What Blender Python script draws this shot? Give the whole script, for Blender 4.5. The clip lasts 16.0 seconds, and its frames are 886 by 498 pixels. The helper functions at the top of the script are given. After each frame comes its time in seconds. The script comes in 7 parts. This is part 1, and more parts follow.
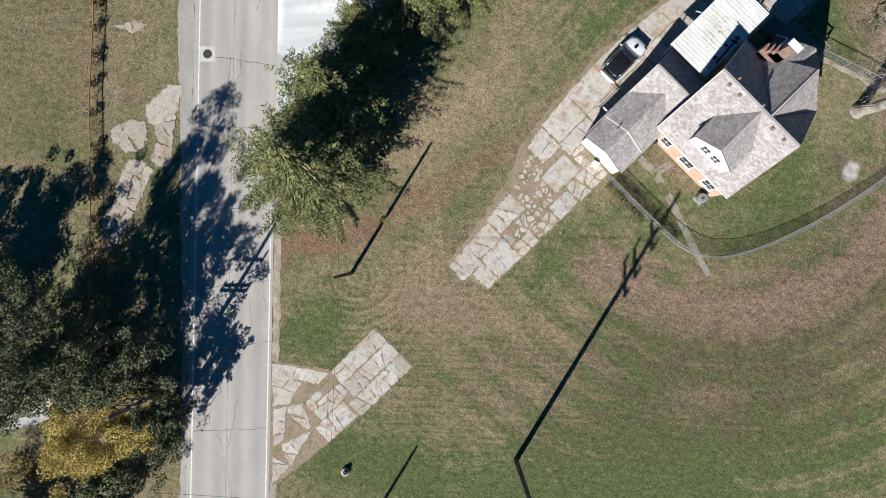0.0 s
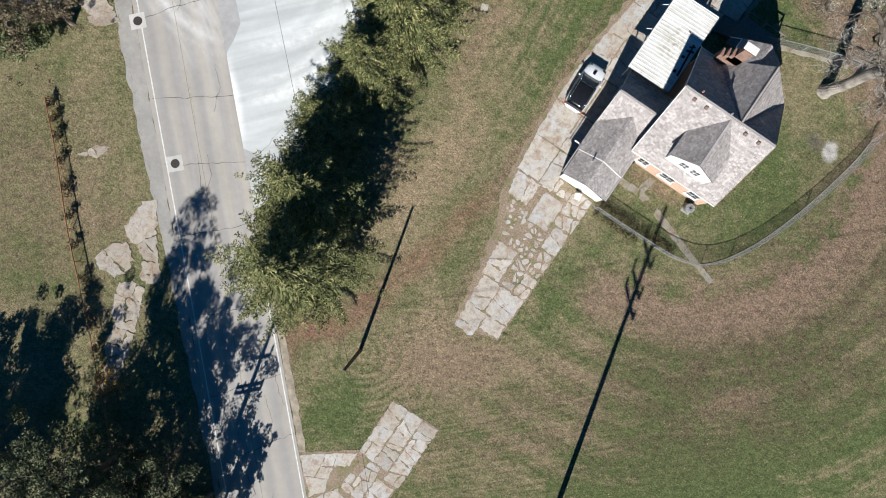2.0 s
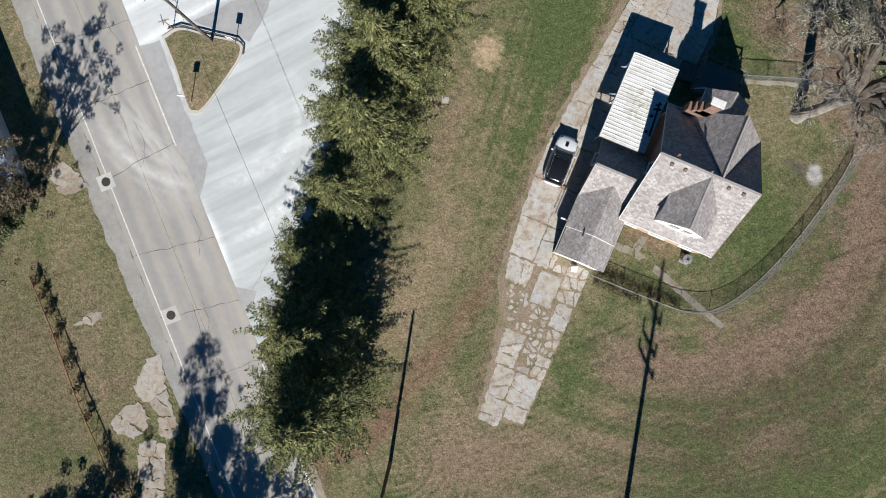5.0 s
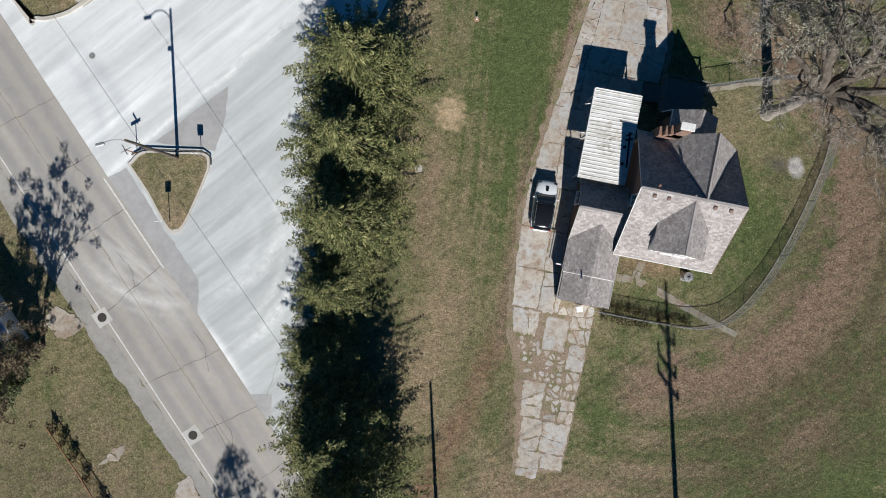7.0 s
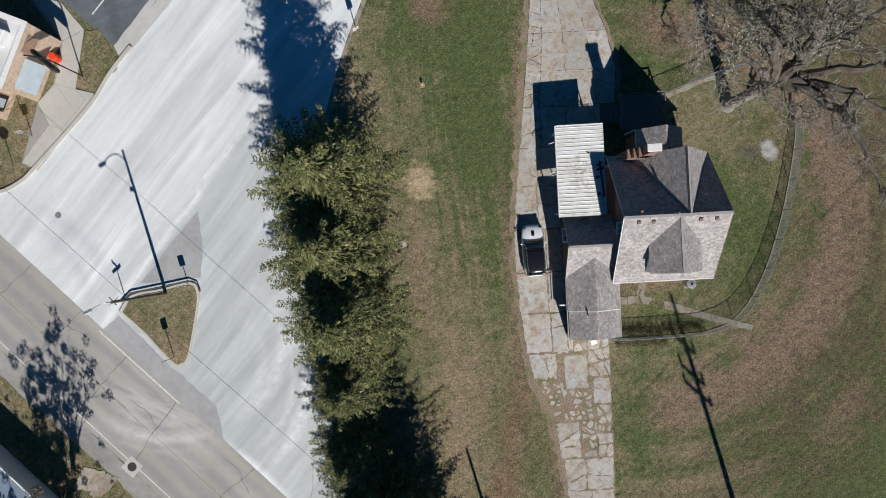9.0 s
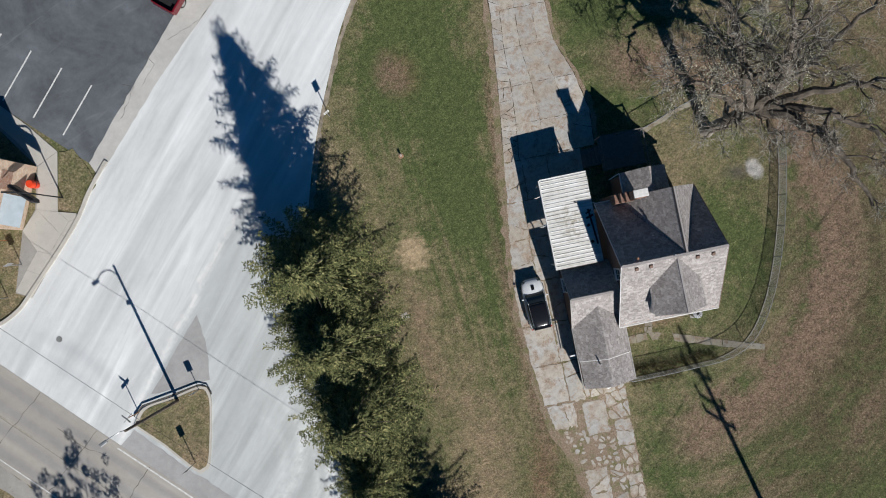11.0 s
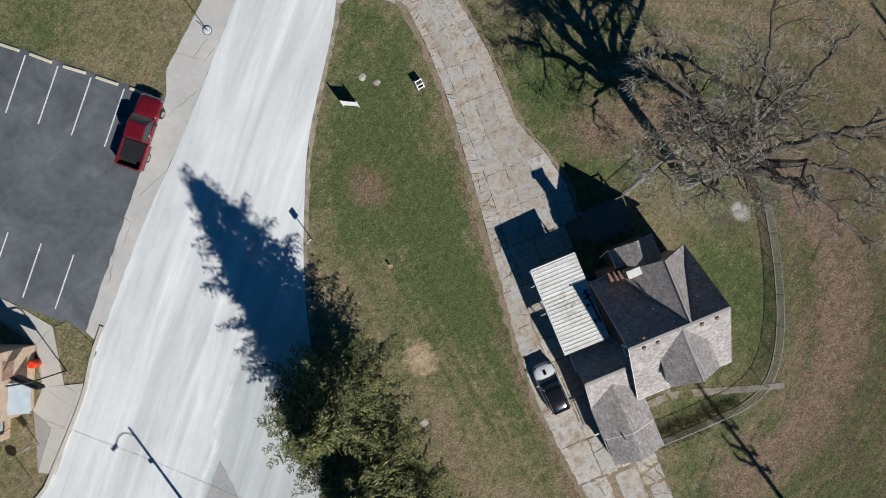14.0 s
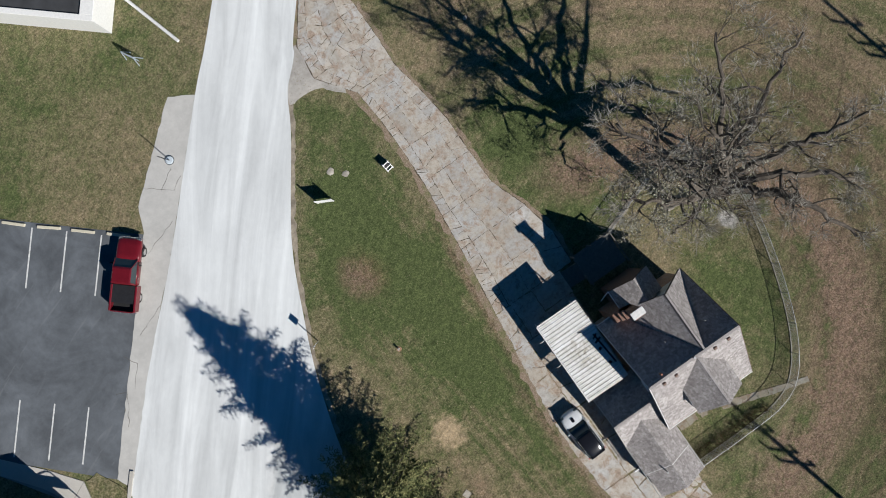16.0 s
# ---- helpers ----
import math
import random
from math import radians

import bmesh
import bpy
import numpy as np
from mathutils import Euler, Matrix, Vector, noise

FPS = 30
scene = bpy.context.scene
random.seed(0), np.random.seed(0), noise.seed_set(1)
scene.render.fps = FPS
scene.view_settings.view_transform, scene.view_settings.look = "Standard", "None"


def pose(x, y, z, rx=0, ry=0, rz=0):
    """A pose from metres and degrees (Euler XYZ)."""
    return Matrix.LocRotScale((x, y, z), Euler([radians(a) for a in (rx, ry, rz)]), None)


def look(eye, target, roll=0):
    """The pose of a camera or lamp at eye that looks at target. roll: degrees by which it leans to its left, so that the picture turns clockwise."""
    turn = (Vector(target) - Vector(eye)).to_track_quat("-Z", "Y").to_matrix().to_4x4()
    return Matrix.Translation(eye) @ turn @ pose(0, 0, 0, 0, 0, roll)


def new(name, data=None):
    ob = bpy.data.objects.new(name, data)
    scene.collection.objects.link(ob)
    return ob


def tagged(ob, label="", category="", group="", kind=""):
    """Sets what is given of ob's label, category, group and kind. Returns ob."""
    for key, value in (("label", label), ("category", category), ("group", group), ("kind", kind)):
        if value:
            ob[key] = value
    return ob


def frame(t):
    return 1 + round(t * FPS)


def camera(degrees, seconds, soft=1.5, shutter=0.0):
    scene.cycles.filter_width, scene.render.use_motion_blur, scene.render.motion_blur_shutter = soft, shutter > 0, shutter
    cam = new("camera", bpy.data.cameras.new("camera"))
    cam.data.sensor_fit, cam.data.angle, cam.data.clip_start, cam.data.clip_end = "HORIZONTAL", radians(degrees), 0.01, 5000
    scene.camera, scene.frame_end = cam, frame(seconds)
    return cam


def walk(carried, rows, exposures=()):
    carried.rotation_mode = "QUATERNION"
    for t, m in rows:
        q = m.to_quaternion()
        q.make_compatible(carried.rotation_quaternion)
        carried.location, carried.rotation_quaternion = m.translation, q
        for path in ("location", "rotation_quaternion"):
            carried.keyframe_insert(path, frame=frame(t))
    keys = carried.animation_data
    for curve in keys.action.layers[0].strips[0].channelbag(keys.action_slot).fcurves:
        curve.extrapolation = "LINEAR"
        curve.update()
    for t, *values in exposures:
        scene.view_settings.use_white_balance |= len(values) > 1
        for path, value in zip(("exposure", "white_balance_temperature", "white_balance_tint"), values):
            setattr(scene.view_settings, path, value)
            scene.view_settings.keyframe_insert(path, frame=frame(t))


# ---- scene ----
cam = camera(68.0, 16.0, soft=1.0)
ROWS = [
    (0.0, 0.00, 0.00, 52.21, 0.08, 0.03, 45.50),
    (0.5, -0.81, 0.76, 52.24, 0.08, -0.07, 41.14),
    (1.0, -1.57, 1.69, 52.23, 0.07, -0.12, 36.69),
    (1.5, -2.17, 2.72, 52.18, 0.08, -0.06, 34.70),
    (2.0, -2.92, 3.76, 52.12, 0.06, -0.10, 34.12),
    (2.5, -3.58, 4.92, 52.08, 0.02, -0.02, 32.74),
    (3.0, -4.29, 6.04, 52.04, -0.02, -0.05, 31.20),
    (3.5, -4.95, 7.19, 51.92, -0.07, -0.03, 29.65),
    (4.0, -5.59, 8.37, 51.87, -0.09, -0.05, 27.85),
    (6.5, -7.63, 14.49, 51.81, -0.09, -0.05, 14.13),
    (7.0, -7.93, 15.84, 51.75, -0.12, -0.13, 11.22),
    (7.5, -8.01, 17.23, 51.75, -0.14, -0.09, 7.12),
    (8.0, -8.00, 18.49, 51.68, -0.05, -0.08, 3.17),
    (8.5, -7.88, 19.83, 51.62, -0.05, -0.02, -0.60),
    (9.0, -7.85, 21.12, 51.65, -0.06, -0.10, -3.00),
    (11.5, -6.63, 27.43, 51.49, -0.00, -0.02, -13.56),
    (12.0, -6.27, 28.61, 51.53, 0.02, 0.02, -15.44),
    (12.5, -5.88, 29.81, 51.55, 0.07, 0.04, -17.41),
    (13.0, -5.41, 31.12, 51.54, -0.00, 0.01, -19.29),
    (13.5, -4.85, 32.36, 51.48, 0.00, 0.06, -20.84),
    (14.0, -4.27, 33.66, 51.47, -0.05, 0.11, -22.42),
    (14.5, -3.59, 34.97, 51.56, -0.12, 0.10, -26.87),
    (15.0, -2.82, 36.08, 51.59, -0.05, 0.12, -30.30),
    (15.5, -2.04, 37.32, 51.63, -0.10, 0.10, -31.08),
    (16.0, -1.21, 38.43, 51.62, -0.08, 0.14, -35.14),
]
walk(cam, [(t, pose(*place)) for t, *place in ROWS], [(0.0, 0.66), (2.5, 0.63), (4.0, 0.53), (6.5, 0.3), (9.0, 0.11), (12.5, 0.09), (16.0, 0.15)])

# ---- light ----
SUN_EL, SUN_AZ = 36.2, 166.0          # degrees above the horizon; clockwise from +y
world = bpy.data.worlds.new("sky")
scene.world = world
world.use_nodes = True
wn = world.node_tree.nodes
sky = wn.new("ShaderNodeTexSky")
sky.sky_type = "NISHITA"
sky.sun_disc = False
sky.sun_elevation, sky.sun_rotation = radians(SUN_EL), radians(SUN_AZ)
wn["Background"].inputs["Strength"].default_value = 0.0345
sky.air_density, sky.dust_density, sky.ozone_density = 1.0, 0.1, 5.0
deep = wn.new("ShaderNodeHueSaturation")          # a clear, deep blue autumn sky
deep.inputs["Saturation"].default_value = 1.35
world.node_tree.links.new(sky.outputs[0], deep.inputs["Color"])
world.node_tree.links.new(deep.outputs[0], wn["Background"].inputs["Color"])
sun_data = bpy.data.lights.new("sun", "SUN")
sun_data.energy, sun_data.angle, sun_data.color = 5.0, radians(0.53), (1.0, 0.98, 0.945)
sun = new("sun", sun_data)
to_sun = Vector((math.sin(radians(SUN_AZ)) * math.cos(radians(SUN_EL)), math.cos(radians(SUN_AZ)) * math.cos(radians(SUN_EL)), math.sin(radians(SUN_EL))))
sun.matrix_world = look(to_sun * 200, (0, 0, 0))


# ---- materials ----
def ramp(nt, fac, stops):
    r = nt.nodes.new("ShaderNodeValToRGB")
    while len(r.color_ramp.elements) < len(stops):
        r.color_ramp.elements.new(0.5)
    for e, (p, c) in zip(r.color_ramp.elements, stops):
        e.position, e.color = p, (*c, 1) if len(c) == 3 else c
    nt.links.new(fac, r.inputs[0])
    return r.outputs[0]


def grey(lo, hi, a=0.0, b=1.0):
    return [(lo, (a, a, a)), (hi, (b, b, b))]


class Mat:
    """A node material with a few short-hands. World metres unless local is set."""

    def __init__(self, name, rough=0.9, metal=0.0, local=False):
        self.m = bpy.data.materials.new(name)
        self.m.use_nodes = True
        self.edges = {}
        self.ground = None
        self.nt = self.m.node_tree
        self.b = self.nt.nodes["Principled BSDF"]
        self.b.inputs["Roughness"].default_value = rough
        self.b.inputs["Metallic"].default_value = metal
        self.b.inputs["Specular IOR Level"].default_value = 0.3
        if local:
            co = self.nt.nodes.new("ShaderNodeTexCoord").outputs["Object"]
            rnd = self.nt.nodes.new("ShaderNodeObjectInfo").outputs["Random"]
            self.random = rnd
            add = self.nt.nodes.new("ShaderNodeVectorMath")
            add.operation = "ADD"
            mul = self.math("MULTIPLY", rnd, 37.0)
            self.nt.links.new(co, add.inputs[0])
            self.nt.links.new(mul, add.inputs[1])
            self.co = add.outputs[0]
        else:
            self.co = self.nt.nodes.new("ShaderNodeNewGeometry").outputs["Position"]

    def link(self, a, sock):
        if isinstance(a, (int, float)):
            sock.default_value = a
        elif isinstance(a, tuple):
            sock.default_value = (*a, 1) if len(a) == 3 and sock.type == "RGBA" else a
        else:
            self.nt.links.new(a, sock)

    def math(self, op, a, b=0.0, clamp=False):
        n = self.nt.nodes.new("ShaderNodeMath")
        n.operation, n.use_clamp = op, clamp
        self.link(a, n.inputs[0])
        self.link(b, n.inputs[1])
        return n.outputs[0]

    def mapped(self, scale=(1, 1, 1), turn=0.0, move=(0, 0, 0)):
        n = self.nt.nodes.new("ShaderNodeMapping")
        n.vector_type = "TEXTURE"
        self.nt.links.new(self.co, n.inputs[0])
        n.inputs["Location"].default_value = move
        n.inputs["Rotation"].default_value = (0, 0, radians(turn))
        n.inputs["Scale"].default_value = scale
        return n.outputs[0]

    def noise(self, scale, detail=4.0, rough=0.6, co=None, distort=0.0):
        n = self.nt.nodes.new("ShaderNodeTexNoise")
        n.inputs["Scale"].default_value, n.inputs["Detail"].default_value = scale, detail
        n.inputs["Roughness"].default_value, n.inputs["Distortion"].default_value = rough, distort
        self.nt.links.new(co or self.co, n.inputs["Vector"])
        return n.outputs["Fac"]

    def cells(self, scale, feature="F1", co=None, out="Distance"):
        n = self.nt.nodes.new("ShaderNodeTexVoronoi")
        n.feature = feature
        n.inputs["Scale"].default_value = scale
        self.nt.links.new(co or self.co, n.inputs["Vector"])
        return n.outputs[out]

    def xyz(self, co=None):
        n = self.nt.nodes.new("ShaderNodeSeparateXYZ")
        self.nt.links.new(co or self.co, n.inputs[0])
        return n.outputs

    def ramp(self, fac, stops):
        return ramp(self.nt, fac, stops)

    def mix(self, fac, a, b, how="MIX"):
        n = self.nt.nodes.new("ShaderNodeMix")
        n.data_type, n.blend_type = "RGBA", how
        self.link(fac, n.inputs[0])
        self.link(a, n.inputs[6])
        self.link(b, n.inputs[7])
        return n.outputs[2]

    def blob(self, x, y, rx, ry, turn=0.0, soft=0.5, wobble=0.35, scale=0.8):
        """1 inside an ellipse on the ground with a ragged edge, 0 outside."""
        if not self.ground:
            self.ground = self.xyz()[:2]
        gx, gy = self.ground
        ca, sa = math.cos(radians(turn)), math.sin(radians(turn))
        u = self.weigh(gx, ca / rx, gy, sa / rx, -(x * ca + y * sa) / rx)
        v = self.weigh(gx, -sa / ry, gy, ca / ry, (x * sa - y * ca) / ry)
        ln = self.math("SQRT", self.math("ADD", self.math("MULTIPLY", u, u), self.math("MULTIPLY", v, v)))
        d = self.weigh(self.ragged(scale), wobble * 2, ln, 1.0, -wobble)
        return self.ramp(d, [(max(0.0, 0.8 - soft), (1, 1, 1)), (min(1.0, 0.8 + soft * 0.4), (0, 0, 0))])

    def weigh(self, a, ka, b, kb, c):
        """a * ka + b * kb + c"""
        n = self.nt.nodes.new("ShaderNodeMath")
        n.operation = "MULTIPLY_ADD"
        self.link(a, n.inputs[0])
        n.inputs[1].default_value, n.inputs[2].default_value = ka, c
        m = self.nt.nodes.new("ShaderNodeMath")
        m.operation = "MULTIPLY_ADD"
        self.link(b, m.inputs[0])
        m.inputs[1].default_value = kb
        self.nt.links.new(n.outputs[0], m.inputs[2])
        return m.outputs[0]

    def ragged(self, scale):
        if scale not in self.edges:
            self.edges[scale] = self.noise(scale, 5, 0.65)
        return self.edges[scale]

    def base(self, c):
        self.link(c, self.b.inputs["Base Color"])

    def rough(self, r):
        self.link(r, self.b.inputs["Roughness"])

    def bump(self, height, strength=0.3, distance=0.05):
        n = self.nt.nodes.new("ShaderNodeBump")
        n.inputs["Strength"].default_value, n.inputs["Distance"].default_value = strength, distance
        self.nt.links.new(height, n.inputs["Height"])
        self.nt.links.new(n.outputs[0], self.b.inputs["Normal"])


def simple(name, colour, rough=0.7, metal=0.0, spread=0.18, scale=6.0, local=True, bump=0.0, fine=40.0):
    """A surface with stains at one scale and grain at another."""
    m = Mat(name, rough, metal, local)
    dark = tuple(v * (1 - spread) for v in colour)
    light = tuple(min(1.0, v * (1 + spread)) for v in colour)
    a = m.ramp(m.noise(scale, 5), [(0.3, dark), (0.7, light)])
    g = m.ramp(m.noise(fine, 3), grey(0.3, 0.7, 1 - spread * 0.6, 1.0))
    m.base(m.mix(1.0, a, g, "MULTIPLY"))
    m.rough(m.ramp(m.noise(scale * 2, 3), grey(0.3, 0.7, max(0.02, rough - 0.08), min(1, rough + 0.08))))
    if bump:
        m.bump(m.noise(fine, 3), bump, 0.02)
    return m.m


# ---- building helpers ----
def thing(name, label="", category="", group="", kind="", m=None):
    ob = tagged(new(name), label, category, group, kind)
    if m is not None:
        ob.matrix_basis = m
    return ob


def put(ob, bm, material):
    mesh = bpy.data.meshes.new(ob)
    bm.normal_update()
    bm.to_mesh(mesh)
    bm.free()
    for one in material if isinstance(material, (list, tuple)) else [material]:
        mesh.materials.append(one)
    return mesh


def part(name, bm, material, parent, label=""):
    ob = new(name, put(name, bm, material))
    ob.parent = parent
    return tagged(ob, label)


def whole(name, bm, material, label="", category="", group="", kind="", m=None):
    ob = tagged(new(name, put(name, bm, material)), label, category, group, kind)
    if m is not None:
        ob.matrix_basis = m
    return ob


def box(bm, x0, x1, y0, y1, z0, z1, m=None, bevel=0.0):
    r = bmesh.ops.create_cube(bm, size=1)
    t = Matrix.Translation(((x0 + x1) / 2, (y0 + y1) / 2, (z0 + z1) / 2)) @ Matrix.Diagonal((x1 - x0, y1 - y0, z1 - z0, 1))
    bmesh.ops.transform(bm, matrix=(m or Matrix()) @ t, verts=r["verts"])
    if bevel:
        es = list({e for v in r["verts"] for e in v.link_edges})
        bmesh.ops.bevel(bm, geom=es, offset=bevel, segments=1, affect="EDGES")
    return bm


def prism(bm, pts, z0, z1):
    """A flat-topped solid over a ground outline."""
    if sum(a[0] * b[1] - b[0] * a[1] for a, b in zip(pts, pts[1:] + pts[:1])) < 0:
        pts = pts[::-1]
    lo = [bm.verts.new((x, y, z0)) for x, y in pts]
    hi = [bm.verts.new((x, y, z1)) for x, y in pts]
    bm.faces.new(hi)
    bm.faces.new(lo[::-1])
    for i in range(len(pts)):
        j = (i + 1) % len(pts)
        bm.faces.new((lo[i], lo[j], hi[j], hi[i]))
    return bm


def solid(bm, pts, thick):
    """A slab of a given thickness hung under a planar outline of 3D points."""
    n = (Vector(pts[1]) - Vector(pts[0])).cross(Vector(pts[2]) - Vector(pts[0])).normalized()
    if n.z < 0:
        pts, n = pts[::-1], -n
    hi = [bm.verts.new(p) for p in pts]
    lo = [bm.verts.new(Vector(p) - n * thick) for p in pts]
    bm.faces.new(hi)
    bm.faces.new(lo[::-1])
    for i in range(len(pts)):
        j = (i + 1) % len(pts)
        bm.faces.new((lo[i], lo[j], hi[j], hi[i]))
    return bm


def tube(bm, pts, radii, sides=8, cap=True):
    """A tapering tube along points."""
    if isinstance(radii, (int, float)):
        radii = [radii] * len(pts)
    rings = []
    for i, p in enumerate(pts):
        d = Vector(pts[min(i + 1, len(pts) - 1)]) - Vector(pts[max(i - 1, 0)])
        q = d.to_track_quat("Z", "Y")
        rings.append([bm.verts.new(Vector(p) + q @ Vector((radii[i] * math.cos(a), radii[i] * math.sin(a), 0))) for a in [k * math.tau / sides for k in range(sides)]])
    for a, b in zip(rings, rings[1:]):
        for k in range(sides):
            bm.faces.new((a[k], a[(k + 1) % sides], b[(k + 1) % sides], b[k]))
    if cap:
        bm.faces.new(rings[0][::-1])
        bm.faces.new(rings[-1])
    return bm


def fresh():
    return bmesh.new()


def smooth_line(pts, n=6):
    """A smooth line through points (Catmull-Rom)."""
    p = [Vector(q) for q in pts]
    p = [2 * p[0] - p[1]] + p + [2 * p[-1] - p[-2]]
    out = []
    for i in range(1, len(p) - 2):
        for k in range(n):
            t = k / n
            out.append(0.5 * (2 * p[i] + (p[i + 1] - p[i - 1]) * t + (2 * p[i - 1] - 5 * p[i] + 4 * p[i + 1] - p[i + 2]) * t * t + (3 * p[i] - p[i - 1] - 3 * p[i + 1] + p[i + 2]) * t ** 3))
    out.append(p[-2])
    return out


def ribbon(line, left, right):
    """A closed outline beside a line, from left to right of it."""
    a, b = [], []
    for i, p in enumerate(line):
        d = (line[min(i + 1, len(line) - 1)] - line[max(i - 1, 0)]).normalized()
        n = Vector((-d.y, d.x))
        a.append((p.x + n.x * left, p.y + n.y * left))
        b.append((p.x - n.x * right, p.y - n.y * right))
    return a + b[::-1]


def wobbly(pts, amount, step=0.35, seed=0):
    """The outline with small random bites along its edges."""
    r = random.Random(seed)
    out = []
    for a, b in zip(pts, pts[1:] + pts[:1]):
        a, b = Vector(a[:2]), Vector(b[:2])
        n = max(1, int((b - a).length / step))
        for k in range(n):
            p = a.lerp(b, k / n)
            out.append((p.x + r.uniform(-amount, amount), p.y + r.uniform(-amount, amount)))
    return out


U, V = Vector((0.7, -0.714)), Vector((0.714, 0.7))    # along and across the main road


def road_xy(u, v):
    p = U * u + V * v
    return (p.x, p.y)

# ---- ground surfaces ----
def grass_material(name, green=1.0):
    m = Mat(name, 1.0)
    m.b.inputs["Specular IOR Level"].default_value = 0.05
    big = m.noise(0.11, 4, 0.55)
    mid = m.noise(0.6, 5, 0.6, distort=0.6)
    clump = m.noise(2.4, 5, 0.7, distort=0.5)
    fine = m.noise(7.0, 5, 0.75)
    tiny = m.noise(19.0, 3, 0.7)
    lush = m.ramp(fine, [(0.3, (0.05, 0.071, 0.025)), (0.5, (0.104, 0.132, 0.052)), (0.7, (0.195, 0.22, 0.104))])
    straw = m.ramp(fine, [(0.3, (0.15, 0.112, 0.068)), (0.5, (0.315, 0.24, 0.155)), (0.7, (0.50, 0.40, 0.285))])
    litter = m.ramp(fine, [(0.3, (0.098, 0.064, 0.045)), (0.5, (0.245, 0.168, 0.12)), (0.7, (0.42, 0.32, 0.25))])
    rust = m.ramp(fine, [(0.3, (0.10, 0.05, 0.036)), (0.5, (0.25, 0.135, 0.098)), (0.7, (0.42, 0.27, 0.21))])

    def soft(a, w):
        return m.math("MULTIPLY", m.math("SUBTRACT", a, 0.5), w)

    def plus(*terms):
        t = terms[0]
        for o in terms[1:]:
            t = m.math("ADD", t, o)
        return t

    def times(a, b):
        return m.math("MULTIPLY", a, b)

    dry = plus(0.43 if green > 0.5 else 0.62, soft(big, 1.7), soft(mid, 1.2), soft(clump, 1.1), soft(fine, 0.7))
    if green > 0.5:
        x, y, z = m.xyz()

        def rings(cx, cy):
            n = m.nt.nodes.new("ShaderNodeVectorMath")
            n.operation = "DISTANCE"
            m.nt.links.new(m.co, n.inputs[0])
            n.inputs[1].default_value = (cx, cy, 0)
            return n.outputs["Value"]

        def swaths(rd, f, wander):
            return m.math("SINE", plus(times(rd, f), times(m.noise(0.22, 3), wander)))

        # mown rings round the yard and round the pole, straight mown lanes elsewhere
        rd = rings(9.0, 23.0)
        rp = rings(-3.4, -6.3)
        east = m.ramp(m.math("DIVIDE", x, 40.0), grey(0.02, 0.3))
        out = times(m.math("GREATER_THAN", rd, 11.5), m.math("LESS_THAN", rd, 31.0))
        dry = plus(dry, times(plus(times(swaths(rd, 2.6, 5.0), 0.24), times(swaths(rd, 9.0, 12.0), 0.12)), times(out, east)))
        dry = plus(dry, times(plus(times(swaths(rp, 11.0, 13.0), 0.22), times(swaths(rp, 5.0, 10.0), 0.14)), m.blob(-1.0, -7.5, 6.5, 5.5, 0, 0.5, 0.3, 0.4)))
        lanes = m.noise(1.0, 3, 0.55, m.mapped((0.5, 14.0, 1.0), 5))
        dry = plus(dry, times(soft(lanes, 1.5), m.blob(-5.4, 30.0, 6.4, 27.0, 6, 0.35, 0.3, 0.4)))
        cross = m.noise(1.0, 3, 0.6, m.mapped((9.0, 0.28, 1.0), 44))
        dry = plus(dry, times(soft(cross, 1.9), m.blob(14.0, -3.0, 24.0, 13.0, 40, 0.5, 0.3, 0.3)))
        drier = [(3.0, -3.2, 7.5, 3.2, 40, 0.55), (-0.6, -1.2, 2.4, 4.0, 0, 0.3), (-7.6, 12.0, 3.0, 13.0, 8, 0.42), (23.0, 6.4, 5.0, 2.6, 50, 0.6), (11.0, 1.6, 6.0, 1.6, 35, 0.35),
                 (-5.6, 14.0, 2.0, 9.0, 0, 0.2), (-28.0, -9.0, 10.0, 6.0, -46, 0.2)]
        greener = [(-2.6, -11.4, 4.6, 3.2, -40, 0.36), (10.0, -14.5, 16.0, 3.6, 42, 0.62), (22.0, -6.0, 18.0, 3.6, 44, 0.5), (14.5, 4.4, 4.4, 2.8, 40, 0.45), (7.2, 7.4, 2.6, 5.0, 0, 0.5), (27.0, -1.0, 9.0, 5.0, 40, 0.35), (20.0, 1.0, 14.0, 6.0, 42, 0.34),
                   (-4.2, 33.0, 3.6, 18.0, 3, 0.62), (-7.5, 42.0, 3.5, 9.0, -20, 0.45), (16.5, 19.0, 2.4, 7.0, -15, 0.3), (-6.0, 45.0, 4.6, 7.0, -25, 0.5), (-26.0, 66.0, 16.0, 10.0, 48, 0.32), (9.3, 39.5, 5.0, 9.0, 18, 0.85), (21.0, 19.0, 1.5, 8.0, -23, 0.6), (30.0, 9.0, 3.0, 9.0, -35, 0.3), (29.0, 32.0, 9.0, 15.0, 0, 0.15), (26.0, 2.0, 16.0, 9.0, 40, 0.5), (15.0, 23.0, 5.0, 9.0, -8, 0.5), (22.5, 9.5, 10.0, 6.0, 36, 0.45), (33.0, 14.0, 7.0, 14.0, -30, 0.25), (-6.0, 36.0, 7.0, 20.0, -8, 0.34)]
        for px, py, rx, ry, turn, w in drier:
            dry = plus(dry, times(m.blob(px, py, rx, ry, turn, 0.7, 0.45, 0.4), w))
        for px, py, rx, ry, turn, w in greener:
            dry = m.math("SUBTRACT", dry, times(m.blob(px, py, rx, ry, turn, 0.7, 0.45, 0.4), w))
        c = m.mix(m.math("MAXIMUM", m.math("MINIMUM", dry, 1.0), 0.0), lush, straw)
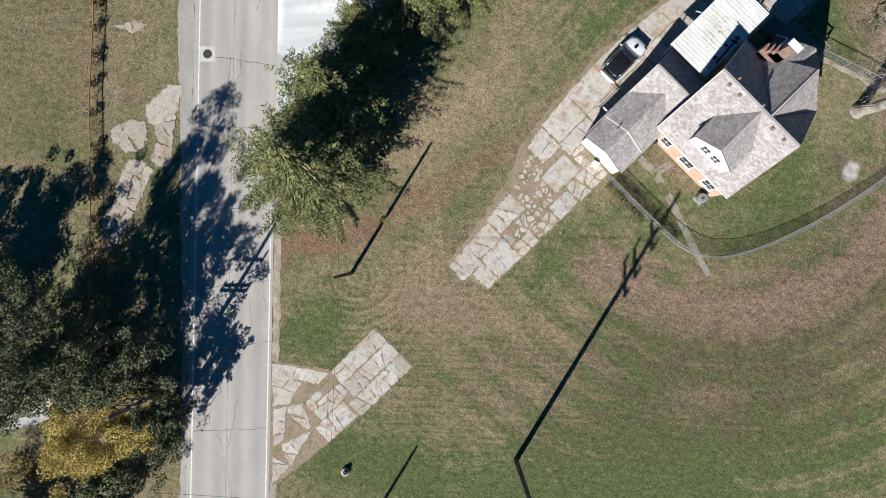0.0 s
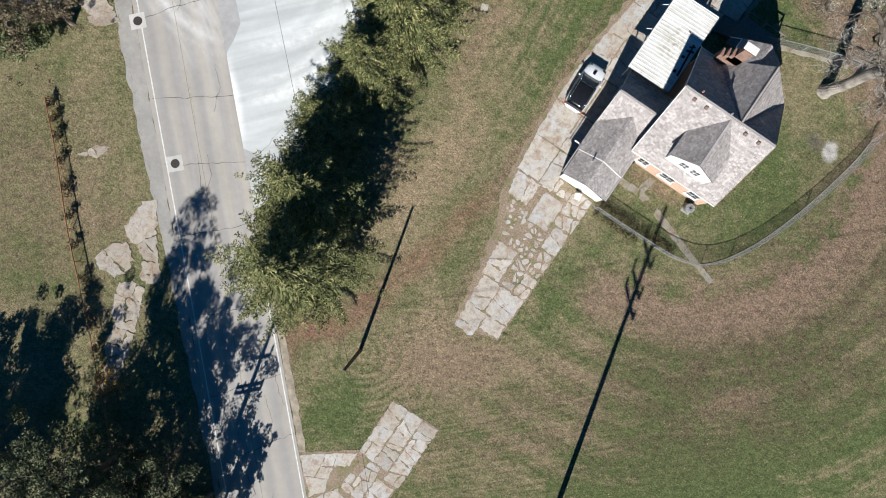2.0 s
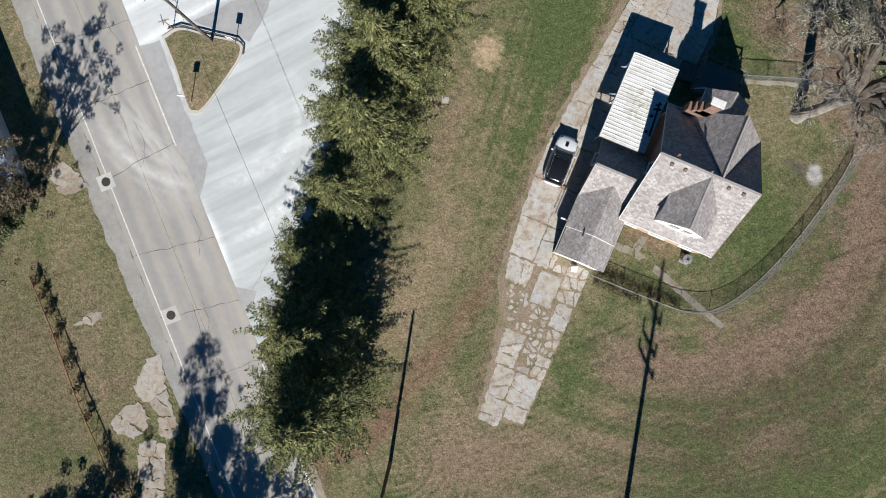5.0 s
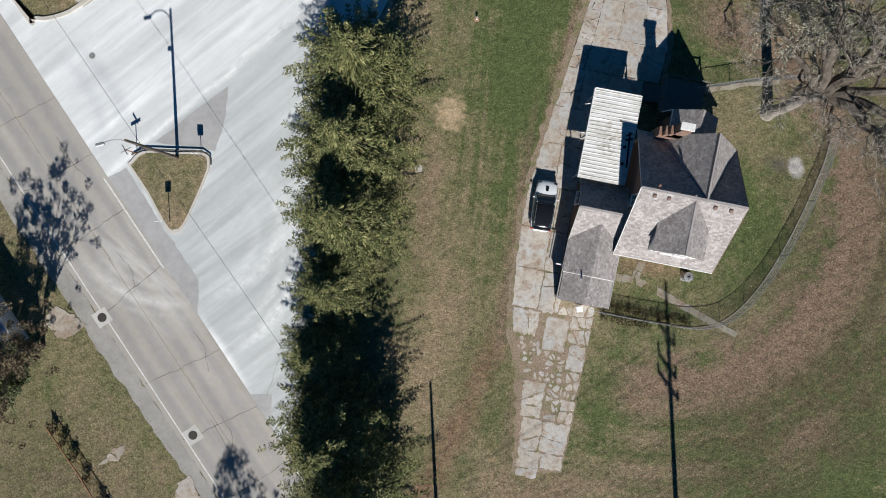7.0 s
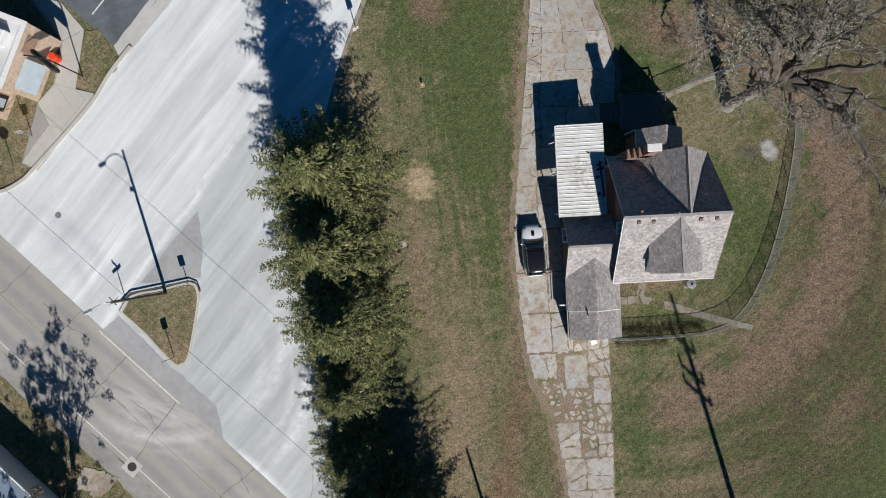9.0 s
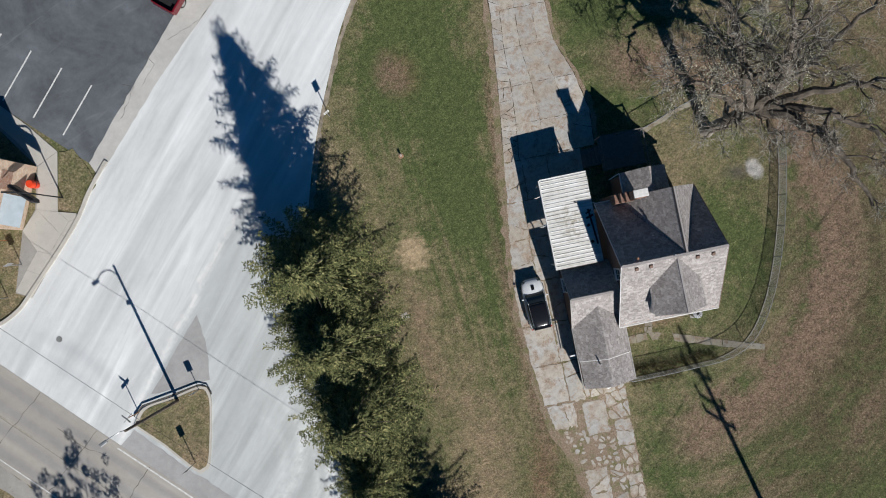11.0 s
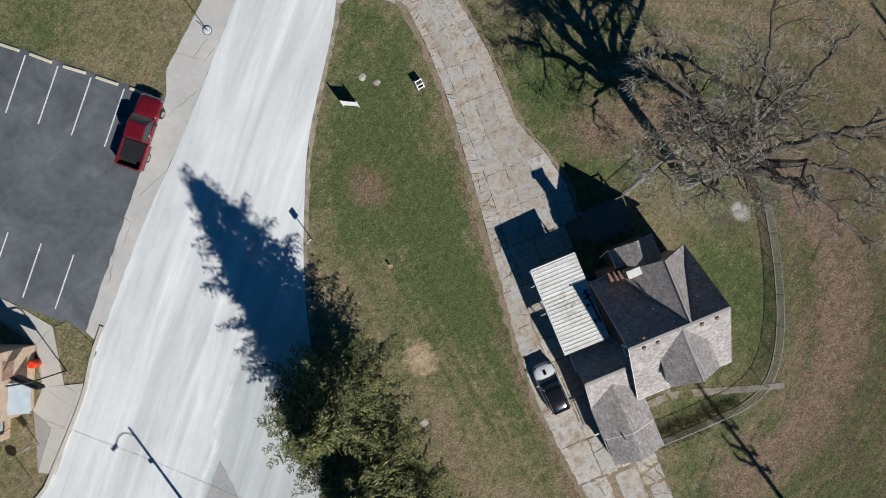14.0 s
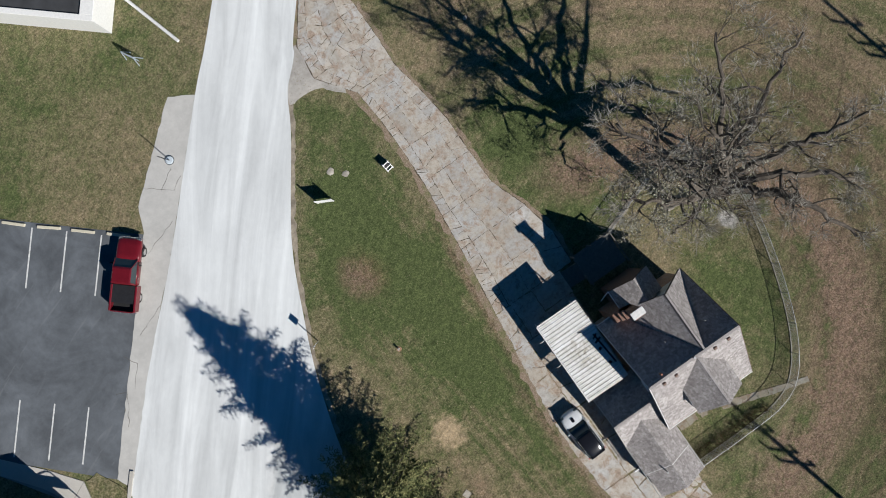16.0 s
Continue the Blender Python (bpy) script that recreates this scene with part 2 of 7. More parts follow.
        # dark matted thatch over the south and east fields
        thatch = m.ramp(fine, [(0.3, (0.052, 0.04, 0.026)), (0.5, (0.128, 0.098, 0.064)), (0.7, (0.235, 0.185, 0.125))])
        for px, py, rx, ry, turn, w in ((17.0, 2.0, 22.0, 8.5, 42, 0.6), (21.0, 11.5, 10.0, 11.0, -20, 0.65), (27.0, 26.0, 11.0, 22.0, -5, 0.9), (-33.0, -11.0, 13.0, 9.0, -46, 0.5), (1.5, -3.5, 7.0, 4.5, 40, 0.3)):
            c = m.mix(times(times(m.blob(px, py, rx, ry, turn, 0.5, 0.4, 0.4), m.ramp(plus(mid, soft(clump, 0.7)), grey(0.36, 0.62, 0.25, 1.0))), w), c, thatch)
        # leaf litter: a broad arc outside the yard fence, and drifts under trees
        arc = m.ramp(m.math("DIVIDE", plus(rd, soft(mid, 6.0)), 40.0), [(0.30, (0, 0, 0)), (0.34, (1, 1, 1)), (0.385, (1, 1, 1)), (0.44, (0, 0, 0))])
        arc = times(arc, m.ramp(m.math("DIVIDE", plus(x, soft(big, 8.0)), 40.0), grey(0.16, 0.26)))
        broken = m.ramp(plus(clump, soft(fine, 0.6)), grey(0.3, 0.55, 0.3, 1.0))
        c = m.mix(times(arc, broken), c, litter)
        red = [(-7.6, -7.0, 1.6, 3.8, -45, 0.95), (-5.4, -3.0, 1.7, 4.0, -18, 0.8), (-4.0, 1.8, 1.7, 4.0, -24, 0.65), (-2.8, 7.4, 1.5, 4.8, -14, 0.6), (-7.5, 40.4, 2.0, 2.6, 10, 0.45), (-8.6, -9.6, 1.0, 2.6, 35, 0.5)]
        pink = [(2.6, -3.4, 7.0, 3.0, 40, 0.4), (-2.2, 12.0, 0.8, 5.0, 4, 0.8), (-2.6, 21.0, 0.55, 10.0, 2, 0.75), (-1.3, 34.0, 0.5, 10.0, -5, 0.8), (0.4, 44.0, 0.45, 9.0, -3, 0.5), (0.1, 2.5, 0.7, 5.0, 6, 0.5), (23.0, 6.5, 4.4, 1.8, 50, 0.5),
                (33.0, 34.0, 12.0, 18.0, 10, 0.3), (-8.2, 40.4, 1.7, 2.4, 10, 0.9), (27.0, 48.0, 14.0, 9.0, 0, 0.6), (8.0, 17.4, 4.0, 0.8, 0, 0.8),
                (11.5, 55.5, 6.0, 4.0, 30, 0.7), (-26.0, -9.0, 1.4, 1.8, -46, 0.6), (-9.0, -26.0, 12.0, 5.0, -45, 0.6), (-9.8, 19.0, 0.9, 8.0, 4, 0.5)]
        for spots, tone in ((red, rust), (pink, litter)):
            for px, py, rx, ry, turn, w in spots:
                c = m.mix(times(times(m.blob(px, py, rx, ry, turn, 0.6, 0.5, 0.8), broken), w), c, tone)
        bare = m.ramp(fine, [(0.3, (0.40, 0.29, 0.17)), (0.7, (0.62, 0.49, 0.33))])
        dust = m.ramp(fine, [(0.3, (0.38, 0.36, 0.33)), (0.7, (0.56, 0.54, 0.51))])
        c = m.mix(times(m.blob(-9.3, 26.4, 1.5, 1.9, 10, 0.4, 0.75, 2.0), 0.95), c, bare)
        c = m.mix(times(m.blob(16.9, 27.5, 1.3, 0.9, 0, 0.6, 0.4, 0.8), 0.7), c, (0.13, 0.115, 0.1))
        c = m.mix(times(m.blob(18.25, 27.5, 0.8, 1.15, 20, 0.3, 0.3, 2.0), 1.0), c, dust)
        # fallen leaves as single light flecks
        fleck = m.cells(3.2)
        c = m.mix(times(m.math("LESS_THAN", fleck, 0.11), m.ramp(mid, grey(0.5, 0.62, 0.0, 0.7))), c, (0.52, 0.46, 0.32))
    else:
        c = m.mix(m.math("MAXIMUM", m.math("MINIMUM", dry, 1.0), 0.0), lush, straw)
    c = m.mix(1.0, c, m.ramp(tiny, grey(0.33, 0.67, 0.58, 1.22)), "MULTIPLY")
    # tufts and raked streaks
    tuft = m.noise(2.2, 7, 0.74, None, 0.4)
    raked = m.noise(1.0, 5, 0.7, m.mapped((1.6, 0.3, 1.0), 38), 0.5)
    c = m.mix(1.0, c, m.ramp(m.math("ADD", m.math("MULTIPLY", tuft, 0.72), m.math("MULTIPLY", raked, 0.28)), [(0.37, (0.56, 0.575, 0.58)), (0.5, (0.95, 0.95, 0.95)), (0.63, (1.3, 1.27, 1.24))]), "MULTIPLY")
    m.base(c)
    m.bump(m.math("ADD", clump, m.math("ADD", fine, m.math("MULTIPLY", tiny, 0.5))), 0.65, 0.08)
    return m.m


def concrete_material(name, colour, stain=0.2, streak=0.0, turn=0.0, bump=0.15):
    m = Mat(name, 0.85)
    big = m.noise(0.25, 5, 0.6)
    mid = m.noise(1.8, 6, 0.7)
    grain = m.noise(30.0, 4, 0.7)
    lo = tuple(v * (1 - stain) for v in colour)
    hi = tuple(min(0.9, v * (1 + stain * 0.55)) for v in colour)
    c = m.ramp(m.math("ADD", m.math("MULTIPLY", big, 0.55), m.math("MULTIPLY", mid, 0.45)), [(0.32, lo), (0.68, hi)])
    if streak:
        long = m.noise(1.0, 4, 0.55, m.mapped((42.0, 2.6, 1), turn), 0.3)
        thin = m.noise(1.0, 3, 0.5, m.mapped((30.0, 0.8, 1), turn), 0.2)
        s = m.math("ADD", m.math("MULTIPLY", long, 0.7), m.math("MULTIPLY", thin, 0.3))
        c = m.mix(1.0, c, m.ramp(s, [(0.36, (1 - streak * 0.5,) * 3), (0.54, (1 - streak * 0.1,) * 3), (0.66, (1 + streak * 0.7,) * 3)]), "MULTIPLY")
    c = m.mix(1.0, c, m.ramp(grain, grey(0.25, 0.7, 0.86, 1.04)), "MULTIPLY")
    m.base(c)
    m.bump(grain, bump, 0.02)
    return m


GRASS = grass_material("meadow grass")
ISLAND_GRASS = grass_material("dry island grass", 0.3)
def ring_band(m, cx, cy, radius, width, inner=0.0):
    """1 on a ring of a given radius, fading over width."""
    n = m.nt.nodes.new("ShaderNodeVectorMath")
    n.operation = "DISTANCE"
    m.nt.links.new(m.co, n.inputs[0])
    n.inputs[1].default_value = (cx, cy, 0)
    off = m.math("ABSOLUTE", m.math("SUBTRACT", m.math("ADD", n.outputs["Value"], m.math("MULTIPLY", m.math("SUBTRACT", m.ragged(0.35), 0.5), 0.9)), radius))
    return m.ramp(m.math("DIVIDE", off, width), grey(inner, 1.0, 1.0, 0.0))


rm = concrete_material("worn road concrete", (0.385, 0.368, 0.345), 0.14, 0.2, -45.6)
# wheel tracks along both lanes, pale dust swept across at the junction
rx_, ry_, rz_ = rm.xyz()
across = rm.math("ADD", rm.math("MULTIPLY", rx_, 0.714), rm.math("MULTIPLY", ry_, 0.70))
track = rm.math("COSINE", rm.math("ADD", rm.math("MULTIPLY", rm.math("ADD", across, 18.95), 4.19), rm.math("MULTIPLY", rm.noise(0.3, 3), 1.6)))
old = rm.b.inputs["Base Color"].links[0].from_socket
c_ = rm.mix(1.0, old, rm.ramp(rm.math("ADD", rm.math("MULTIPLY", track, 0.5), 0.5), [(0.1, (1.06, 1.03, 0.98)), (0.9, (0.90, 0.90, 0.91))]), "MULTIPLY")
dusty = rm.noise(1.0, 4, 0.6, rm.mapped((5.0, 0.8, 1), -30), 0.8)
c_ = rm.mix(rm.math("MULTIPLY", rm.blob(-30.5, 9.0, 7.0, 3.2, -38, 0.7, 0.4, 0.4), rm.ramp(dusty, grey(0.42, 0.62, 0.1, 0.75))), c_, (0.56, 0.55, 0.53))
swept = rm.math("MULTIPLY", rm.blob(-31.0, 8.0, 6.5, 2.6, -10, 0.5, 0.3, 0.4), rm.ramp(rm.noise(0.9, 5, 0.7), grey(0.35, 0.6, 0.4, 1.0)))
for rad_, wide_, amount in ((9.8, 0.7, 0.85), (10.8, 0.45, 0.4), (8.6, 0.5, 0.35)):
    c_ = rm.mix(rm.math("MULTIPLY", rm.math("MULTIPLY", ring_band(rm, -29.5, 17.1, rad_, wide_), swept), amount), c_, (0.62, 0.61, 0.59))
rm.base(c_)
ROAD = rm.m
sm = concrete_material("pale street concrete", (0.71, 0.725, 0.72), 0.08, 0.22, 48.0)
# turning wheels have polished arcs where the street meets the road
sx, sy, sz = sm.xyz()
c_ = sm.b.inputs["Base Color"].links[0].from_socket
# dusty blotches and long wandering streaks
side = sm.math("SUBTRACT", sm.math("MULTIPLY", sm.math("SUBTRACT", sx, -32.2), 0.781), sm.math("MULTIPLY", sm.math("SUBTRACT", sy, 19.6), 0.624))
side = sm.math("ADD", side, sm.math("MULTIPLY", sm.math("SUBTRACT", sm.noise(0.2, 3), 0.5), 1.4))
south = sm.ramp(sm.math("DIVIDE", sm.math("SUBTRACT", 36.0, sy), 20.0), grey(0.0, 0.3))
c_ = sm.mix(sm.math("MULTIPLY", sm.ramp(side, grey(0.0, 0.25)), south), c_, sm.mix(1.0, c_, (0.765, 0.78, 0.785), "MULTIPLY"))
ridge_ = sm.ramp(sm.math("ABSOLUTE", side), grey(0.0, 0.5, 1.0, 0.0))
c_ = sm.mix(sm.math("MULTIPLY", sm.math("MULTIPLY", ridge_, south), sm.ramp(sm.noise(0.8, 5, 0.7), grey(0.38, 0.6, 0.0, 0.9))), c_, (0.80, 0.80, 0.78))
# turning wheels have swept pale arcs round the island
turning = sm.blob(-20.5, 9.5, 5.0, 10.0, 20, 0.45, 0.25, 0.3)
scuff = sm.ramp(sm.noise(1.6, 5, 0.7), grey(0.36, 0.6, 0.25, 1.0))
for cx_, cy_, rad_, wide_, amount in ((-27.5, 11.9, 8.6, 0.75, 0.95), (-27.5, 12.2, 7.5, 0.5, 0.4), (-27.0, 14.5, 6.2, 0.7, 0.6), (-27.3, 13.2, 4.9, 0.5, 0.3), (-27.5, 11.5, 10.0, 0.5, 0.35)):
    c_ = sm.mix(sm.math("MULTIPLY", sm.math("MULTIPLY", sm.math("MULTIPLY", ring_band(sm, cx_, cy_, rad_, wide_), turning), scuff), amount), c_, (0.80, 0.81, 0.80))
for cx_, cy_, rad_, wide_, amount in ((-45.0, 16.5, 9.6, 0.8, 0.5), (-45.0, 16.0, 11.5, 0.9, 0.4), (-46.0, 14.0, 13.8, 0.8, 0.4)):
    c_ = sm.mix(sm.math("MULTIPLY", sm.math("MULTIPLY", ring_band(sm, cx_, cy_, rad_, wide_), sm.blob(-37.5, 22.5, 5.0, 6.0, 0, 0.5, 0.3, 0.3)), amount), c_, (0.50, 0.52, 0.53))
edge_ = sm.math("ADD", sm.math("MULTIPLY", sx, 0.714), sm.math("MULTIPLY", sy, 0.70))
near_ = sm.ramp(sm.math("DIVIDE", sm.math("ADD", edge_, 13.6), 1.0), grey(0.15, 0.75, 1.0, 0.0))
c_ = sm.mix(sm.math("MULTIPLY", sm.math("MULTIPLY", near_, sm.blob(-23.3, 4.0, 4.4, 1.6, -46, 0.4, 0.3, 0.6)), 0.8), c_, (0.86, 0.86, 0.85))
drift = sm.noise(1.0, 5, 0.6, sm.mapped((16.0, 1.6, 1), 50.0), 1.2)
sm.base(sm.mix(1.0, c_, sm.ramp(drift, grey(0.35, 0.66, 0.86, 1.1)), "MULTIPLY"))
STREET = sm.m
SHOULDER = concrete_material("gravelly shoulder", (0.34, 0.325, 0.30), 0.3, 0.0, 0, 0.4).m
GORE = concrete_material("old grey apron", (0.405, 0.40, 0.395), 0.24).m
WALK = concrete_material("sidewalk concrete", (0.53, 0.515, 0.485), 0.2).m
KERB = concrete_material("kerb concrete", (0.54, 0.51, 0.455), 0.2).m
lot_m = concrete_material("sealed asphalt", (0.118, 0.129, 0.142), 0.3)
old = lot_m.b.inputs["Base Color"].links[0].from_socket
smoke = lot_m.noise(0.16, 6, 0.62, None, 1.4)
drip = lot_m.noise(1.0, 4, 0.6, lot_m.mapped((7.0, 0.9, 1), 20), 1.5)
c_ = lot_m.mix(1.0, old, lot_m.ramp(smoke, grey(0.32, 0.68, 0.7, 1.35)), "MULTIPLY")
lot_m.base(lot_m.mix(lot_m.ramp(drip, grey(0.62, 0.74, 0.0, 0.4)), c_, (0.2, 0.21, 0.22)))
LOT = lot_m.m
PAINT = simple("road paint", (0.66, 0.66, 0.64), 0.7, spread=0.24, scale=5, local=False)
YELLOW = simple("worn yellow paint", (0.385, 0.355, 0.295), 0.8, spread=0.3, scale=3, local=False)
CRACK = simple("crack filler", (0.10, 0.09, 0.075), 0.95, spread=0.3, local=False)
def bed_material():
    m = Mat("dirt and dead grass", 1.0)
    fine = m.noise(9.0, 5, 0.75)
    c = m.ramp(fine, [(0.3, (0.125, 0.088, 0.06)), (0.5, (0.262, 0.198, 0.143)), (0.7, (0.41, 0.33, 0.26))])
    g = m.ramp(fine, [(0.3, (0.07, 0.08, 0.03)), (0.7, (0.24, 0.23, 0.11))])
    m.base(m.mix(m.ramp(m.noise(0.9, 5, 0.65), grey(0.48, 0.62, 0.0, 0.8)), c, g))
    m.bump(fine, 0.6, 0.04)
    return m.m


BED = bed_material()
SOIL = simple("soil in the joints", (0.34, 0.29, 0.225), 1.0, spread=0.4, scale=1.5, local=False, bump=0.5)

# the ground, one sheet with a little unevenness near the camera
bm = fresh()
N = 60
grid = {}
for i in range(N + 1):
    for j in range(N + 1):
        u, v = (i / N * 2 - 1), (j / N * 2 - 1)
        x, y = -5 + 90 * u + 900 * u ** 7, 20 + 90 * v + 900 * v ** 7
        grid[i, j] = bm.verts.new((x, y, 0))
for i in range(N):
    for j in range(N):
        bm.faces.new((grid[i, j], grid[i + 1, j], grid[i + 1, j + 1], grid[i, j + 1]))
ground = whole("ground", bm, GRASS, "autumn grass in mottled green and straw with leaf litter", "ground", kind="structure")

# main road
bm = fresh()
prism(bm, [road_xy(-160, -20.1), road_xy(160, -20.1), road_xy(160, -13.5), road_xy(-160, -13.5)], -0.2, 0.03)
road = whole("road", bm, ROAD, "worn grey-beige concrete two-lane road with joints and cracks", "road", kind="structure")
bm = fresh()
prism(bm, wobbly([road_xy(-160, -21.5), road_xy(-25, -21.6), road_xy(-8, -21.1), road_xy(8, -20.6), road_xy(160, -20.5), road_xy(160, -20.1), road_xy(-160, -20.1)], 0.12, 0.6, 2), -0.2, 0.018)
whole("shoulder", bm, SHOULDER, "crumbling gravelly road shoulder beside the grass", "road shoulder", kind="structure")
bm = fresh()
prism(bm, wobbly([road_xy(-7, -13.5), road_xy(160, -13.5), road_xy(160, -13.0), road_xy(2, -12.9), road_xy(-7, -13.0)], 0.1, 0.5, 3), -0.2, 0.016)
whole("shoulder", bm, SOIL, "strip of dirt and dry weeds at the road edge", "road shoulder", kind="structure")


def line_piece(name, pts, width, material, label, z=0.034):
    b = fresh()
    for p, q in zip(pts, pts[1:]):
        p, q = Vector(p), Vector(q)
        n = (q - p).normalized()
        n = Vector((-n.y, n.x)) * width / 2
        prism(b, [(p + n)[:], (q + n)[:], (q - n)[:], (p - n)[:]], z - 0.012, z)
    return whole(name, b, material, label, "road marking", kind="structure")


line_piece("road_marking", [road_xy(-160, -19.7), road_xy(160, -19.7)], 0.09, PAINT, "worn white edge line on the road")
line_piece("road_marking", [road_xy(-9, -13.75), road_xy(160, -13.72)], 0.09, PAINT, "worn white edge line on the road")
line_piece("road_marking", [road_xy(-36, -13.8), road_xy(-27.5, -13.75)], 0.12, PAINT, "short white line beside the island")
for u0 in range(-60, 60, 12):
    line_piece("road_marking", [road_xy(u0 + 3, -16.85), road_xy(u0 + 6, -16.85)], 0.09, YELLOW, "faded yellow centre dash")
line_piece("road_joint", [road_xy(-160, -16.95), road_xy(160, -16.95)], 0.018, CRACK, "dark joint along the middle of the road", 0.033)

# side street
E_EDGE = smooth_line([(-16.6, -1.2), (-16.6, 6.0), (-17.2, 14.0), (-17.8, 22.0), (-17.3, 28.5), (-15.4, 35.4), (-13.1, 41.0), (-10.6, 46.0), (-6.0, 52.6), (-4.2, 55.6), (-2.2, 57.6), (0.6, 61.2), (20.0, 83.0), (120.0, 195.0)], 5)
W_EDGE = smooth_line([(120.0, 208.0), (15.0, 86.0), (-4.9, 64.9), (-10.4, 59.5), (-19.4, 50.1), (-26.0, 43.8), (-32.3, 37.0), (-34.8, 33.6), (-39.1, 29.2), (-40.6, 27.9), (-42.6, 27.2), (-44.6, 28.2), (-60.0, 44.0), (-130.0, 116.0)], 5)
street_outline = [(p.x, p.y) for p in E_EDGE] + [(p.x, p.y) for p in W_EDGE] + [road_xy(-175, -13.9), road_xy(-46, -15.2), road_xy(-39, -14.2), road_xy(-36, -13.9), road_xy(-10.5, -13.6)]
bm = fresh()
prism(bm, street_outline, -0.2, 0.022)
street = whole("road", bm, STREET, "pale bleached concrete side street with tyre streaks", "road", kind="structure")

# ---- paving ----
def slab_material(name="weathered driveway concrete", tone=(1.0, 1.0, 1.0)):
    """Old concrete: cool grey where the skin is whole, warm and sandy where it has worn, soiled in blotches."""
    m = Mat(name, 0.9)
    rnd = m.nt.nodes.new("ShaderNodeObjectInfo").outputs["Random"]
    big = m.noise(0.55, 6, 0.65)
    grain = m.noise(26, 4, 0.7)
    c = m.ramp(big, [(0.32, (0.41, 0.36, 0.312)), (0.46, (0.49, 0.455, 0.405)), (0.55, (0.465, 0.45, 0.43)), (0.68, (0.525, 0.52, 0.51))])
    c = m.mix(1.0, c, m.ramp(rnd, [(0.0, (0.80, 0.79, 0.77)), (0.35, (0.98, 0.96, 0.92)), (0.6, (0.90, 0.91, 0.91)), (1.0, (1.08, 1.07, 1.05))]), "MULTIPLY")
    soil = m.math("MULTIPLY", m.ramp(m.noise(1.3, 8, 0.78, None, 0.5), grey(0.5, 0.6)), 0.82)
    c = m.mix(soil, c, m.ramp(m.noise(9.0, 4), [(0.3, (0.24, 0.165, 0.115)), (0.7, (0.44, 0.34, 0.265))]))
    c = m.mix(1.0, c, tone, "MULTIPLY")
    worn = m.noise(3.2, 7, 0.75)
    c = m.mix(1.0, c, m.ramp(worn, [(0.34, (0.78, 0.75, 0.71)), (0.5, (1.0, 0.99, 0.98)), (0.68, (1.12, 1.11, 1.1))]), "MULTIPLY")
    c = m.mix(1.0, c, m.ramp(grain, grey(0.25, 0.7, 0.8, 1.06)), "MULTIPLY")
    m.base(c)
    m.bump(m.math("ADD", grain, worn), 0.3, 0.02)
    return m.m


SLAB = slab_material()
DARK_BED = simple("dark dirt in narrow cracks", (0.115, 0.09, 0.062), 1.0, spread=0.4, scale=1.5, local=False, bump=0.4)
GRIT = concrete_material("crumbled gritty concrete", (0.47, 0.44, 0.40), 0.45, 0.0, 0, 0.5).m
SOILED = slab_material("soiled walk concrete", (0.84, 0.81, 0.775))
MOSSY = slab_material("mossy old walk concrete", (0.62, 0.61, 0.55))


def cut(poly, p, d):
    """Both halves of a convex outline, cut by the line through p along d."""
    n = Vector((-d.y, d.x))
    halves = ([], [])
    for a, b in zip(poly, poly[1:] + poly[:1]):
        sa, sb = (a - p).dot(n), (b - p).dot(n)
        halves[0 if sa >= 0 else 1].append(a)
        if sa * sb < 0:
            x = a.lerp(b, sa / (sa - sb))
            halves[0].append(x)
            halves[1].append(x)
    return [h for h in halves if len(h) > 2]


def area(poly):
    return abs(sum(a.x * b.y - b.x * a.y for a, b in zip(poly, poly[1:] + poly[:1]))) / 2


def shatter(poly, size, r, skew=0.5):
    """Break a convex outline into irregular pieces of about the given area."""
    todo, done = [poly], []
    while todo:
        q = todo.pop()
        if area(q) < size * r.uniform(0.6, 1.9) or len(done) + len(todo) > 400:
            done.append(q)
            continue
        c = sum(q, Vector((0, 0))) / len(q)
        e = max(zip(q, q[1:] + q[:1]), key=lambda s: (s[1] - s[0]).length)
        d = (e[1] - e[0]).normalized()
        d = Vector((-d.y, d.x))
        a = r.uniform(-skew, skew)
        d = Vector((d.x * math.cos(a) - d.y * math.sin(a), d.x * math.sin(a) + d.y * math.cos(a)))
        p = c + (e[1] - e[0]) * r.uniform(-0.18, 0.18)
        todo += cut(q, p, d)
    return done


def slab(parent, poly, gap, r, top=0.036, rag=0.05, name="slab", material=None):
    c = sum(poly, Vector((0, 0))) / len(poly)
    pts = []
    for a, b in zip(poly, poly[1:] + poly[:1]):
        n = max(1, int((b - a).length / 0.22))
        for k in range(n):
            q = a.lerp(b, k / n)
            t = (c - q)
            q = q + t.normalized() * min(gap * 0.55 * r.uniform(0.3, 1.8), t.length * 0.4)
            pts.append((q.x + r.uniform(-rag, rag) - c.x, q.y + r.uniform(-rag, rag) - c.y))
    for _ in range(1 if rag > 0.05 and area(poly) < 0.7 else 0):
        pts = [tuple((p[k] + 2 * q[k] + n[k]) / 4 for k in (0, 1)) for p, q, n in zip(pts[-1:] + pts[:-1], pts, pts[1:] + pts[:1])]
    z = top + r.uniform(-0.008, 0.008)
    bm = prism(fresh(), pts, -z - 0.02, 0.0)
    ob = part(name, bm, material or SLAB, parent)
    ob.location = (c.x, c.y, z)
    tilt = 0.008 / max(1.0, 1.4 * area(poly))
    ob.rotation_euler = (r.uniform(-tilt, tilt), r.uniform(-tilt, tilt), 0)
    return ob


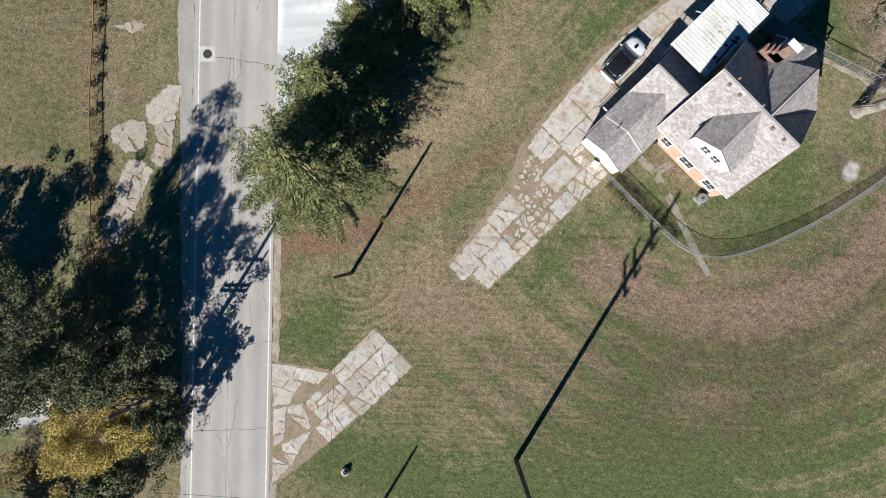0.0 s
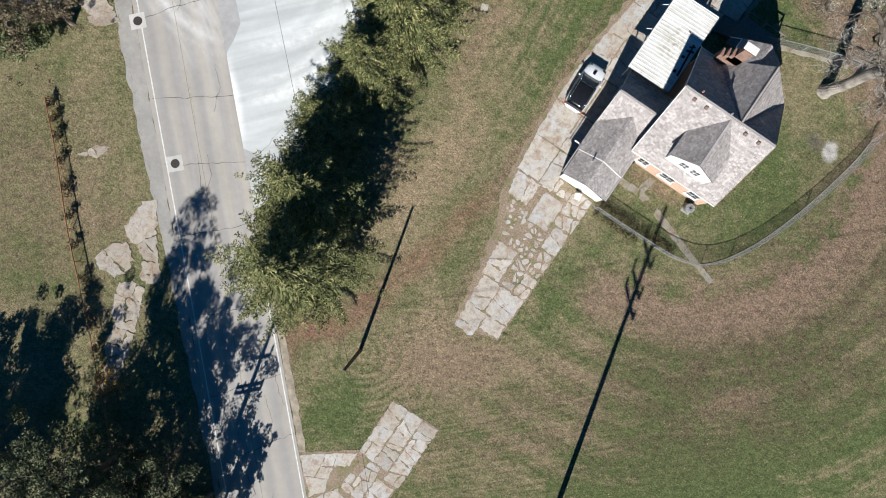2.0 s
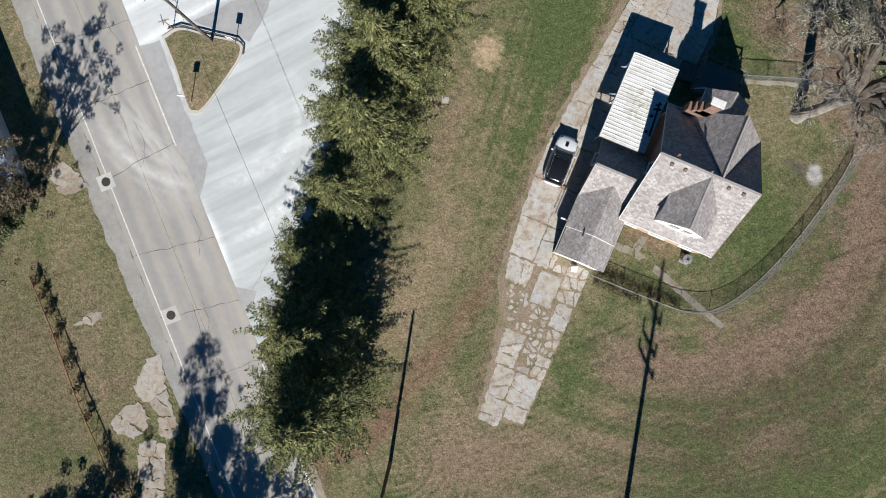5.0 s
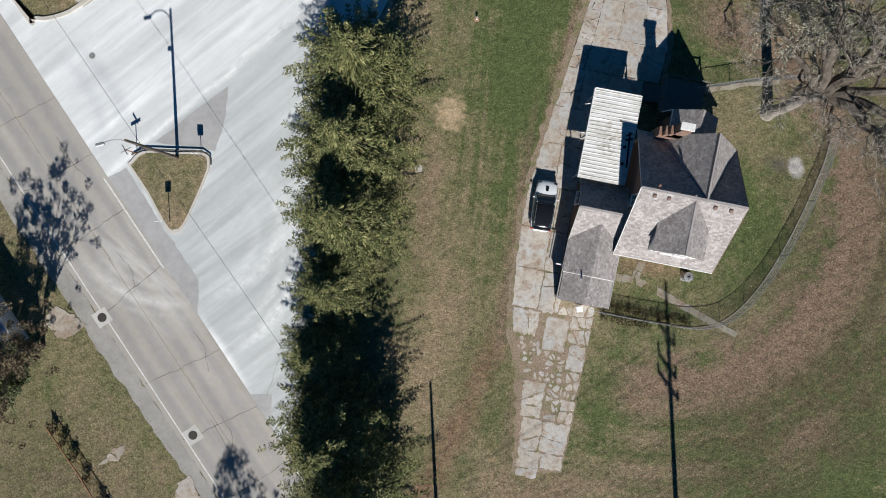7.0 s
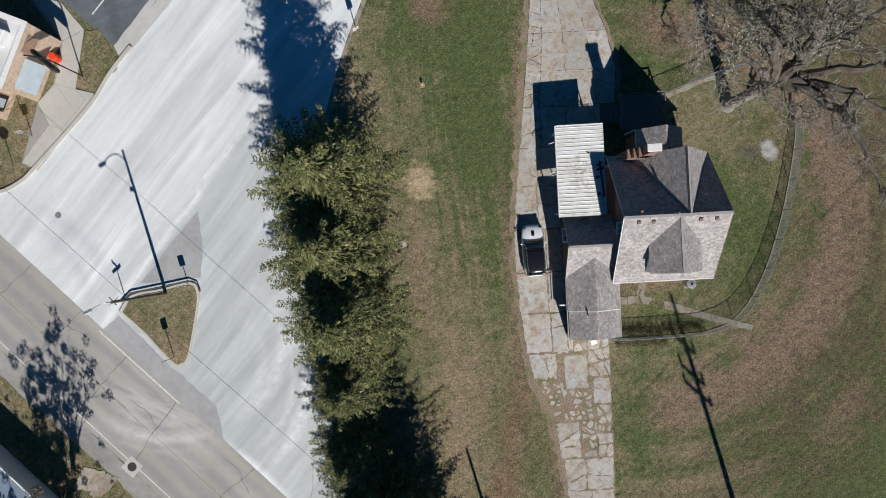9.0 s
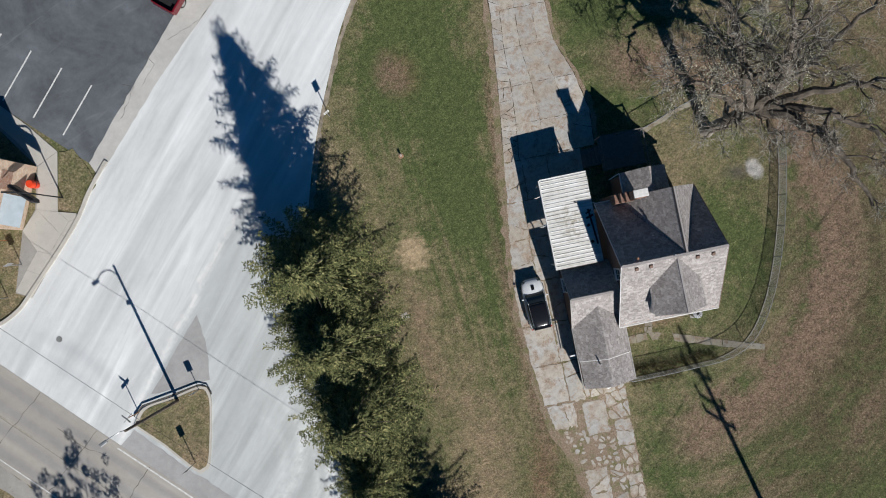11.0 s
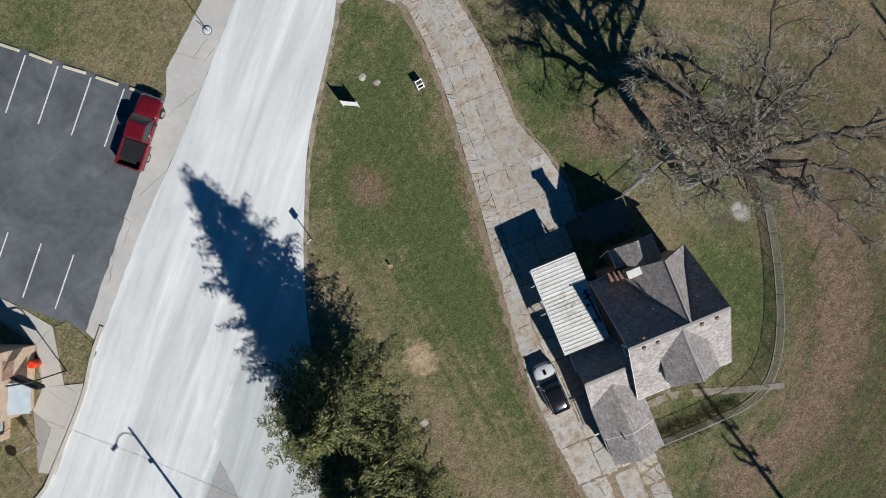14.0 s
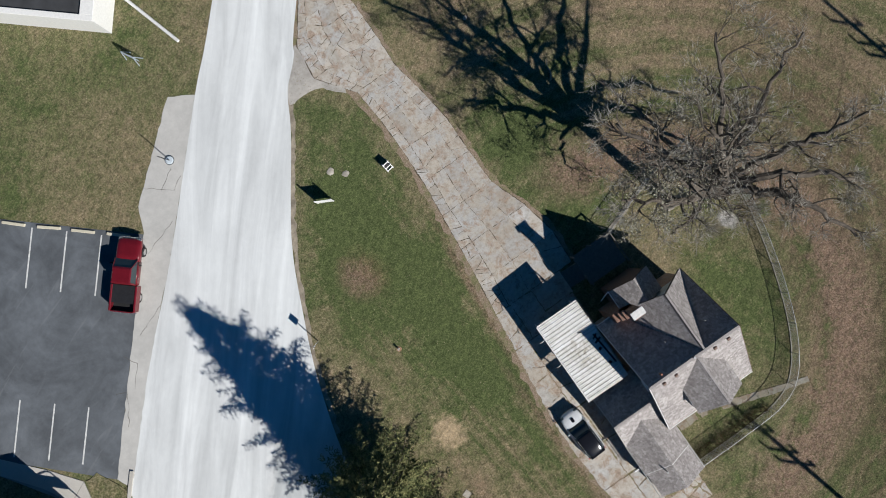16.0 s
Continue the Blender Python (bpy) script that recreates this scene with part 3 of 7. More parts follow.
def paved(name, cells, label, seed, base=None, rag=0.055, material=None, bed=None):
    """cells: (outline, piece area, gap, chance of keeping)."""
    r = random.Random(seed)
    t = thing(name, label, "driveway", kind="structure")
    for poly, size, gap, keep in cells:
        for q in shatter([Vector(p) for p in poly], size, r):
            if r.random() < keep and area(q) > 0.03:
                slab(t, q, gap, r, rag=rag, material=material)
    if base:
        part("bed", prism(fresh(), wobbly(base, 0.07, 0.35, seed), -0.1, 0.0175 + 0.0022 * (seed % 4)), bed or BED, t, "dirt and dead grass between the slabs")
    return t


def rect(x0, x1, y0, y1, x2=None, x3=None):
    return [(x0, y0), (x1, y0), (x1 if x3 is None else x3, y1), (x0 if x2 is None else x2, y1)]


# lower driveway, broken up
low = [(rect(1.2, 2.9, -0.6, 1.5, 1.1), 2.6, 0.05, 0.95), (rect(2.95, 4.7, 0.3, 1.5), 1.4, 0.05, 1.0), (rect(1.0, 2.6, 1.55, 4.0, 0.9), 2.2, 0.07, 0.95), (rect(2.65, 4.75, 1.55, 4.0), 3.2, 0.05, 1.0),
       (rect(0.7, 2.3, 4.1, 6.9, 0.4), 2.6, 0.1, 0.95), (rect(2.35, 3.6, 4.1, 7.0), 0.4, 0.2, 0.85), (rect(3.65, 4.8, 4.1, 6.0), 1.0, 0.07, 1.0), (rect(3.65, 4.8, 6.05, 8.2), 0.5, 0.14, 0.92),
       (rect(0.3, 1.1, 7.0, 9.2, -0.2, 0.8), 0.4, 0.2, 0.8), (rect(1.1, 3.4, 7.0, 9.6, 0.9), 0.3, 0.22, 0.85), (rect(3.45, 4.85, 8.25, 10.3), 2.4, 0.07, 1.0), (rect(1.3, 3.1, 9.5, 12.2), 5.0, 0.09, 1.0),
       (rect(-1.2, 0.7, 10.4, 12.4, -1.5), 2.2, 0.07, 0.9), (rect(-0.6, 1.2, 9.2, 10.3), 0.25, 0.2, 0.6), (rect(3.2, 4.9, 10.4, 13.6), 0.9, 0.1, 0.9), (rect(0.8, 3.15, 12.4, 13.7), 0.8, 0.1, 0.85)]
paved("driveway", low, "broken sunken concrete driveway slabs with grass in the cracks", 11, [(1.0, -0.6), (4.8, 0.3), (4.9, 13.7), (-1.0, 13.7), (-1.3, 10.5), (0.2, 7.0)], 0.085)
mid = [(rect(-1.6, 0.4, 12.5, 15.6, -1.9), 6.5, 0.05, 1), (rect(0.45, 1.6, 12.5, 15.6), 4.0, 0.05, 1), (rect(-1.95, 0.3, 15.65, 18.8, -2.1), 6.5, 0.05, 1), (rect(0.35, 1.6, 15.65, 18.8), 4.5, 0.05, 1),
       (rect(-2.1, 0.3, 18.85, 22.2, -2.1), 4.0, 0.05, 1), (rect(0.35, 1.6, 18.85, 22.2), 4.5, 0.05, 1), (rect(-2.1, -0.2, 22.25, 25.6, -1.7), 5.0, 0.03, 1), (rect(-0.15, 1.6, 22.25, 25.6), 5.0, 0.03, 1),
       (rect(-1.7, -0.1, 25.65, 28.6, -1.3), 3.0, 0.03, 1), (rect(-0.05, 1.6, 25.65, 28.6), 5.0, 0.03, 1), (rect(1.65, 5.0, 23.0, 26.2), 9, 0.02, 1), (rect(1.65, 5.0, 26.25, 29.8), 9, 0.02, 1),
       (rect(-1.3, 0.4, 28.65, 31.8, -0.9), 2.0, 0.03, 1), (rect(0.45, 2.4, 28.65, 31.8), 5.0, 0.02, 1), (rect(2.45, 5.1, 29.85, 31.8), 5.0, 0.02, 1)]
paved("driveway", mid, "stained concrete driveway slabs beside the house", 12, [(-1.5, 12.4), (1.6, 12.4), (5.0, 23.0), (5.1, 31.9), (-1.0, 31.9), (-1.9, 25.0), (-2.2, 19.0)])
top_cells = []
edge_w = [(31.85, -0.9), (34.6, -0.55), (37.6, -0.2), (40.6, 0.1), (43.6, 0.4), (46.6, 0.5), (49.6, 0.45), (52.4, 0.2), (55.2, -1.9), (58.0, -1.6), (61.0, 0.6)]
edge_e = [(31.85, 6.3), (34.6, 6.5), (37.6, 5.9), (40.6, 4.8), (43.6, 4.75), (46.6, 4.8), (49.6, 4.4), (52.4, 3.9), (55.2, 4.0), (58.0, 4.0), (61.0, 4.0)]
for (y0, w0), (y1, w1), (_, e0), (_, e1) in zip(edge_w, edge_w[1:], edge_e, edge_e[1:]):
    for f0, f1, size in ((0.0, 0.17, 2.2), (0.17, 0.44, 4.5), (0.44, 0.74, 6.0), (0.74, 1.0, 2.6)):
        k = 0.6 if y0 > 43 else 2.2
        if y0 > 50:
            k = 0.26
        if f0 < 0.1:
            k = 0.3
        top_cells.append(([(w0 + (e0 - w0) * f0, y0), (w0 + (e0 - w0) * f1, y0), (w1 + (e1 - w1) * f1, y1), (w1 + (e1 - w1) * f0, y1)], size * k, 0.022 if f0 > 0.1 else 0.034, 1.0))
paved("driveway", top_cells, "long cracked concrete driveway joining the street", 23, [(w - 0.02, y) for y, w in edge_w] + [(e + 0.02, y) for y, e in edge_e][::-1], 0.03, None, DARK_BED)
border = wobbly([(w - 0.5, y) for y, w in edge_w] + [(e + 0.4, y) for y, e in edge_e][::-1], 0.16, 0.5, 31)
whole("verge", prism(fresh(), border, -0.1, 0.0125), BED, "strip of dirt and dead leaves along the driveway", "verge", kind="structure")
border = wobbly([(1.0, -0.5), (-0.2, 7.0), (-1.7, 10.5), (-2.55, 19.0), (-2.3, 25.0), (-1.3, 32.2), (0.0, 32.2), (0.0, 10.0), (1.6, -0.4)], 0.18, 0.5, 32)
whole("verge", prism(fresh(), border, -0.1, 0.0115), BED, "strip of dirt and dead leaves along the driveway", "verge", kind="structure")
bot = [(rect(0.6, 2.0, -13.2, -8.3), 1.6, 0.06, 1), (rect(2.05, 3.4, -13.2, -8.3), 1.5, 0.06, 1), (rect(3.45, 4.9, -14.0, -8.3), 1.1, 0.07, 1), (rect(0.9, 2.9, -16.4, -13.3), 1.3, 0.09, 0.75), (rect(2.95, 4.6, -17.2, -14.1), 1.2, 0.08, 0.9),
       ([(-3.2, -16.0), (0.6, -13.3), (0.8, -16.4), (-0.6, -18.4)], 2.0, 0.07, 0.9), ([(-0.5, -18.5), (0.85, -16.5), (2.8, -17.4), (1.6, -20.6)], 1.6, 0.08, 0.85), ([(1.7, -20.7), (2.9, -17.6), (3.8, -20.8), (3.7, -22.8)], 1.3, 0.08, 0.9)]
paved("driveway", bot, "old cracked concrete driveway apron at the road", 14, [(-3.4, -16.0), (0.6, -13.0), (0.6, -8.2), (4.9, -8.2), (4.6, -17.0), (3.9, -23.0), (2.8, -22.2)], 0.08)
# remains of the walk across the road
wst = [([(-24.8, -8.9), (-24.7, -6.3), (-23.8, -5.6), (-22.3, -7.9), (-23.2, -9.4), (-23.7, -9.6)], 3.5, 0.05, 1), ([(-23.2, -9.4), (-22.3, -7.9), (-21.8, -8.6), (-20.8, -9.8), (-22.1, -10.2)], 2.5, 0.06, 1), ([(-25.3, -12.2), (-25.0, -10.5), (-23.9, -9.7), (-22.8, -10.4), (-22.5, -11.4), (-23.1, -12.6), (-24.5, -12.8)], 4.0, 0.1, 1),
       ([(-22.1, -10.3), (-20.8, -9.6), (-19.9, -10.8), (-20.6, -11.7), (-21.6, -11.5)], 2.0, 0.08, 1), ([(-22.7, -12.8), (-21.7, -11.9), (-20.7, -12.0), (-19.7, -14.3), (-21.2, -15.6), (-21.9, -15.0)], 1.8, 0.07, 1), ([(-21.2, -15.6), (-19.7, -14.3), (-18.9, -16.9), (-20.1, -18.2), (-20.8, -17.6)], 1.8, 0.07, 1),
       ([(-20.1, -18.2), (-18.9, -16.9), (-18.4, -19.6), (-18.4, -20.7), (-19.3, -21.2)], 1.8, 0.07, 1), ([(-31.2, -6.3), (-30.2, -4.6), (-29.2, -4.2), (-29.6, -5.6)], 0.7, 0.08, 0.9),
       ([(-36.6, 3.2), (-35.0, 4.9), (-34.2, 4.4), (-35.6, 2.9)], 5, 0.04, 1), ([(-36.9, 5.4), (-35.1, 5.0), (-36.0, 3.4), (-37.8, 3.8)], 5, 0.04, 1)]
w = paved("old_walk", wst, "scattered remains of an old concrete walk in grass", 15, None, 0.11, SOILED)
tagged(w, category="sidewalk")
whole("verge", prism(fresh(), wobbly([(-4.7, 54.6), (-4.3, 56.4), (-2.4, 58.2), (-0.9, 58.2), (-1.7, 56.0), (-0.2, 53.6), (-0.4, 52.9), (-1.9, 54.3), (-3.4, 54.5)], 0.16, 0.4, 34), -0.1, 0.0155), GRIT, "crumbled pale concrete and dirt at the lawn corner", "verge", kind="structure")
# yard path
yp = [(rect(5.7, 7.4, 15.95, 16.6), 0.5, 0.06, 0.8), ([(7.2, 16.6), (7.8, 16.4), (8.1, 17.7), (7.5, 17.8)], 0.4, 0.06, 0.9), ([(7.5, 16.6), (7.7, 15.9), (9.4, 15.5), (9.3, 16.2)], 0.5, 0.05, 0.95), ([(9.3, 16.15), (9.4, 15.5), (13.0, 14.3), (13.1, 14.85)], 4.0, 0.015, 1), ([(13.1, 14.85), (13.0, 14.3), (16.2, 13.4), (16.3, 13.8)], 3.0, 0.03, 1)]
tagged(paved("garden_path", yp, "cracked narrow concrete garden path", 16, None, 0.03, MOSSY), category="path")
# dirt border along the street and lawn edge
bm = fresh()
line = [Vector((p.x, p.y)) for p in E_EDGE if 30 < p.y < 58]
prism(bm, wobbly(ribbon(line, 0.0, 0.38), 0.14, 0.4, 5), -0.1, 0.014)
whole("verge", bm, SOIL, "crumbling dirt verge between street and lawn", "verge", kind="structure")

# traffic island
ISL = smooth_line([(-33.4, 17.5), (-32.4, 18.7), (-30.0, 19.1), (-27.7, 19.5), (-27.1, 18.9), (-27.2, 17.4), (-28.1, 13.6), (-28.7, 12.9), (-29.4, 13.1), (-31.5, 15.6)], 5)[:-1]
isl = [(p.x, p.y) for p in ISL] + [(p.x, p.y) for p in smooth_line([(-31.5, 15.6), (-33.4, 17.5)], 4)][:-1]
c = (sum(p[0] for p in isl) / len(isl), sum(p[1] for p in isl) / len(isl))
bm = fresh()
prism(bm, isl, -0.1, 0.13)
whole("kerb", bm, KERB, "worn cream concrete kerb round the traffic island", "kerb", kind="structure")
bm = fresh()
prism(bm, [(c[0] + (x - c[0]) * 0.925, c[1] + (y - c[1]) * 0.925) for x, y in isl], 0.1, 0.15)
whole("island_ground", bm, ISLAND_GRASS, "patchy dry grass on the traffic island", "ground", kind="structure")
bm = fresh()
tube(bm, [(-33.2, 18.25, 0.14), (-32.4, 18.9, 0.2), (-30.0, 19.25, 0.22), (-27.8, 19.62, 0.22), (-27.15, 19.35, 0.2), (-26.95, 18.7, 0.14)], 0.055, 8)
whole("edging_pipe", bm, CRACK, "dark pipe edging along the island kerb", "edging", kind="structure")
for pts, lab in (([(-31.6, 19.6), (-28.9, 22.8), (-26.85, 25.0), (-26.6, 22.5), (-26.85, 19.8), (-27.6, 19.75)], "grey worn wedge of pavement behind the island"),
                 ([(-35.1, 15.8), (-33.5, 17.2), (-31.6, 15.2), (-29.5, 12.8), (-28.7, 12.2), (-27.6, 11.0), (-26.15, 9.6), (-25.9, 8.0), (-25.6, 6.2)], "darker old asphalt strip beside the road"),
                 ([(-20.5, 1.5), (-18.8, 1.95), (-18.5, 0.1), (-19.2, 0.1)], "dark asphalt patch at the street corner")):
    bm = fresh()
    prism(bm, wobbly(pts, 0.05, 0.5, 8), -0.1, 0.027)
    whole("pavement_patch", bm, GORE, lab, "pavement", kind="structure")

# north-west corner: kerb, walks, lot
NWK = [p for p in W_EDGE if -46 < p.x < -9]
bm = fresh()
prism(bm, ribbon([Vector((p.x, p.y)) for p in NWK if p.x < -31], 0.0, 0.28), -0.1, 0.14)
whole("kerb", bm, KERB, "cream concrete kerb at the street corner", "kerb", kind="structure")
A_, B_ = Vector((0.66, 0.751)), Vector((-0.751, 0.66))   # along and across the parking lot
L0 = Vector((-32.75, 38.35))


def lot_xy(a, b):
    p = L0 + A_ * a + B_ * b
    return (p.x, p.y)


bm = fresh()
prism(bm, [lot_xy(0, 0), lot_xy(19.4, 0), lot_xy(19.4, 40), lot_xy(0.9, 40), lot_xy(0.4, 8)], -0.1, 0.02)
whole("parking_lot", bm, LOT, "dark sealed asphalt parking lot with white bay lines", "parking lot", kind="structure")
for a0, a1, bs in ((14.2, 19.0, (3.3, 6.05, 8.8, 11.5, 14.2)), (0.9, 5.4, (2.85, 5.55, 8.3, 11.0, 13.7))):
    for b in bs:
        line_piece("bay_line", [lot_xy(a0, b), lot_xy(a1, b)], 0.11, PAINT, "white parking bay line", 0.026)
bm = fresh()
strip = [lot_xy(0, 0), lot_xy(19.6, 0), (-19.0, 55.0), (-15.4, 58.0), (-12.2, 60.7), (-10.3, 59.6), (-19.4, 50.1), (-26.0, 43.8), (-32.2, 37.1)]
prism(bm, wobbly(strip, 0.05, 0.5, 12), -0.1, 0.024)
whole("pavement", bm, WALK, "cracked pale concrete strip between street and parking lot", "sidewalk", kind="structure")
PANEL = concrete_material("clean sidewalk panels", (0.50, 0.475, 0.43), 0.14).m
nwp = thing("sidewalk", "pale concrete sidewalk panels at the shop corner", "sidewalk", kind="structure")
r16 = random.Random(4)
part("bed", prism(fresh(), [(-40.4, 29.5), (-39.2, 28.9), (-34.4, 34.3), (-34.6, 34.7), (-35.9, 35.1), (-35.0, 39.7), (-39.6, 45.2), (-40.5, 44.4), (-36.8, 38.9), (-37.6, 35.6), (-38.9, 34.2)], -0.1, 0.045), SHOULDER, nwp, "sandy joints between the panels")
for poly in ([(-38.9, 34.2), (-37.5, 35.6), (-36.0, 33.3), (-37.2, 32.0), (-38.1, 32.4)], [(-37.5, 35.6), (-35.9, 35.1), (-35.2, 34.2), (-36.0, 33.3)], [(-35.9, 35.1), (-34.5, 34.7), (-34.4, 34.3), (-35.2, 34.2)], [(-36.0, 33.3), (-35.2, 34.2), (-34.4, 34.3), (-35.5, 33.0)],
             [(-37.2, 32.0), (-36.0, 33.3), (-35.5, 33.0), (-36.9, 31.6)], [(-38.1, 32.4), (-37.2, 32.0), (-36.9, 31.6), (-38.0, 30.4), (-39.2, 31.1)], [(-39.2, 31.1), (-38.0, 30.4), (-39.2, 28.9), (-40.4, 29.6)],
             [(-37.5, 35.6), (-35.9, 35.1), (-35.45, 37.4), (-37.05, 37.3)], [(-37.05, 37.3), (-35.45, 37.4), (-35.0, 39.7), (-36.7, 38.9)], [(-36.7, 38.95), (-35.0, 39.75), (-36.8, 42.1), (-38.0, 41.2)], [(-38.0, 41.2), (-36.8, 42.1), (-39.6, 45.2), (-40.5, 44.4)]):
    slab(nwp, [Vector(p) for p in poly], 0.02, r16, 0.06, 0.0, "panel", PANEL)
bm = fresh()
prism(bm, wobbly([(-34.9, 39.6), (-33.8, 39.7), (-33.0, 38.2), (-32.5, 36.6), (-34.3, 34.9), (-35.8, 35.2)], 0.06, 0.4, 2), -0.1, 0.05)
whole("verge", bm, ISLAND_GRASS, "patch of rough grass and dirt beside the walk", "verge", kind="structure")

# cracks across the road and the street
def crack(pts, width=0.04, z=0.034, seed=1):
    r = random.Random(seed)
    line = []
    for a, b in zip(pts, pts[1:]):
        a, b = Vector(a), Vector(b)
        n = max(2, int((b - a).length / 0.4))
        d = (b - a).normalized()
        for k in range(n):
            line.append(a.lerp(b, k / n) + Vector((-d.y, d.x)) * r.uniform(-0.09, 0.09))
    line.append(Vector(pts[-1]))
    bm = fresh()
    w = [width * r.uniform(0.4, 1.3) for _ in line]
    for i in range(len(line) - 1):
        d = (line[i + 1] - line[i]).normalized()
        n = Vector((-d.y, d.x)) / 2
        vs = [line[i] + n * w[i], line[i] - n * w[i], line[i + 1] - n * w[i + 1], line[i + 1] + n * w[i + 1]]
        bm.faces.new([bm.verts.new((v.x, v.y, z)) for v in vs])
    whole("crack", bm, CRACK, "dark irregular crack in the pavement", "crack", kind="structure")


rr = random.Random(21)
for k, u in enumerate((-52, -44, -38.5, -33, -27, -20.6, -15.3, -9.5, -3.0, 3.5, 9.0, 14.8, 21, 28)):
    a = rr.uniform(-1.5, 1.5)
    crack([road_xy(u, -19.9), road_xy(u + a * 0.5, -17), road_xy(u + a, -13.6)], 0.04, 0.0335, k)
for k in range(12):
    u, v = rr.uniform(-45, 20), rr.uniform(-19, -14.2)
    crack([road_xy(u, v), road_xy(u + rr.uniform(1, 3), v + rr.uniform(-0.7, 0.7)), road_xy(u + rr.uniform(3, 5), v + rr.uniform(-0.9, 0.9))], 0.028, 0.0335, 40 + k)
crack([(-16.9, 4.5), (-18.4, 8.0), (-19.3, 0.2)], 0.02, 0.026, 77)
for k, pts in enumerate(([(-24.8, 46.6), (-22.0, 47.6)], [(-27.5, 43.4), (-26.2, 44.9), (-26.8, 46.0)], [(-29.6, 41.2), (-28.1, 43.5), (-29.0, 43.9)], [(-20.5, 51.5), (-17.5, 52.5)], [(-16.9, 54.9), (-15.2, 55.9)], [(-18.0, 56.0), (-16.0, 54.4), (-14.9, 55.0)])):
    crack(pts, 0.028, 0.0265, 60 + k)

bm = fresh()
prism(bm, wobbly([(-18.3, -35.2), (-14.0, -29.6), (-12.2, -31.6), (-13.9, -34.5), (-16.6, -36.9)], 0.08, 0.5, 9), -0.1, 0.03)
whole("pavement_patch", bm, GORE, "pale grey pavement showing between the roadside trees", "pavement", kind="structure")

# ---- house ----
def shingle_material():
    m = Mat("weathered asphalt shingles", 0.95)
    rnd = m.nt.nodes.new("ShaderNodeNewGeometry").outputs["Random Per Island"]
    patch = m.noise(0.9, 5, 0.6)
    grain = m.noise(22, 4, 0.75)
    c = m.ramp(rnd, [(0.0, (0.28, 0.255, 0.245)), (0.35, (0.345, 0.315, 0.302)), (0.7, (0.40, 0.37, 0.358)), (1.0, (0.47, 0.436, 0.42))])
    c = m.mix(1.0, c, m.ramp(patch, grey(0.3, 0.7, 0.82, 1.08)), "MULTIPLY")
    c = m.mix(1.0, c, m.ramp(grain, grey(0.32, 0.68, 0.66, 1.2)), "MULTIPLY")
    m.base(c)
    m.bump(grain, 0.12, 0.01)
    return m.m


def brick_material(name, a, b, mortar, scale=1.0):
    """Courses on walls of any heading: along runs x + y, up runs z."""
    m = Mat(name, 0.9)
    x, y, z = m.xyz()
    n = m.nt.nodes.new("ShaderNodeCombineXYZ")
    m.link(m.math("ADD", x, y), n.inputs[0])
    m.link(z, n.inputs[1])
    t = m.nt.nodes.new("ShaderNodeTexBrick")
    m.nt.links.new(n.outputs[0], t.inputs["Vector"])
    t.inputs["Color1"].default_value, t.inputs["Color2"].default_value = (*a, 1), (*b, 1)
    t.inputs["Mortar"].default_value = (*mortar, 1)
    t.inputs["Scale"].default_value = 1.0
    t.inputs["Mortar Size"].default_value = 0.008
    t.inputs["Brick Width"].default_value, t.inputs["Row Height"].default_value = 0.215 * scale, 0.075 * scale
    c = m.mix(1.0, t.outputs["Color"], m.ramp(m.noise(2.0, 5), grey(0.3, 0.7, 0.8, 1.1)), "MULTIPLY")
    m.base(c)
    m.bump(m.math("SUBTRACT", 1.0, t.outputs["Fac"]), 0.5, 0.01)
    return m.m


SHINGLE = shingle_material()
UNDERLAY = simple("roof underlay", (0.09, 0.08, 0.075), 0.95, local=False)
# chimney brick darkened below the wall brick so less sunlight bounces onto the roof
CHIMNEY_BRICK = brick_material("darkened chimney brick", (0.20, 0.11, 0.08), (0.27, 0.155, 0.115), (0.28, 0.24, 0.2))
BRICK = brick_material("tan-orange brick", (0.48, 0.29, 0.205), (0.56, 0.365, 0.27), (0.52, 0.45, 0.38))
RED_BRICK = brick_material("brown-red brick", (0.24, 0.11, 0.07), (0.33, 0.16, 0.10), (0.42, 0.38, 0.33))
WHITE = simple("white painted siding", (0.78, 0.77, 0.74), 0.6, spread=0.06)
GUTTER = simple("weathered grey gutter", (0.42, 0.41, 0.39), 0.5, spread=0.15)
TRIM = simple("white trim", (0.76, 0.755, 0.74), 0.5, spread=0.08)
BROWN = simple("brown siding", (0.16, 0.105, 0.085), 0.8, spread=0.15)
GLASS = Mat("dark window glass", 0.06)
GLASS.base((0.03, 0.04, 0.045))
GLASS.b.inputs["Specular IOR Level"].default_value = 0.6
GLASS = GLASS.m
GALV = simple("galvanised steel", (0.45, 0.46, 0.47), 0.45, 0.7, 0.12)
DARKMETAL = simple("dark metal", (0.035, 0.035, 0.038), 0.5, 0.4)
CAP = simple("chimney mortar cap", (0.70, 0.69, 0.66), 0.9, spread=0.12)
DECK = simple("grey decking", (0.17, 0.155, 0.14), 0.9, spread=0.2)

HOUSE = thing("house", "tan brick one-and-a-half-storey house with grey-pink shingle roof", "house")
EAVE, RIDGE = 3.0, 6.9
RX0, RX1, RYS, RYM, RYN = 4.7, 12.15, 17.9, 22.55, 27.2
PITCH = (RIDGE - EAVE) / (RYM - RYS)
GAX, GY1 = 9.3, 27.22                       # ridge of the north gable
GX0, GX1 = 6.25, 12.15


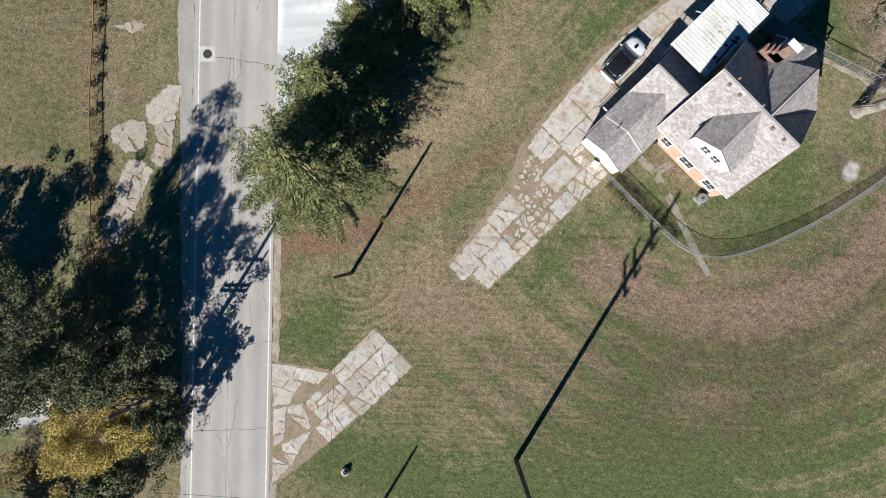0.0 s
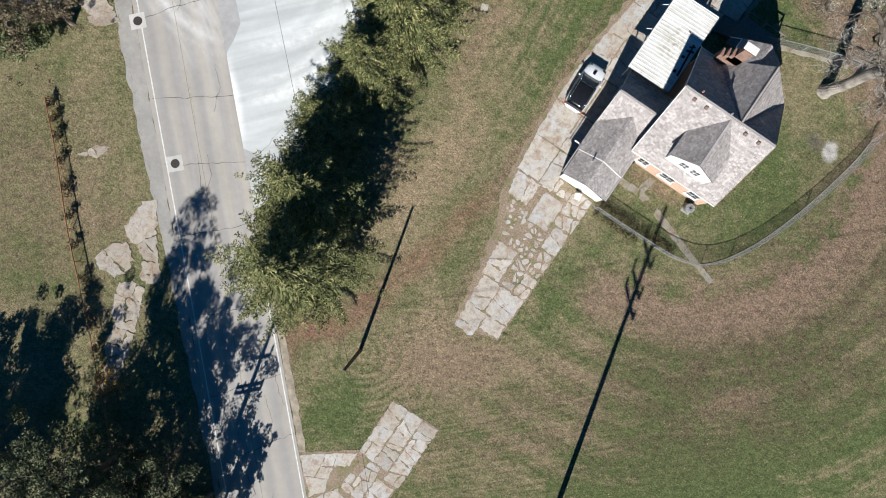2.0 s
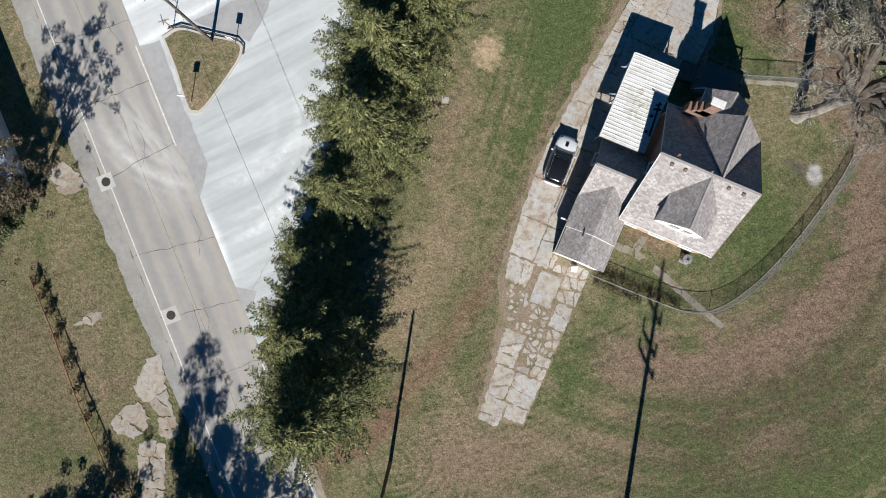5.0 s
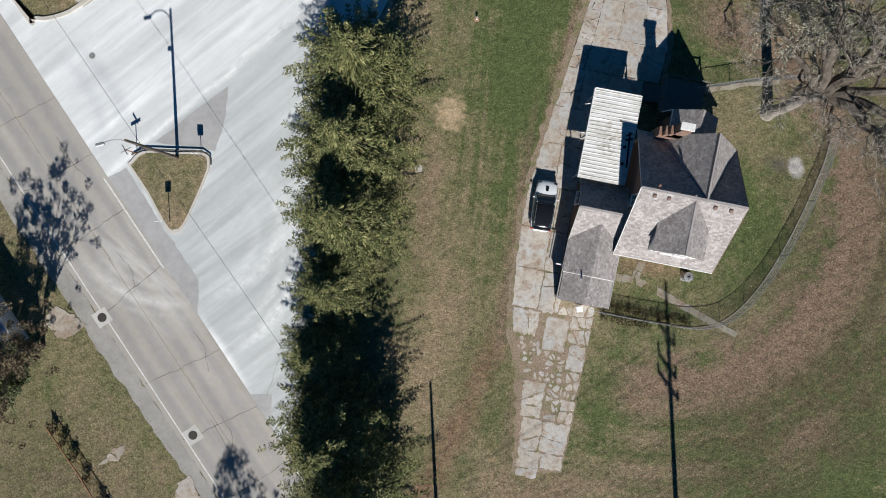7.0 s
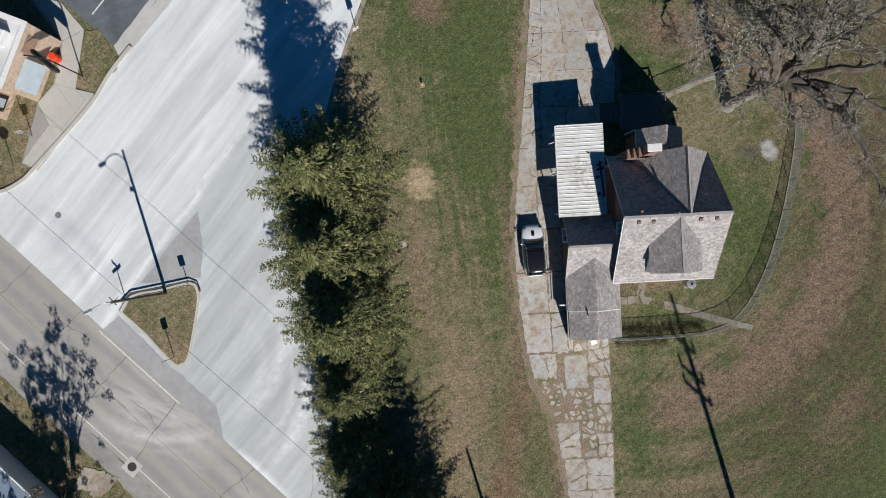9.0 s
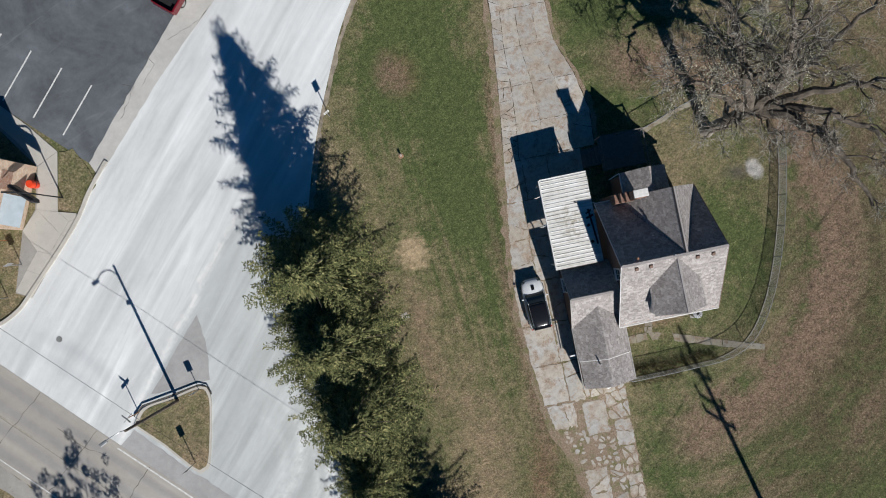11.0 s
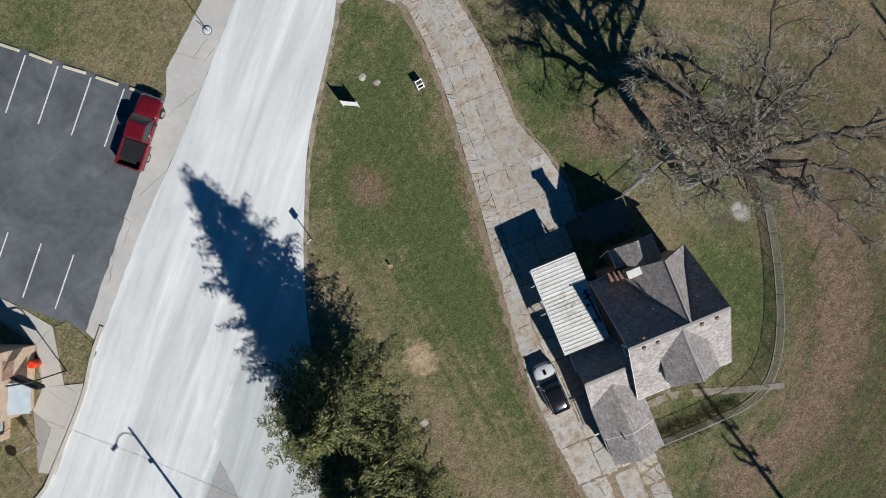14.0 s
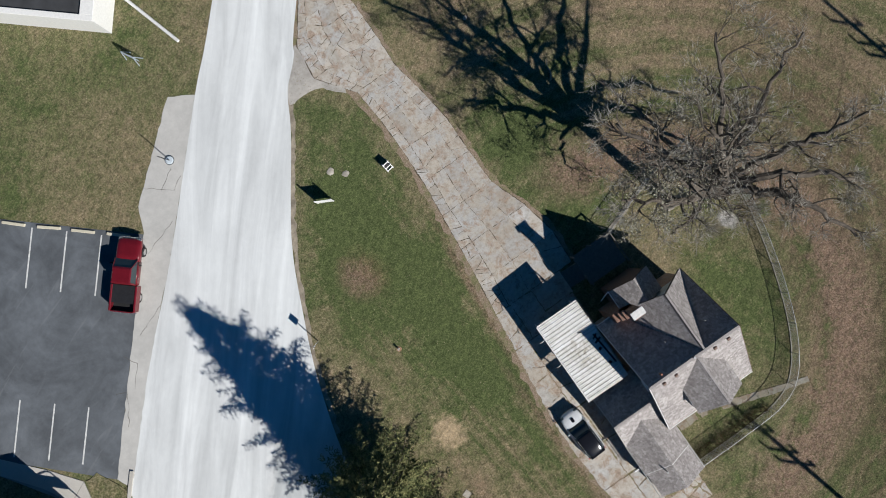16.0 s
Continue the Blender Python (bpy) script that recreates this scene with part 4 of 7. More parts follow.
def shingles(poly, name="shingles", seed=0, course=0.15, width=0.21):
    """Courses of tabs laid over a planar roof outline, joined to one mesh; lower edges stand proud."""
    r = random.Random(seed)
    P = [Vector(p) for p in poly]
    n = (P[1] - P[0]).cross(P[2] - P[0]).normalized()
    if n.z < 0:
        n = -n
    down = Vector((n.x, n.y, 0)).normalized()
    down = (down - n * down.dot(n)).normalized()
    side = n.cross(down).normalized()
    o = P[0]
    q = [((p - o).dot(side), (p - o).dot(down)) for p in P]
    d0, d1 = min(b for a, b in q), max(b for a, b in q)
    verts, faces = [], []

    def span(d):
        xs = []
        for (a, b), (c, e) in zip(q, q[1:] + q[:1]):
            if (b <= d < e) or (e <= d < b):
                xs.append(a + (c - a) * (d - b) / (e - b))
        return (min(xs), max(xs)) if len(xs) >= 2 else None

    d, row = d0, 0
    while d < d1 - 0.01:
        e = min(d + course, d1)
        s = span((d + e) / 2)
        if s:
            x = s[0] - r.uniform(0, width)
            while x < s[1]:
                w = width * r.uniform(0.6, 1.35)
                a, b = max(x, s[0]), min(x + w - 0.008, s[1])
                if b - a > 0.03:
                    lift = 0.014 + r.uniform(0, 0.004) if n.y < 0.25 else 0.0045
                    k = len(verts)
                    for (u, v, h) in ((a, d, 0.003), (b, d, 0.003), (b, e + 0.006, lift), (a, e + 0.006, lift), (b, e + 0.006, -0.01), (a, e + 0.006, -0.01)):
                        verts.append(tuple(o + side * u + down * v + n * h))
                    faces += [(k, k + 1, k + 2, k + 3), (k + 3, k + 2, k + 4, k + 5)]
                x += w
        d += course
        row += 1
    mesh = bpy.data.meshes.new(name)
    mesh.from_pydata(verts, [], faces)
    mesh.materials.append(SHINGLE)
    return mesh


def roof_plane(name, poly, seed, parent=HOUSE, thick=0.16):
    slab = part(name, solid(fresh(), poly, thick), UNDERLAY, parent, "shingled roof slope")
    ob = new("shingle_cover", shingles(poly, seed=seed))
    ob.parent = slab
    tagged(ob, kind="stuff")
    return slab


def trim_line(name, pts, r, parent, material=None, label=""):
    return part(name, tube(fresh(), pts, r, 6), material or TRIM, parent, label)


def wall_box(name, x0, x1, y0, y1, z0, z1, material, parent=HOUSE, label=""):
    return part(name, box(fresh(), x0, x1, y0, y1, z0, z1), material, parent, label)


def gable_wall(name, a, b, zb, ze, peak, thick, material, parent=HOUSE, label=""):
    """An upright wall from a to b with a peak half-way (or at peak = (x, y, z))."""
    a, b = Vector((*a, 0)), Vector((*b, 0))
    d = (b - a).normalized()
    n = Vector((-d.y, d.x, 0)) * thick / 2
    prof = [a + Vector((0, 0, zb)), b + Vector((0, 0, zb)), b + Vector((0, 0, ze)), Vector(peak), a + Vector((0, 0, ze))]
    bm = fresh()
    f = [bm.verts.new(p + n) for p in prof]
    g = [bm.verts.new(p - n) for p in prof]
    bm.faces.new(f)
    bm.faces.new(g[::-1])
    for i in range(5):
        j = (i + 1) % 5
        bm.faces.new((f[j], f[i], g[i], g[j]))
    bmesh.ops.recalc_face_normals(bm, faces=bm.faces)
    return part(name, bm, material, parent, label)


def window(x, y, z, w, h, face, parent=HOUSE, mullion=True):
    """A window standing proud of a wall; face is the outward heading in degrees (0 = +x, -90 = -y)."""
    m = pose(x, y, z, 0, 0, face + 90)
    root = part("window", box(fresh(), -w / 2 - 0.09, w / 2 + 0.09, -0.03, 0.02, -h / 2 - 0.09, h / 2 + 0.09, m, 0.01), TRIM, parent, "white framed sash window")
    part("pane", box(fresh(), -w / 2, -0.02, -0.045, -0.03, -h / 2, h / 2, m), GLASS, root)
    part("pane", box(fresh(), 0.02, w / 2, -0.045, -0.03, -h / 2, h / 2, m), GLASS, root)
    b = box(fresh(), -w / 2, w / 2, -0.055, -0.03, -0.02, 0.02, m)
    part("glazing_bar", b, TRIM, root)
    part("sill", box(fresh(), -w / 2 - 0.12, w / 2 + 0.12, -0.14, 0.0, -h / 2 - 0.15, -h / 2 - 0.09, m), TRIM, root)
    return root


def zmain(y):
    return RIDGE - abs(y - RYM) * PITCH


# main block
wx0, wx1, wy0, wy1 = RX0 + 0.3, RX1 - 0.28, RYS + 0.16, RYN - 0.35
wall_box("wall", wx0, wx1, wy0, wy0 + 0.25, 0, EAVE + 0.16, BRICK, label="sunlit tan-orange brick front wall")
wall_box("wall", wx0, wx1, wy1 - 0.25, wy1, 0, EAVE + 0.16, BRICK)
gable_wall("gable_wall", (wx0 + 0.12, wy0 + 0.25), (wx0 + 0.12, wy1 - 0.25), 0, EAVE + 0.3, (wx0 + 0.12, RYM, RIDGE - 0.2), 0.24, BROWN, label="brown sided gable wall")
gable_wall("gable_wall", (wx1 - 0.12, wy0 + 0.25), (wx1 - 0.12, wy1 - 0.25), 0, EAVE + 0.3, (wx1 - 0.12, RYM, RIDGE - 0.2), 0.24, BRICK)
# slopes: the south one whole, the north one in two pieces beside the gable
DX, DHALF, DY0, DZ = 8.62, 1.85, 18.55, 6.8   # front dormer: ridge x, half width, front, ridge height
DE = DZ - DHALF * PITCH
roof_plane("roof", [(RX0, RYS, EAVE), (RX1, RYS, EAVE), (RX1, RYM, RIDGE), (RX0, RYM, RIDGE)], 1)
top = (GAX, RYM + 0.05, RIDGE - 0.04)
roof_plane("roof", [(RX0, RYM, RIDGE), (GAX, RYM, RIDGE), (GX0, RYN, EAVE), (RX0, RYN, EAVE)], 2)
roof_plane("roof", [(GAX, RYM, RIDGE), (RX1, RYM, RIDGE), (GX1, RYN, EAVE)], 3)
roof_plane("gable_roof", [(GAX, RYM, RIDGE + 0.01), (GAX, GY1, RIDGE + 0.01), (GX0, GY1, EAVE), (GX0, RYN, EAVE)], 4)
roof_plane("gable_roof", [(GAX, RYM, RIDGE + 0.01), (GX1, RYN, EAVE), (GX1, GY1, EAVE), (GAX, GY1, RIDGE + 0.01)], 5)
gable_wall("gable_wall", (GX0 + 0.3, wy1 - 0.12), (GX1 - 0.3, wy1 - 0.12), EAVE, EAVE + 0.2, (GAX, wy1 - 0.12, RIDGE - 0.15), 0.22, WHITE)
# dormer
def back_y(z):
    return RYM - (RIDGE - z) / PITCH
roof_plane("dormer_roof", [(DX, DY0, DZ), (DX, back_y(DZ), DZ), (DX - DHALF, back_y(DE), DE), (DX - DHALF, DY0, DE)], 6, thick=0.1)
roof_plane("dormer_roof", [(DX, DY0, DZ), (DX + DHALF, DY0, DE), (DX + DHALF, back_y(DE), DE), (DX, back_y(DZ), DZ)], 7, thick=0.1)
gable_wall("dormer_wall", (DX - DHALF + 0.15, DY0 + 0.14), (DX + DHALF - 0.15, DY0 + 0.14), zmain(DY0) - 0.1, DE + 0.05, (DX, DY0 + 0.14, DZ - 0.12), 0.14, WHITE, label="white sided dormer front")
wall_box("dormer_cheek", DX - DHALF + 0.15, DX - DHALF + 0.25, DY0 + 0.21, back_y(DE) - 0.2, zmain(DY0), DE, WHITE)
wall_box("dormer_cheek", DX + DHALF - 0.25, DX + DHALF - 0.15, DY0 + 0.21, back_y(DE) - 0.2, zmain(DY0), DE, WHITE)
for dx in (-0.48, 0.48):
    window(DX + dx, DY0 + 0.06, 4.75, 0.6, 0.95, -90)
for x, w in ((6.1, 0.8), (8.3, 1.1), (10.7, 0.9)):
    window(x, wy0 - 0.01, 1.75, w, 1.15, -90)
window(wx0 - 0.01, 21.9, 4.6, 0.7, 0.9, 180)
# trim
for y in (RYS, RYN):
    trim_line("gutter", [(RX0, y - (0.04 if y < 20 else -0.04), EAVE - 0.03), (RX1 if y < 20 else GX0, y - (0.04 if y < 20 else -0.04), EAVE - 0.03)], 0.034, HOUSE, label="white gutter")
trim_line("bargeboard", [(RX0 - 0.02, RYS, EAVE - 0.03), (RX0 - 0.02, RYM, RIDGE - 0.03), (RX0 - 0.02, RYN, EAVE - 0.03)], 0.032, HOUSE, label="white rake board")
trim_line("bargeboard", [(RX1 + 0.02, RYS, EAVE - 0.03), (RX1 + 0.02, RYM, RIDGE - 0.03), (RX1 + 0.02, RYN, EAVE - 0.03)], 0.04, HOUSE, BROWN)
part("ridge_cap", box(fresh(), RX0, RX1, RYM - 0.1, RYM + 0.1, RIDGE - 0.03, RIDGE + 0.018, bevel=0.008), SHINGLE, HOUSE)
part("ridge_cap", box(fresh(), GAX - 0.07, GAX + 0.07, RYM + 0.12, GY1, RIDGE - 0.05, RIDGE + 0.014, bevel=0.006), SHINGLE, HOUSE)
part("ridge_cap", box(fresh(), DX - 0.07, DX + 0.07, DY0, back_y(DZ), DZ - 0.05, DZ + 0.012, bevel=0.006), SHINGLE, HOUSE)
# roof vents below the ridge
VENT = box(fresh(), -0.12, 0.12, -0.1, 0.16, 0.0, 0.13, bevel=0.02)
vent = part("roof_vent", VENT, BROWN, HOUSE, "small brown roof vent")
vent.matrix_basis = pose(5.75, RYM - 0.35, zmain(RYM - 0.35), math.degrees(math.atan(PITCH)))
for x in (6.75, 10.0, 11.1):
    o = vent.copy()
    scene.collection.objects.link(o)
    o.matrix_basis = pose(x, RYM - 0.35, zmain(RYM - 0.35), math.degrees(math.atan(PITCH)))
part("vent_pipe", tube(fresh(), [(8.35, RYM + 0.1, RIDGE - 0.2), (8.35, RYM + 0.1, RIDGE + 0.35)], 0.07, 10), GALV, HOUSE, "metal vent pipe")
part("vent_pipe", tube(fresh(), [(5.9, RYM + 0.35, RIDGE - 0.4), (5.9, RYM + 0.35, RIDGE + 0.1)], 0.08, 8), RED_BRICK, HOUSE)
for x, y in ((7.6, 24.2), (10.7, 23.9)):
    part("vent_pipe", tube(fresh(), [(x, y, zmain(y) - 0.1), (x, y, zmain(y) + 0.25)], 0.04, 8), GALV, HOUSE)
part("downpipe", tube(fresh(), [(RX0 + 0.1, RYN + 0.05, EAVE - 0.1), (4.3, RYN + 0.3, EAVE - 0.1)], 0.035, 8), TRIM, HOUSE)

# chimney with stepped shoulders
CH = part("chimney", box(fresh(), 5.85, 7.35, 26.85, 27.55, 0, 4.25), CHIMNEY_BRICK, HOUSE, "broad stepped tan brick chimney with pale cap")
for x0, x1, z in ((6.15, 7.35, 4.75), (6.4, 7.35, 5.3), (6.65, 7.35, 6.85)):
    part("step", box(fresh(), x0, x1, 26.88, 27.52, 4.2, z), CHIMNEY_BRICK, CH)
part("cap", box(fresh(), 6.5, 7.5, 26.95, 27.5, 6.85, 6.95, bevel=0.02), CAP, CH, "pale mortar cap")
for x, z in ((5.86, 4.25), (6.16, 4.75)):
    part("shoulder_cap", box(fresh(), x, x + 0.26, 26.85, 27.55, z, z + 0.07, bevel=0.02), CHIMNEY_BRICK, CH)

# west wing with the front gable
WX0, WX1, WYN, WYM, WZ, WE = 1.35, 5.25, 23.0, 20.72, 4.2, 2.45
WP = (WZ - WE) / (WYN - WYM)
WYS = WYM - (WZ - WE) / WP
FX, FZ, FY = 3.3, 3.55, 13.75
FTOP = WYM - (WZ - FZ) / WP
roof_plane("wing_roof", [(WX0, WYN, WE), (WX0, WYM, WZ), (wx0, WYM, WZ), (wx0, WYN, WE)], 8)
roof_plane("wing_roof", [(WX0, WYS, WE), (FX, FTOP, FZ), (WX1, WYS, WE), (wx0 + 0.05, WYM, WZ), (WX0, WYM, WZ)], 9)
SPLIT = 15.9
for k, (y0, y1, drop) in enumerate(((SPLIT, WYS, 0.0), (FY, SPLIT, 0.22))):
    ridge_end = FTOP if k == 0 else y1
    roof_plane("porch_roof" if k else "wing_roof", [(WX0 + drop * 0.4, y0, WE - drop * 0.7), (FX, y0, FZ - drop), (FX, ridge_end, FZ - drop), (WX0 + drop * 0.4, y1, WE - drop * 0.7)], 10 + k)
    roof_plane("porch_roof" if k else "wing_roof", [(WX1, y0, WE - drop * 0.7), (WX1, y1, WE - drop * 0.7), (FX, ridge_end, FZ - drop), (FX, y0, FZ - drop)], 12 + k)
trim_line("bargeboard", [(WX0 + 0.05, SPLIT - 0.02, WE - 0.02), (FX, SPLIT - 0.02, FZ - 0.02), (WX1 - 0.03, SPLIT - 0.02, WE - 0.02)], 0.032, HOUSE, label="white rake board")
wall_box("wall", WX0 + 0.25, WX0 + 0.45, SPLIT, WYN - 0.2, 0, WE + 0.1, BROWN, label="brown sided wing wall")
wall_box("porch_wall", WX0 + 0.3, WX0 + 0.45, FY + 0.2, SPLIT, 0, WE - 0.12, BROWN)
wall_box("porch_wall", WX1 - 0.45, WX1 - 0.3, FY + 0.2, SPLIT, 0, WE - 0.12, BROWN)
wall_box("wall", WX1 - 0.45, WX1 - 0.25, SPLIT, wy0, 0, WE + 0.1, BROWN)
wall_box("wall", WX0 + 0.45, wx0, WYN - 0.4, WYN - 0.2, 0, WE + 0.1, BROWN)
gable_wall("gable_wall", (WX0 + 0.2, FY + 0.12), (WX1 - 0.15, FY + 0.12), 0, WE - 0.1, (FX, FY + 0.12, FZ - 0.33), 0.16, WHITE, label="white front gable of the wing")
gable_wall("gable_wall", (WX0 + 0.35, WYN - 0.3), (WX0 + 0.35, WYS + 0.2), 0, WE + 0.05, (WX0 + 0.35, WYM, WZ - 0.2), 0.18, BROWN)
trim_line("gutter", [(WX0 - 0.04, FY, WE - 0.15), (WX0 - 0.04, WYS, WE - 0.06)], 0.045, HOUSE, GUTTER)
trim_line("gutter", [(WX1 + 0.04, FY, WE - 0.15), (WX1 + 0.04, RYS, WE - 0.06)], 0.045, HOUSE, GUTTER)
trim_line("bargeboard", [(WX0 - 0.02, WYS, WE - 0.03), (WX0 - 0.02, WYM, WZ - 0.03), (WX0 - 0.02, WYN, WE - 0.03)], 0.035, HOUSE, GUTTER)
part("ridge_cap", box(fresh(), WX0, wx0, WYM - 0.1, WYM + 0.1, WZ, WZ + 0.035, bevel=0.012), SHINGLE, HOUSE)
part("plumbing_vent", tube(fresh(), [(2.7, 15.6, 2.6), (2.7, 15.6, 3.6)], 0.05, 8), GALV, HOUSE)
window(WX0 + 0.24, 21.6, 1.6, 0.9, 1.0, 180)
part("porch_light", box(fresh(), WX0 - 0.55, WX0 + 0.25, 16.3, 16.42, 2.0, 2.08, bevel=0.02), TRIM, HOUSE, "white bracket on the wall")

# back entry with a small gabled roof, and the sunken landing beyond it
BX, BZ, BE = 8.35, 5.45, 3.95
roof_plane("entry_roof", [(BX, 27.0, BZ), (BX, 29.0, BZ), (6.7, 29.0, BE), (6.7, 27.0, BE)], 20)
roof_plane("entry_roof", [(BX, 27.0, BZ), (10.0, 27.0, BE), (10.0, 29.0, BE), (BX, 29.0, BZ)], 21)
gable_wall("gable_wall", (6.95, 28.75), (9.75, 28.75), 0, BE + 0.05, (BX, 28.75, BZ - 0.15), 0.16, BROWN)
wall_box("wall", 6.95, 7.1, 27.56, 28.67, 0, BE + 0.1, BROWN)
wall_box("wall", 9.6, 9.75, 26.9, 28.67, 0, BE + 0.1, BROWN)
trim_line("gutter", [(6.66, 27.5, BE - 0.05), (6.66, 29.0, BE - 0.05)], 0.045, HOUSE)
trim_line("downpipe", [(6.66, 29.0, BE - 0.1), (5.9, 28.7, BE - 0.25)], 0.04, HOUSE)

deck = thing("deck", "grey wooden back deck with railings and steps, in deep shade", "deck")
part("decking", box(fresh(), 6.4, 9.75, 29.6, 32.2, 0.75, 0.85), DECK, deck)
for x0, x1, y0, y1 in ((6.4, 6.48, 29.6, 32.2), (9.67, 9.75, 29.6, 32.2), (6.4, 9.75, 32.12, 32.2)):
    part("rail", box(fresh(), x0, x1, y0, y1, 1.68, 1.76), DECK, deck)
for x, y in ((6.44, 32.16), (9.71, 32.16), (6.44, 30.4), (9.71, 30.8), (8.0, 32.16)):
    part("post", box(fresh(), x - 0.05, x + 0.05, y - 0.05, y + 0.05, 0, 1.8), DECK, deck)
for k in range(5):
    part("step", box(fresh(), 5.1 + k * 0.26, 5.42 + k * 0.26, 30.2, 31.6, 0.0, 0.14 * (k + 1)), DECK, deck)

# ---- carport ----
carport = thing("carport", "open carport with a white ribbed metal roof, rust-stained", "carport")
cpm = Mat("rust-stained white roofing metal", 0.45)
st = cpm.noise(1.0, 6, 0.65, cpm.mapped((3.4, 0.13, 1)))
blot = cpm.noise(0.8, 5, 0.7)
cc = cpm.ramp(cpm.math("ADD", cpm.math("MULTIPLY", st, 0.6), cpm.math("MULTIPLY", blot, 0.4)), [(0.33, (0.30, 0.265, 0.20)), (0.43, (0.55, 0.535, 0.49)), (0.54, (0.72, 0.71, 0.69)), (0.66, (0.83, 0.83, 0.82))])
grime = cpm.math("MULTIPLY", cpm.blob(2.7, 26.2, 1.3, 1.9, 15, 0.6, 0.5, 0.9), cpm.ramp(cpm.noise(2.6, 6, 0.75), grey(0.46, 0.6, 0.0, 0.8)))
cc = cpm.mix(grime, cc, (0.27, 0.23, 0.15))
cpm.base(cc)
CARPORT_METAL = cpm.m
CX0, CX1, CY0, CY1, CZ = 1.02, 4.5, 22.95, 29.7, 3.02
y, bm = CY0, fresh()
prof = []
while y < CY1 - 0.05:
    prof += [(y, 0.0), (y + 0.2, 0.0), (y + 0.22, 0.03), (y + 0.25, 0.03), (y + 0.27, 0.0)]
    y += 0.29
prof = [p for p in prof if p[0] <= CY1] + [(CY1, 0.0)]
rows = []
for x, dz in ((CX0, 0.0), (CX1, 0.12)):
    rows.append(([bm.verts.new((x, yy, CZ + dz + h)) for yy, h in prof], [bm.verts.new((x, yy, CZ + dz + h - 0.02)) for yy, h in prof]))
for k in range(len(prof) - 1):
    (a, al), (b, bl) = rows
    bm.faces.new((a[k], b[k], b[k + 1], a[k + 1]))
    bm.faces.new((al[k + 1], bl[k + 1], bl[k], al[k]))
    bm.faces.new((a[k + 1], al[k + 1], al[k], a[k]))
    bm.faces.new((b[k], bl[k], bl[k + 1], b[k + 1]))
part("metal_roof", bm, CARPORT_METAL, carport, "white ribbed metal sheets with rust stains")
for x in (CX0 + 0.12, CX1 - 0.12):
    part("beam", box(fresh(), x - 0.05, x + 0.05, CY0 + 0.1, CY1 - 0.1, CZ - 0.17, CZ - 0.03), TRIM, carport)
trim_line("gutter", [(CX0 - 0.05, CY0, CZ - 0.02), (CX0 - 0.05, CY1, CZ - 0.02)], 0.06, carport)
trim_line("gutter", [(CX0, CY1 + 0.03, CZ - 0.01), (CX1, CY1 + 0.03, CZ + 0.1)], 0.04, carport)
for y in (23.3, 26.4, 29.4):
    for x in (CX0 + 0.12, CX1 - 0.12):
        part("post", tube(fresh(), [(x, y, 0), (x, y, CZ - 0.1)], 0.05, 8), TRIM, carport)
for y in (26.4, 28.6):
    part("bracket", tube(fresh(), [(CX0, y, CZ - 0.1), (CX0 - 0.35, y - 0.1, CZ - 0.3), (CX0 - 0.5, y - 0.1, CZ - 0.5)], 0.03, 6), TRIM, carport)

# boards and scraps lying on the carport roof against the house
ROT = simple("rotten dark wood", (0.03, 0.026, 0.022), 0.95, spread=0.4)


def roof_z(x):
    return CZ + 0.12 * (x - CX0) / (CX1 - CX0) + 0.03


def roof_board(x0, y0, x1, y1, wide, thick=0.04, name="board", label="rotten dark board lying on the carport roof", category="board"):
    a, b = Vector((x0, y0, roof_z(x0))), Vector((x1, y1, roof_z(x1)))
    d = b - a
    whole(name, box(fresh(), -wide / 2, wide / 2, 0, d.length, 0.0, thick, pose(a.x, a.y, a.z, math.degrees(math.asin(d.z / d.length)), 0, math.degrees(math.atan2(-d.x, d.y))), 0.008), ROT, label, category)


roof_board(4.33, 24.3, 4.1, 26.95, 0.13)
roof_board(3.85, 26.3, 4.4, 26.46, 0.15)
roof_board(3.88, 26.62, 4.3, 26.86, 0.1)
roof_board(3.8, 25.72, 4.02, 25.82, 0.2, 0.06, "scrap", "dark scrap of wood on the carport roof", "scrap")
roof_board(3.88, 24.5, 4.06, 24.58, 0.22, 0.06, "scrap", "dark scrap of wood on the carport roof", "scrap")
roof_board(3.2, 27.66, 3.42, 27.56, 0.07, 0.03, "scrap", "dark scrap of wood on the carport roof", "scrap")

# ---- trees ----
def leaf_material(name, a, b, c, rough=0.75, spec=0.2, clump=0.6, share=0.4):
    m = Mat(name, rough, local=True)
    rnd = m.nt.nodes.new("ShaderNodeNewGeometry").outputs["Random Per Island"]
    big = m.ramp(m.noise(clump, 3), grey(0.28, 0.72))
    f = m.math("ADD", m.math("MULTIPLY", rnd, 1 - share), m.math("MULTIPLY", big, share))
    m.base(m.ramp(f, [(0.15, a), (0.5, b), (0.85, c)]))
    m.b.inputs["Specular IOR Level"].default_value = spec
    return m.m


SPRUCE = leaf_material("spruce needles", (0.03, 0.044, 0.016), (0.122, 0.134, 0.052), (0.325, 0.305, 0.135), clump=1.7, share=0.62)
BARK = simple("grey-brown bark", (0.16, 0.13, 0.105), 0.95, spread=0.35, scale=3, bump=0.6)
PALE_BARK = simple("pale weathered bark", (0.30, 0.27, 0.235), 0.95, spread=0.5, scale=1.2, bump=0.6)
LIMB_BARK = simple("dark gnarled bark", (0.125, 0.105, 0.085), 0.95, spread=0.45, scale=2.5, bump=0.6)
TWIG = simple("grey twigs", (0.29, 0.275, 0.24), 0.95, spread=0.3, scale=2)


